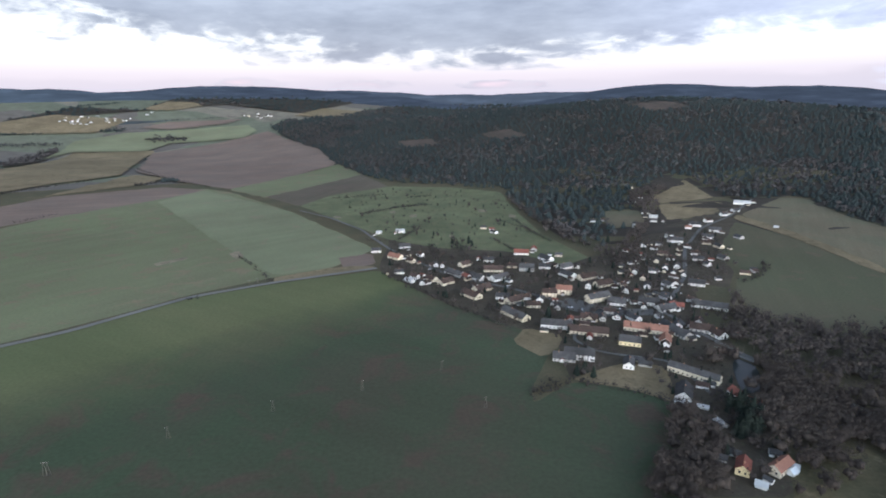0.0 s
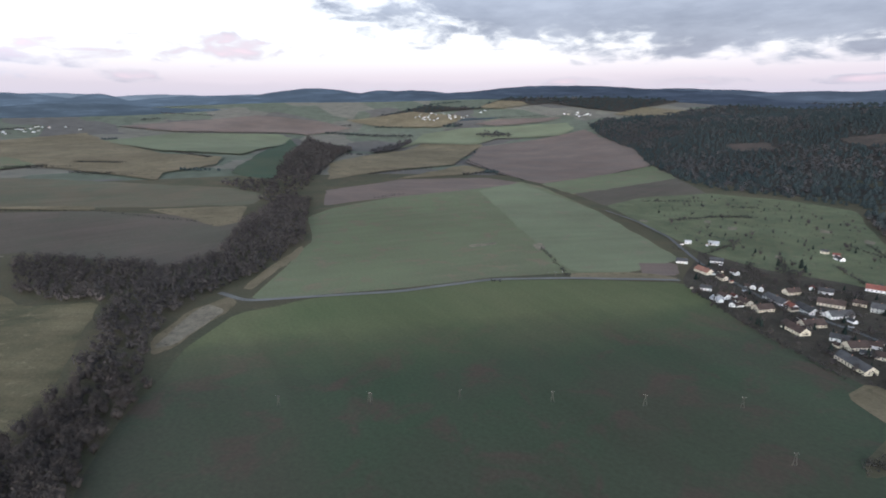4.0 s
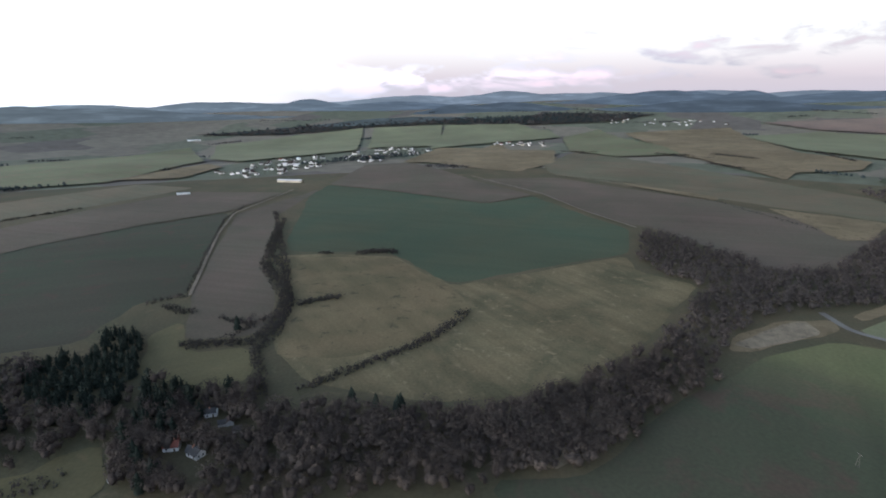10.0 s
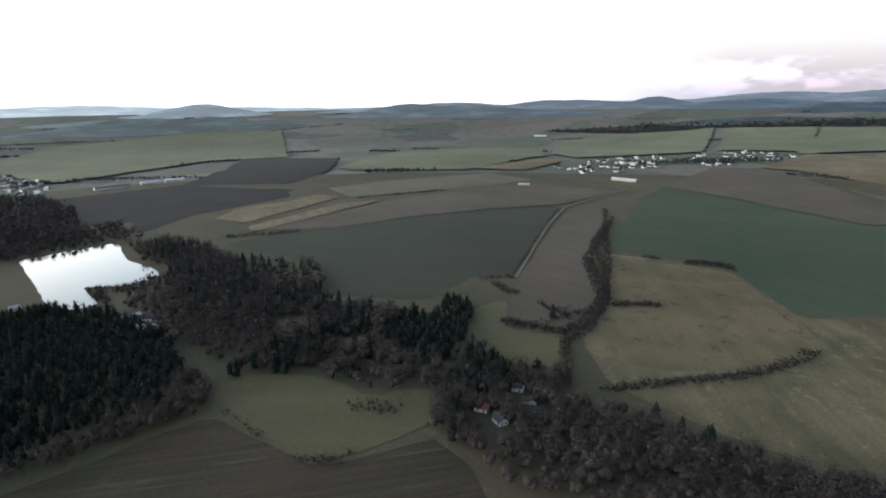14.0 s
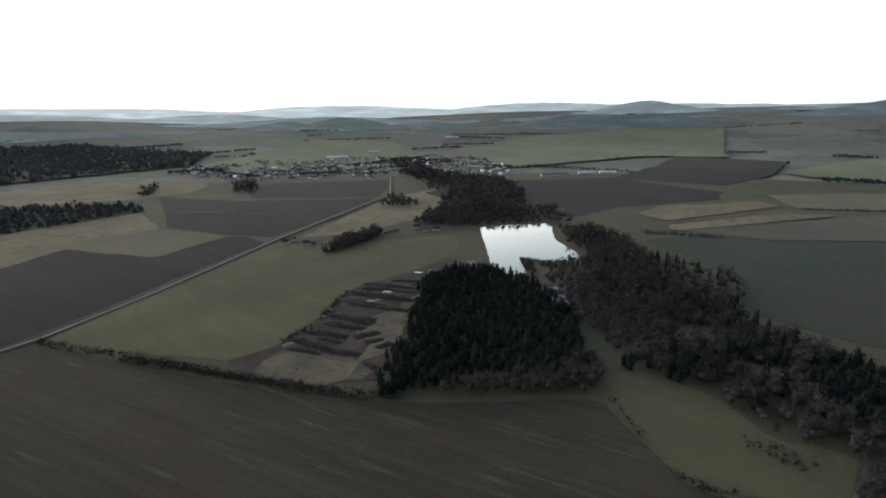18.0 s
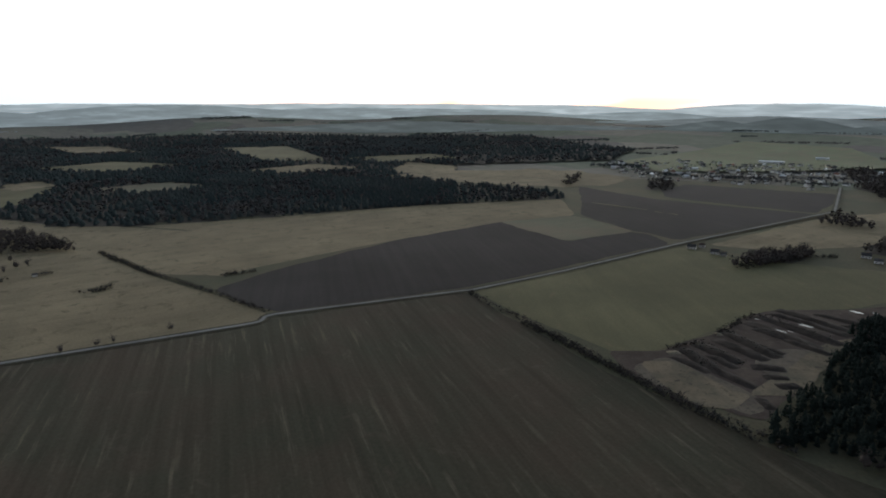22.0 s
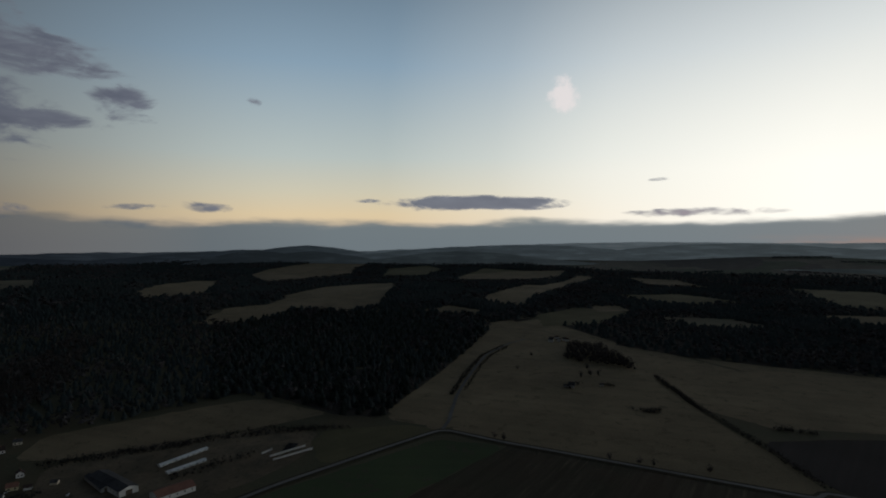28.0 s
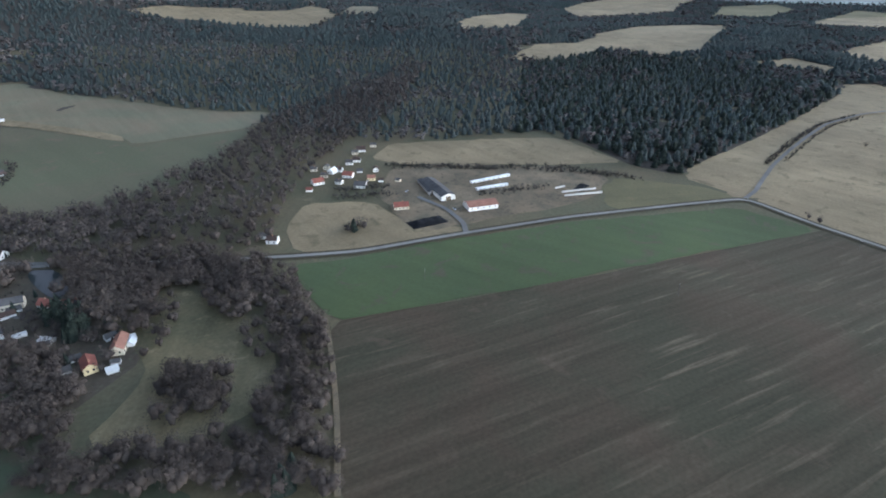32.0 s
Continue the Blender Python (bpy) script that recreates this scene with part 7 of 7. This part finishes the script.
house(756, -312, 63, 8.3, 6.8, 3.3, "grey", "white", "lonely farm houses")
house(751, -301, 72, 5.5, 4.5, 2.3, "grey", "grey", "lonely farm houses", name="shed")
house(748, -354, 63, 5.5, 4.5, 2.3, "grey", "white", "lonely farm houses", name="shed")
house(1121, -417, 66, 9.2, 7.4, 3.3, "grey", "white", "lonely farm houses")
house(1129, -433, 61, 8.3, 6.8, 3.3, "brown", "white", "lonely farm houses")
house(1109, -442, 66, 8.3, 6.8, 3.3, "grey", "white", "lonely farm houses")
house(1524, -81, 70, 11.0, 8.8, 3.3, "grey", "white", "lonely farm houses")
house(1546, -116, 70, 9.2, 7.4, 3.3, "brown", "white", "lonely farm houses")
house(1531, -156, 70, 8.3, 6.8, 3.3, "grey", "white", "lonely farm houses")

house(285, 662, 90, 5.5, 4.5, 2.3, "brown", "cream", "houses up the hamlet", name="shed")
house(246, 758, 11, 6.4, 5.3, 2.3, "red", "white", "houses up the hamlet", name="shed")
house(205, 620, 155, 6.4, 5.3, 2.3, "brown", "white", "houses up the hamlet", name="shed")
house(213, 571, 20, 6.4, 5.3, 2.3, "grey", "cream", "houses up the hamlet", name="shed")
house(191, 550, 0, 6.4, 5.3, 2.3, "brown", "white", "houses up the hamlet", name="shed")
house(229, 543, 20, 6.4, 5.3, 2.3, "brown", "white", "houses up the hamlet", name="shed")
house(209, 656, 0, 6.4, 5.3, 2.3, "grey", "cream", "houses up the hamlet", name="shed")
house(197, 606, 0, 7.4, 6.0, 3.3, "brown", "cream", "houses up the hamlet")
house(323, 763, 20, 6.4, 5.3, 2.3, "brown", "cream", "houses up the hamlet", name="shed")
house(312, 739, 20, 5.5, 4.5, 2.3, "brown", "cream", "houses up the hamlet", name="shed")
house(203, 511, 20, 6.4, 5.3, 2.3, "grey", "white", "houses up the hamlet", name="shed")
house(234, 574, 155, 6.4, 5.3, 2.3, "grey", "grey", "houses up the hamlet", name="shed")
house(260, 740, 0, 5.5, 4.5, 2.3, "red", "white", "houses up the hamlet", name="shed")
house(256, 662, 20, 5.5, 4.5, 2.3, "brown", "white", "houses up the hamlet", name="shed")
house(257, 717, 155, 5.5, 4.5, 2.3, "grey", "grey", "houses up the hamlet", name="shed")
house(233, 637, 70, 5.5, 4.5, 2.3, "brown", "cream", "houses up the hamlet", name="shed")



# outbuildings behind the village houses
YARD = random.Random(12)
for _home in [o for o in scene.objects if o.parent is None and o.get("group") == "village houses" and o.name.startswith("house")]:
    _x, _y = _home.location[:2]
    if _y < 225 or YARD.random() < 0.25:
        continue
    _turn = YARD.uniform(0, 6.28)
    _x, _y = _x + YARD.uniform(11, 17) * math.cos(_turn), _y + YARD.uniform(11, 17) * math.sin(_turn)
    _long = YARD.uniform(4, 9)
    house(round(_x), round(_y), math.degrees(_home.rotation_euler.z) + YARD.choice((0, 90)), _long, _long * 0.6, YARD.uniform(1.9, 2.5), YARD.choice(("grey", "brown", "brown", "red", "grey")), YARD.choice(("white", "white", "grey", "cream")), name="shed")

# cottages in the valley wood
house(-299, -170, 100, 9, 7, 3.0, "red", "white", "cottages in the wood")
house(-292, -152, 60, 9, 7, 3.0, "grey", "white", "cottages in the wood")
house(-337, -161, 105, 7, 5, 2.6, "white", "white", "cottages in the wood", name="shed")
house(-327, -145, 20, 7, 5, 2.6, "brown", "grey", "cottages in the wood", name="shed")

# barns and long sheds
long_shed(505, 197, -135, 54, 15, 5, "grey", "white", "long grey roofed barn with a white gable", "farm buildings")
long_shed(481, 143, -50, 30, 16, 4.5, "orange", "white", "low white farm hall with a faded red roof", "farm buildings")
long_shed(561, 157, -39, 50, 4, 2.0, "white", "white", "long low shed with a bright white roof", "farm buildings")
long_shed(537, 148, -44, 37, 4, 2.0, "white", "white", "long low shed with a bright white roof", "farm buildings")
long_shed(510, 211, -140, 39, 8, 3.5, "grey", "grey", "grey lean barn beside the large barn", "farm buildings")
long_shed(-1463, -418, 79, 68, 14, 5, "white", "cream", "long pale farm hall at the hill village")
long_shed(-1274, -614, 113, 28, 10, 4, "white", "white", "white roofed shed on the far slope")
long_shed(-3040, -1373, 115, 69, 14, 6, "white", "white", "far white hall beyond the fields")
long_shed(-124, -2242, 179, 77, 16, 7, "white", "white", "long white factory hall beyond the town")
long_shed(-294, -2442, 179, 41, 14, 6, "white", "white", "white hall beyond the town")
long_shed(-681, -1449, 177, 82, 12, 5, "grey", "white", "long white farm building by the dark field")
long_shed(-779, -1448, 169, 49, 12, 5, "white", "white", "white roofed farm hall")
long_shed(-838, -1436, 168, 50, 12, 5, "white", "white", "white roofed farm hall")
long_shed(-550, -1776, 149, 55, 14, 5, "orange", "white", "long hall with a red roof in the town")
long_shed(99, -1921, 177, 20, 14, 6, "white", "white", "bright hall in the town")
long_shed(-798, -3032, 178, 76, 14, 6, "white", "white", "far white hall on the slope")

# far villages
hamlet(31, 52, [(-1597, -714), (-1735, -694), (-1849, -697), (-1956, -628), (-2173, -493), (-1822, -393), (-1624, -468), (-1553, -567)], "houses of the hill village")
hamlet(32, 40, [(-1909, -393), (-2182, -387), (-2288, -362), (-2377, -222), (-2312, -44), (-1941, -161), (-1878, -259)], "houses of the hill village")
hamlet(33, 16, [(-2516, 165), (-2753, 242), (-2557, 360), (-2576, 473), (-2304, 442), (-2334, 348), (-2423, 271)], "houses of the hill village")
hamlet(34, 150, [(351, -1827), (378, -2033), (233, -2194), (-30, -2144), (-332, -2287), (-264, -1691), (-180, -1562), (44, -1630), (91, -1584), (227, -1650)], "houses of the far town")
hamlet(35, 95, [(-247, -1692), (-383, -2057), (-522, -2206), (-668, -2094), (-635, -1707), (-589, -1496), (-486, -1514), (-416, -1748)], "houses of the far town")
hamlet(36, 26, [(-2223, 3035), (-2153, 3211), (-1866, 3329), (-1771, 3474), (-1777, 3219), (-1966, 3056)], "far houses in the north")
hamlet(37, 26, [(-3397, 878), (-3496, 1052), (-3306, 1476), (-3097, 1525), (-3128, 1189)], "far houses in the west")
hamlet(38, 10, [(-1294, 3484), (-1188, 3585), (-1033, 3536), (-1144, 3443)], "far houses in the north")

# power line and small things
utility_pole(-284, 237, 20)
utility_pole(-232, 273, 20)
utility_pole(-179, 309, 20)
utility_pole(-122, 341, 20)
utility_pole(-65, 369, 20)
utility_pole(-7, 400, 20)
utility_pole(24, 345, 20)
utility_pole(-230, 273, 35)
utility_pole(-232, 610, 35)
utility_pole(-224, 616, 35)
utility_pole(-217, 621, 35)
utility_pole(375, -36, 20)
utility_pole(507, -175, 20)
utility_pole(331, 139, 20)
parked_car(174, 322, 60)
parked_car(173, 533, 0)
parked_car(163, 527, 30)
parked_car(123, 538, 10)
parked_car(134, 533, 80)
parked_car(-26, 675, 30)
parked_car(67, 608, 10)
parked_car(303, 689, 80)
parked_car(252, 580, 80)
parked_car(166, 281, 20)
parked_car(492, 226, 10)
parked_car(465, 164, 50)
parked_car(505, 278, 5)
parked_car(-267, -190, 40)
pond([(-279, -881), (-406, -872), (-362, -760), (-361, -691), (-349, -655), (-312, -648), (-290, -661), (-274, -686), (-266, -657), (-256, -610), (-230, -616), (-225, -657), (-246, -742)], "still pond that mirrors the bright evening sky")
pond([(228, 416), (243, 422), (238, 392), (226, 366), (211, 362), (216, 387)], "small dark pond under trees at the village edge")
for _a, _b, _t in [
    ((-58, -625), (-117, -589), 3.0), ((-41, -597), (-104, -550), 3.6), ((-30, -574), (-86, -532), 3.4), ((-11, -541), (-53, -497), 3.2), ((-5, -517), (-44, -487), 3.0),
    ((9, -500), (-25, -473), 3.4), ((-32, -471), (-57, -477), 2.6), ((22, -484), (-14, -447), 3.0), ((6, -463), (-35, -433), 2.6), ((26, -464), (-4, -445), 2.2), ((-48, -443), (-64, -452), 2.4),
    ((-36, -419), (-44, -405), 2.0), ((-50, -610), (-80, -595), 2.4), ((-70, -604), (-112, -575), 2.6), ((-60, -545), (-92, -522), 2.4), ((-34, -520), (-58, -508), 2.2), ((-20, -528), (-42, -509), 2.0),
    ((-36, -560), (-62, -545), 2.6), ((-22, -505), (-40, -498), 1.8), ((-2, -480), (-22, -462), 2.2), ((-90, -628), (-130, -612), 2.4), ((-40, -456), (-58, -462), 2.0), ((2, -497), (-14, -488), 2.4), ((-110, -606), (-128, -590), 2.0),
]:
    earth_bank((_a[0] + _b[0]) / 2, (_a[1] + _b[1]) / 2, math.degrees(math.atan2(_b[1] - _a[1], _b[0] - _a[0])), math.dist(_a, _b), _t, "dark_earth", "low brown earth bank in the scrub land")
earth_bank(428, 177, -41, 35, 4.0, "black_sheet", "silage clamp under a black plastic sheet", "silage_clamp")
silo_wall(563, 81, -39, 13)
silo_wall(561, 61, -53, 39)
silo_wall(552, 55, -55, 42)
earth_bank(573, 60, 170, 22, 2.4, "black_sheet", "dark heap under a black sheet by the farm", "silage_clamp")
greenery([(-87, 783), (-13, 750), (80, 734), (146, 679), (202, 731), (281, 808), (353, 842), (421, 878), (383, 742), (317, 619), (276, 599), (245, 513), (246, 459), (207, 369), (204, 300), (188, 273), (154, 269), (170, 332), (161, 352), (148, 416), (98, 416), (94, 461), (58, 495), (-13, 569), (-75, 658)], 6000, 404)
greenery([(-245, 1218), (-145, 1347), (5, 1305), (107, 1243), (120, 1027), (139, 867), (88, 813), (-14, 815), (-97, 873), (-156, 962)], 420, 405, False)

for _x, _y, _r in ((-55, -563, 9.0), (-80, -588, 7.5), (-103, -596, 7.5), (-114, -565, 6.0), (-128, -651, 7.0), (-144, -654, 4.0), (-88, -597, 3.5), (-39, -586, 3.0), (-66, -566, 3.0), (-76, -476, 3.0)):
    pond([(_x + _r, _y - 1), (_x + _r * 0.2, _y - _r * 0.45), (_x - _r, _y + 1), (_x - _r * 0.3, _y + _r * 0.5)], "shallow puddle among the earth banks", "puddle")
for _x, _y, _l in ((25, -471, 11), (-7, -530, 6), (-14, -549, 5), (8, -499, 6)):
    earth_bank(_x, _y, 35, _l, 1.6, "sand", "heap of pale sand at the edge of the scrub land")

# garden trees
lone_tree(-485, -198, 15, "conifer")
lone_tree(-497, -189, 13)
lone_tree(385, 228, 14, "conifer")
lone_tree(20, 815, 9)
lone_tree(27, 765, 10)
lone_tree(3, 781, 8)
lone_tree(42, 623, 8)
lone_tree(68, 592, 7)
lone_tree(102, 515, 7)
lone_tree(91, 515, 11)
lone_tree(230, 776, 6)
lone_tree(221, 717, 8)
lone_tree(199, 691, 10)
lone_tree(196, 621, 9)
lone_tree(142, 522, 10)
lone_tree(189, 546, 6)
lone_tree(201, 514, 8)
lone_tree(268, 580, 10)
lone_tree(304, 579, 10)
lone_tree(299, 544, 11)
lone_tree(250, 513, 6)
lone_tree(260, 499, 11)
lone_tree(207, 448, 9)
lone_tree(202, 415, 7)
lone_tree(161, 415, 11)
lone_tree(105, 411, 9)
lone_tree(110, 401, 11)
lone_tree(103, 392, 9)
lone_tree(118, 406, 7)
lone_tree(91, 406, 7)
lone_tree(157, 378, 7)
lone_tree(160, 369, 6)
lone_tree(187, 361, 6)
lone_tree(180, 339, 7)
lone_tree(185, 325, 10)
lone_tree(186, 312, 10)
lone_tree(196, 318, 6)
lone_tree(183, 300, 11)
lone_tree(190, 300, 9)
lone_tree(169, 300, 11)
lone_tree(167, 289, 6)
lone_tree(210, 306, 8)
lone_tree(210, 294, 7)
lone_tree(176, 273, 11)
lone_tree(167, 269, 7)
lone_tree(153, 273, 11)
lone_tree(-72, 636, 9)
lone_tree(-50, 604, 6)
lone_tree(2, 694, 8)
lone_tree(33, 721, 7)
lone_tree(77, 706, 9)
lone_tree(119, 546, 8)
lone_tree(135, 563, 8)
lone_tree(101, 622, 6)
lone_tree(283, 744, 7)
lone_tree(248, 665, 11)
lone_tree(264, 745, 6)
lone_tree(321, 688, 9)
lone_tree(324, 664, 6)
lone_tree(364, 688, 9)
lone_tree(399, 687, 9)
lone_tree(-42, 782, 7)
lone_tree(-67, 1062, 6)
lone_tree(-85, 1008, 7)
lone_tree(-37, 982, 9)
lone_tree(39, 1115, 11)
lone_tree(56, 1003, 6)
lone_tree(83, 954, 10)
lone_tree(126, 908, 6)
lone_tree(4, 934, 6)
lone_tree(-163, 1011, 10)
lone_tree(-149, 1065, 7)
lone_tree(-108, 1092, 7)
lone_tree(104, 396, 12, "conifer")
lone_tree(109, 389, 10, "conifer")
lone_tree(97, 392, 10, "conifer")
lone_tree(32, 791, 11, "conifer")
lone_tree(28, 808, 14, "conifer")
lone_tree(3, 808, 10, "conifer")
lone_tree(95, 508, 14, "conifer")
lone_tree(191, 322, 10, "conifer")
lone_tree(191, 312, 14, "conifer")
lone_tree(203, 328, 13, "conifer")
lone_tree(181, 309, 14, "conifer")
lone_tree(179, 312, 11, "conifer")
lone_tree(225, 731, 13, "conifer")
lone_tree(206, 678, 10, "conifer")
lone_tree(235, 810, 13, "conifer")
lone_tree(386, 230, 10)
lone_tree(383, 231, 9)
lone_tree(389, 228, 13)
lone_tree(395, 223, 10)
lone_tree(138, 127, 14, "conifer")
lone_tree(145, 126, 14, "conifer")
lone_tree(132, 126, 14, "conifer")
lone_tree(136, 123, 14, "conifer")
lone_tree(-342, -50, 15, "conifer")
lone_tree(-343, -33, 15, "conifer")
lone_tree(-340, -35, 15, "conifer")
lone_tree(-351, -68, 15, "conifer")
lone_tree(969, -322, 8)
lone_tree(867, -265, 8)
lone_tree(799, -344, 11)
lone_tree(810, -364, 11)
lone_tree(850, -376, 11)
lone_tree(805, -376, 11)
lone_tree(565, -148, 8)
lone_tree(558, -156, 8)
lone_tree(490, -240, 8)
lone_tree(475, -262, 8)
lone_tree(469, -273, 8)
lone_tree(448, -314, 8)
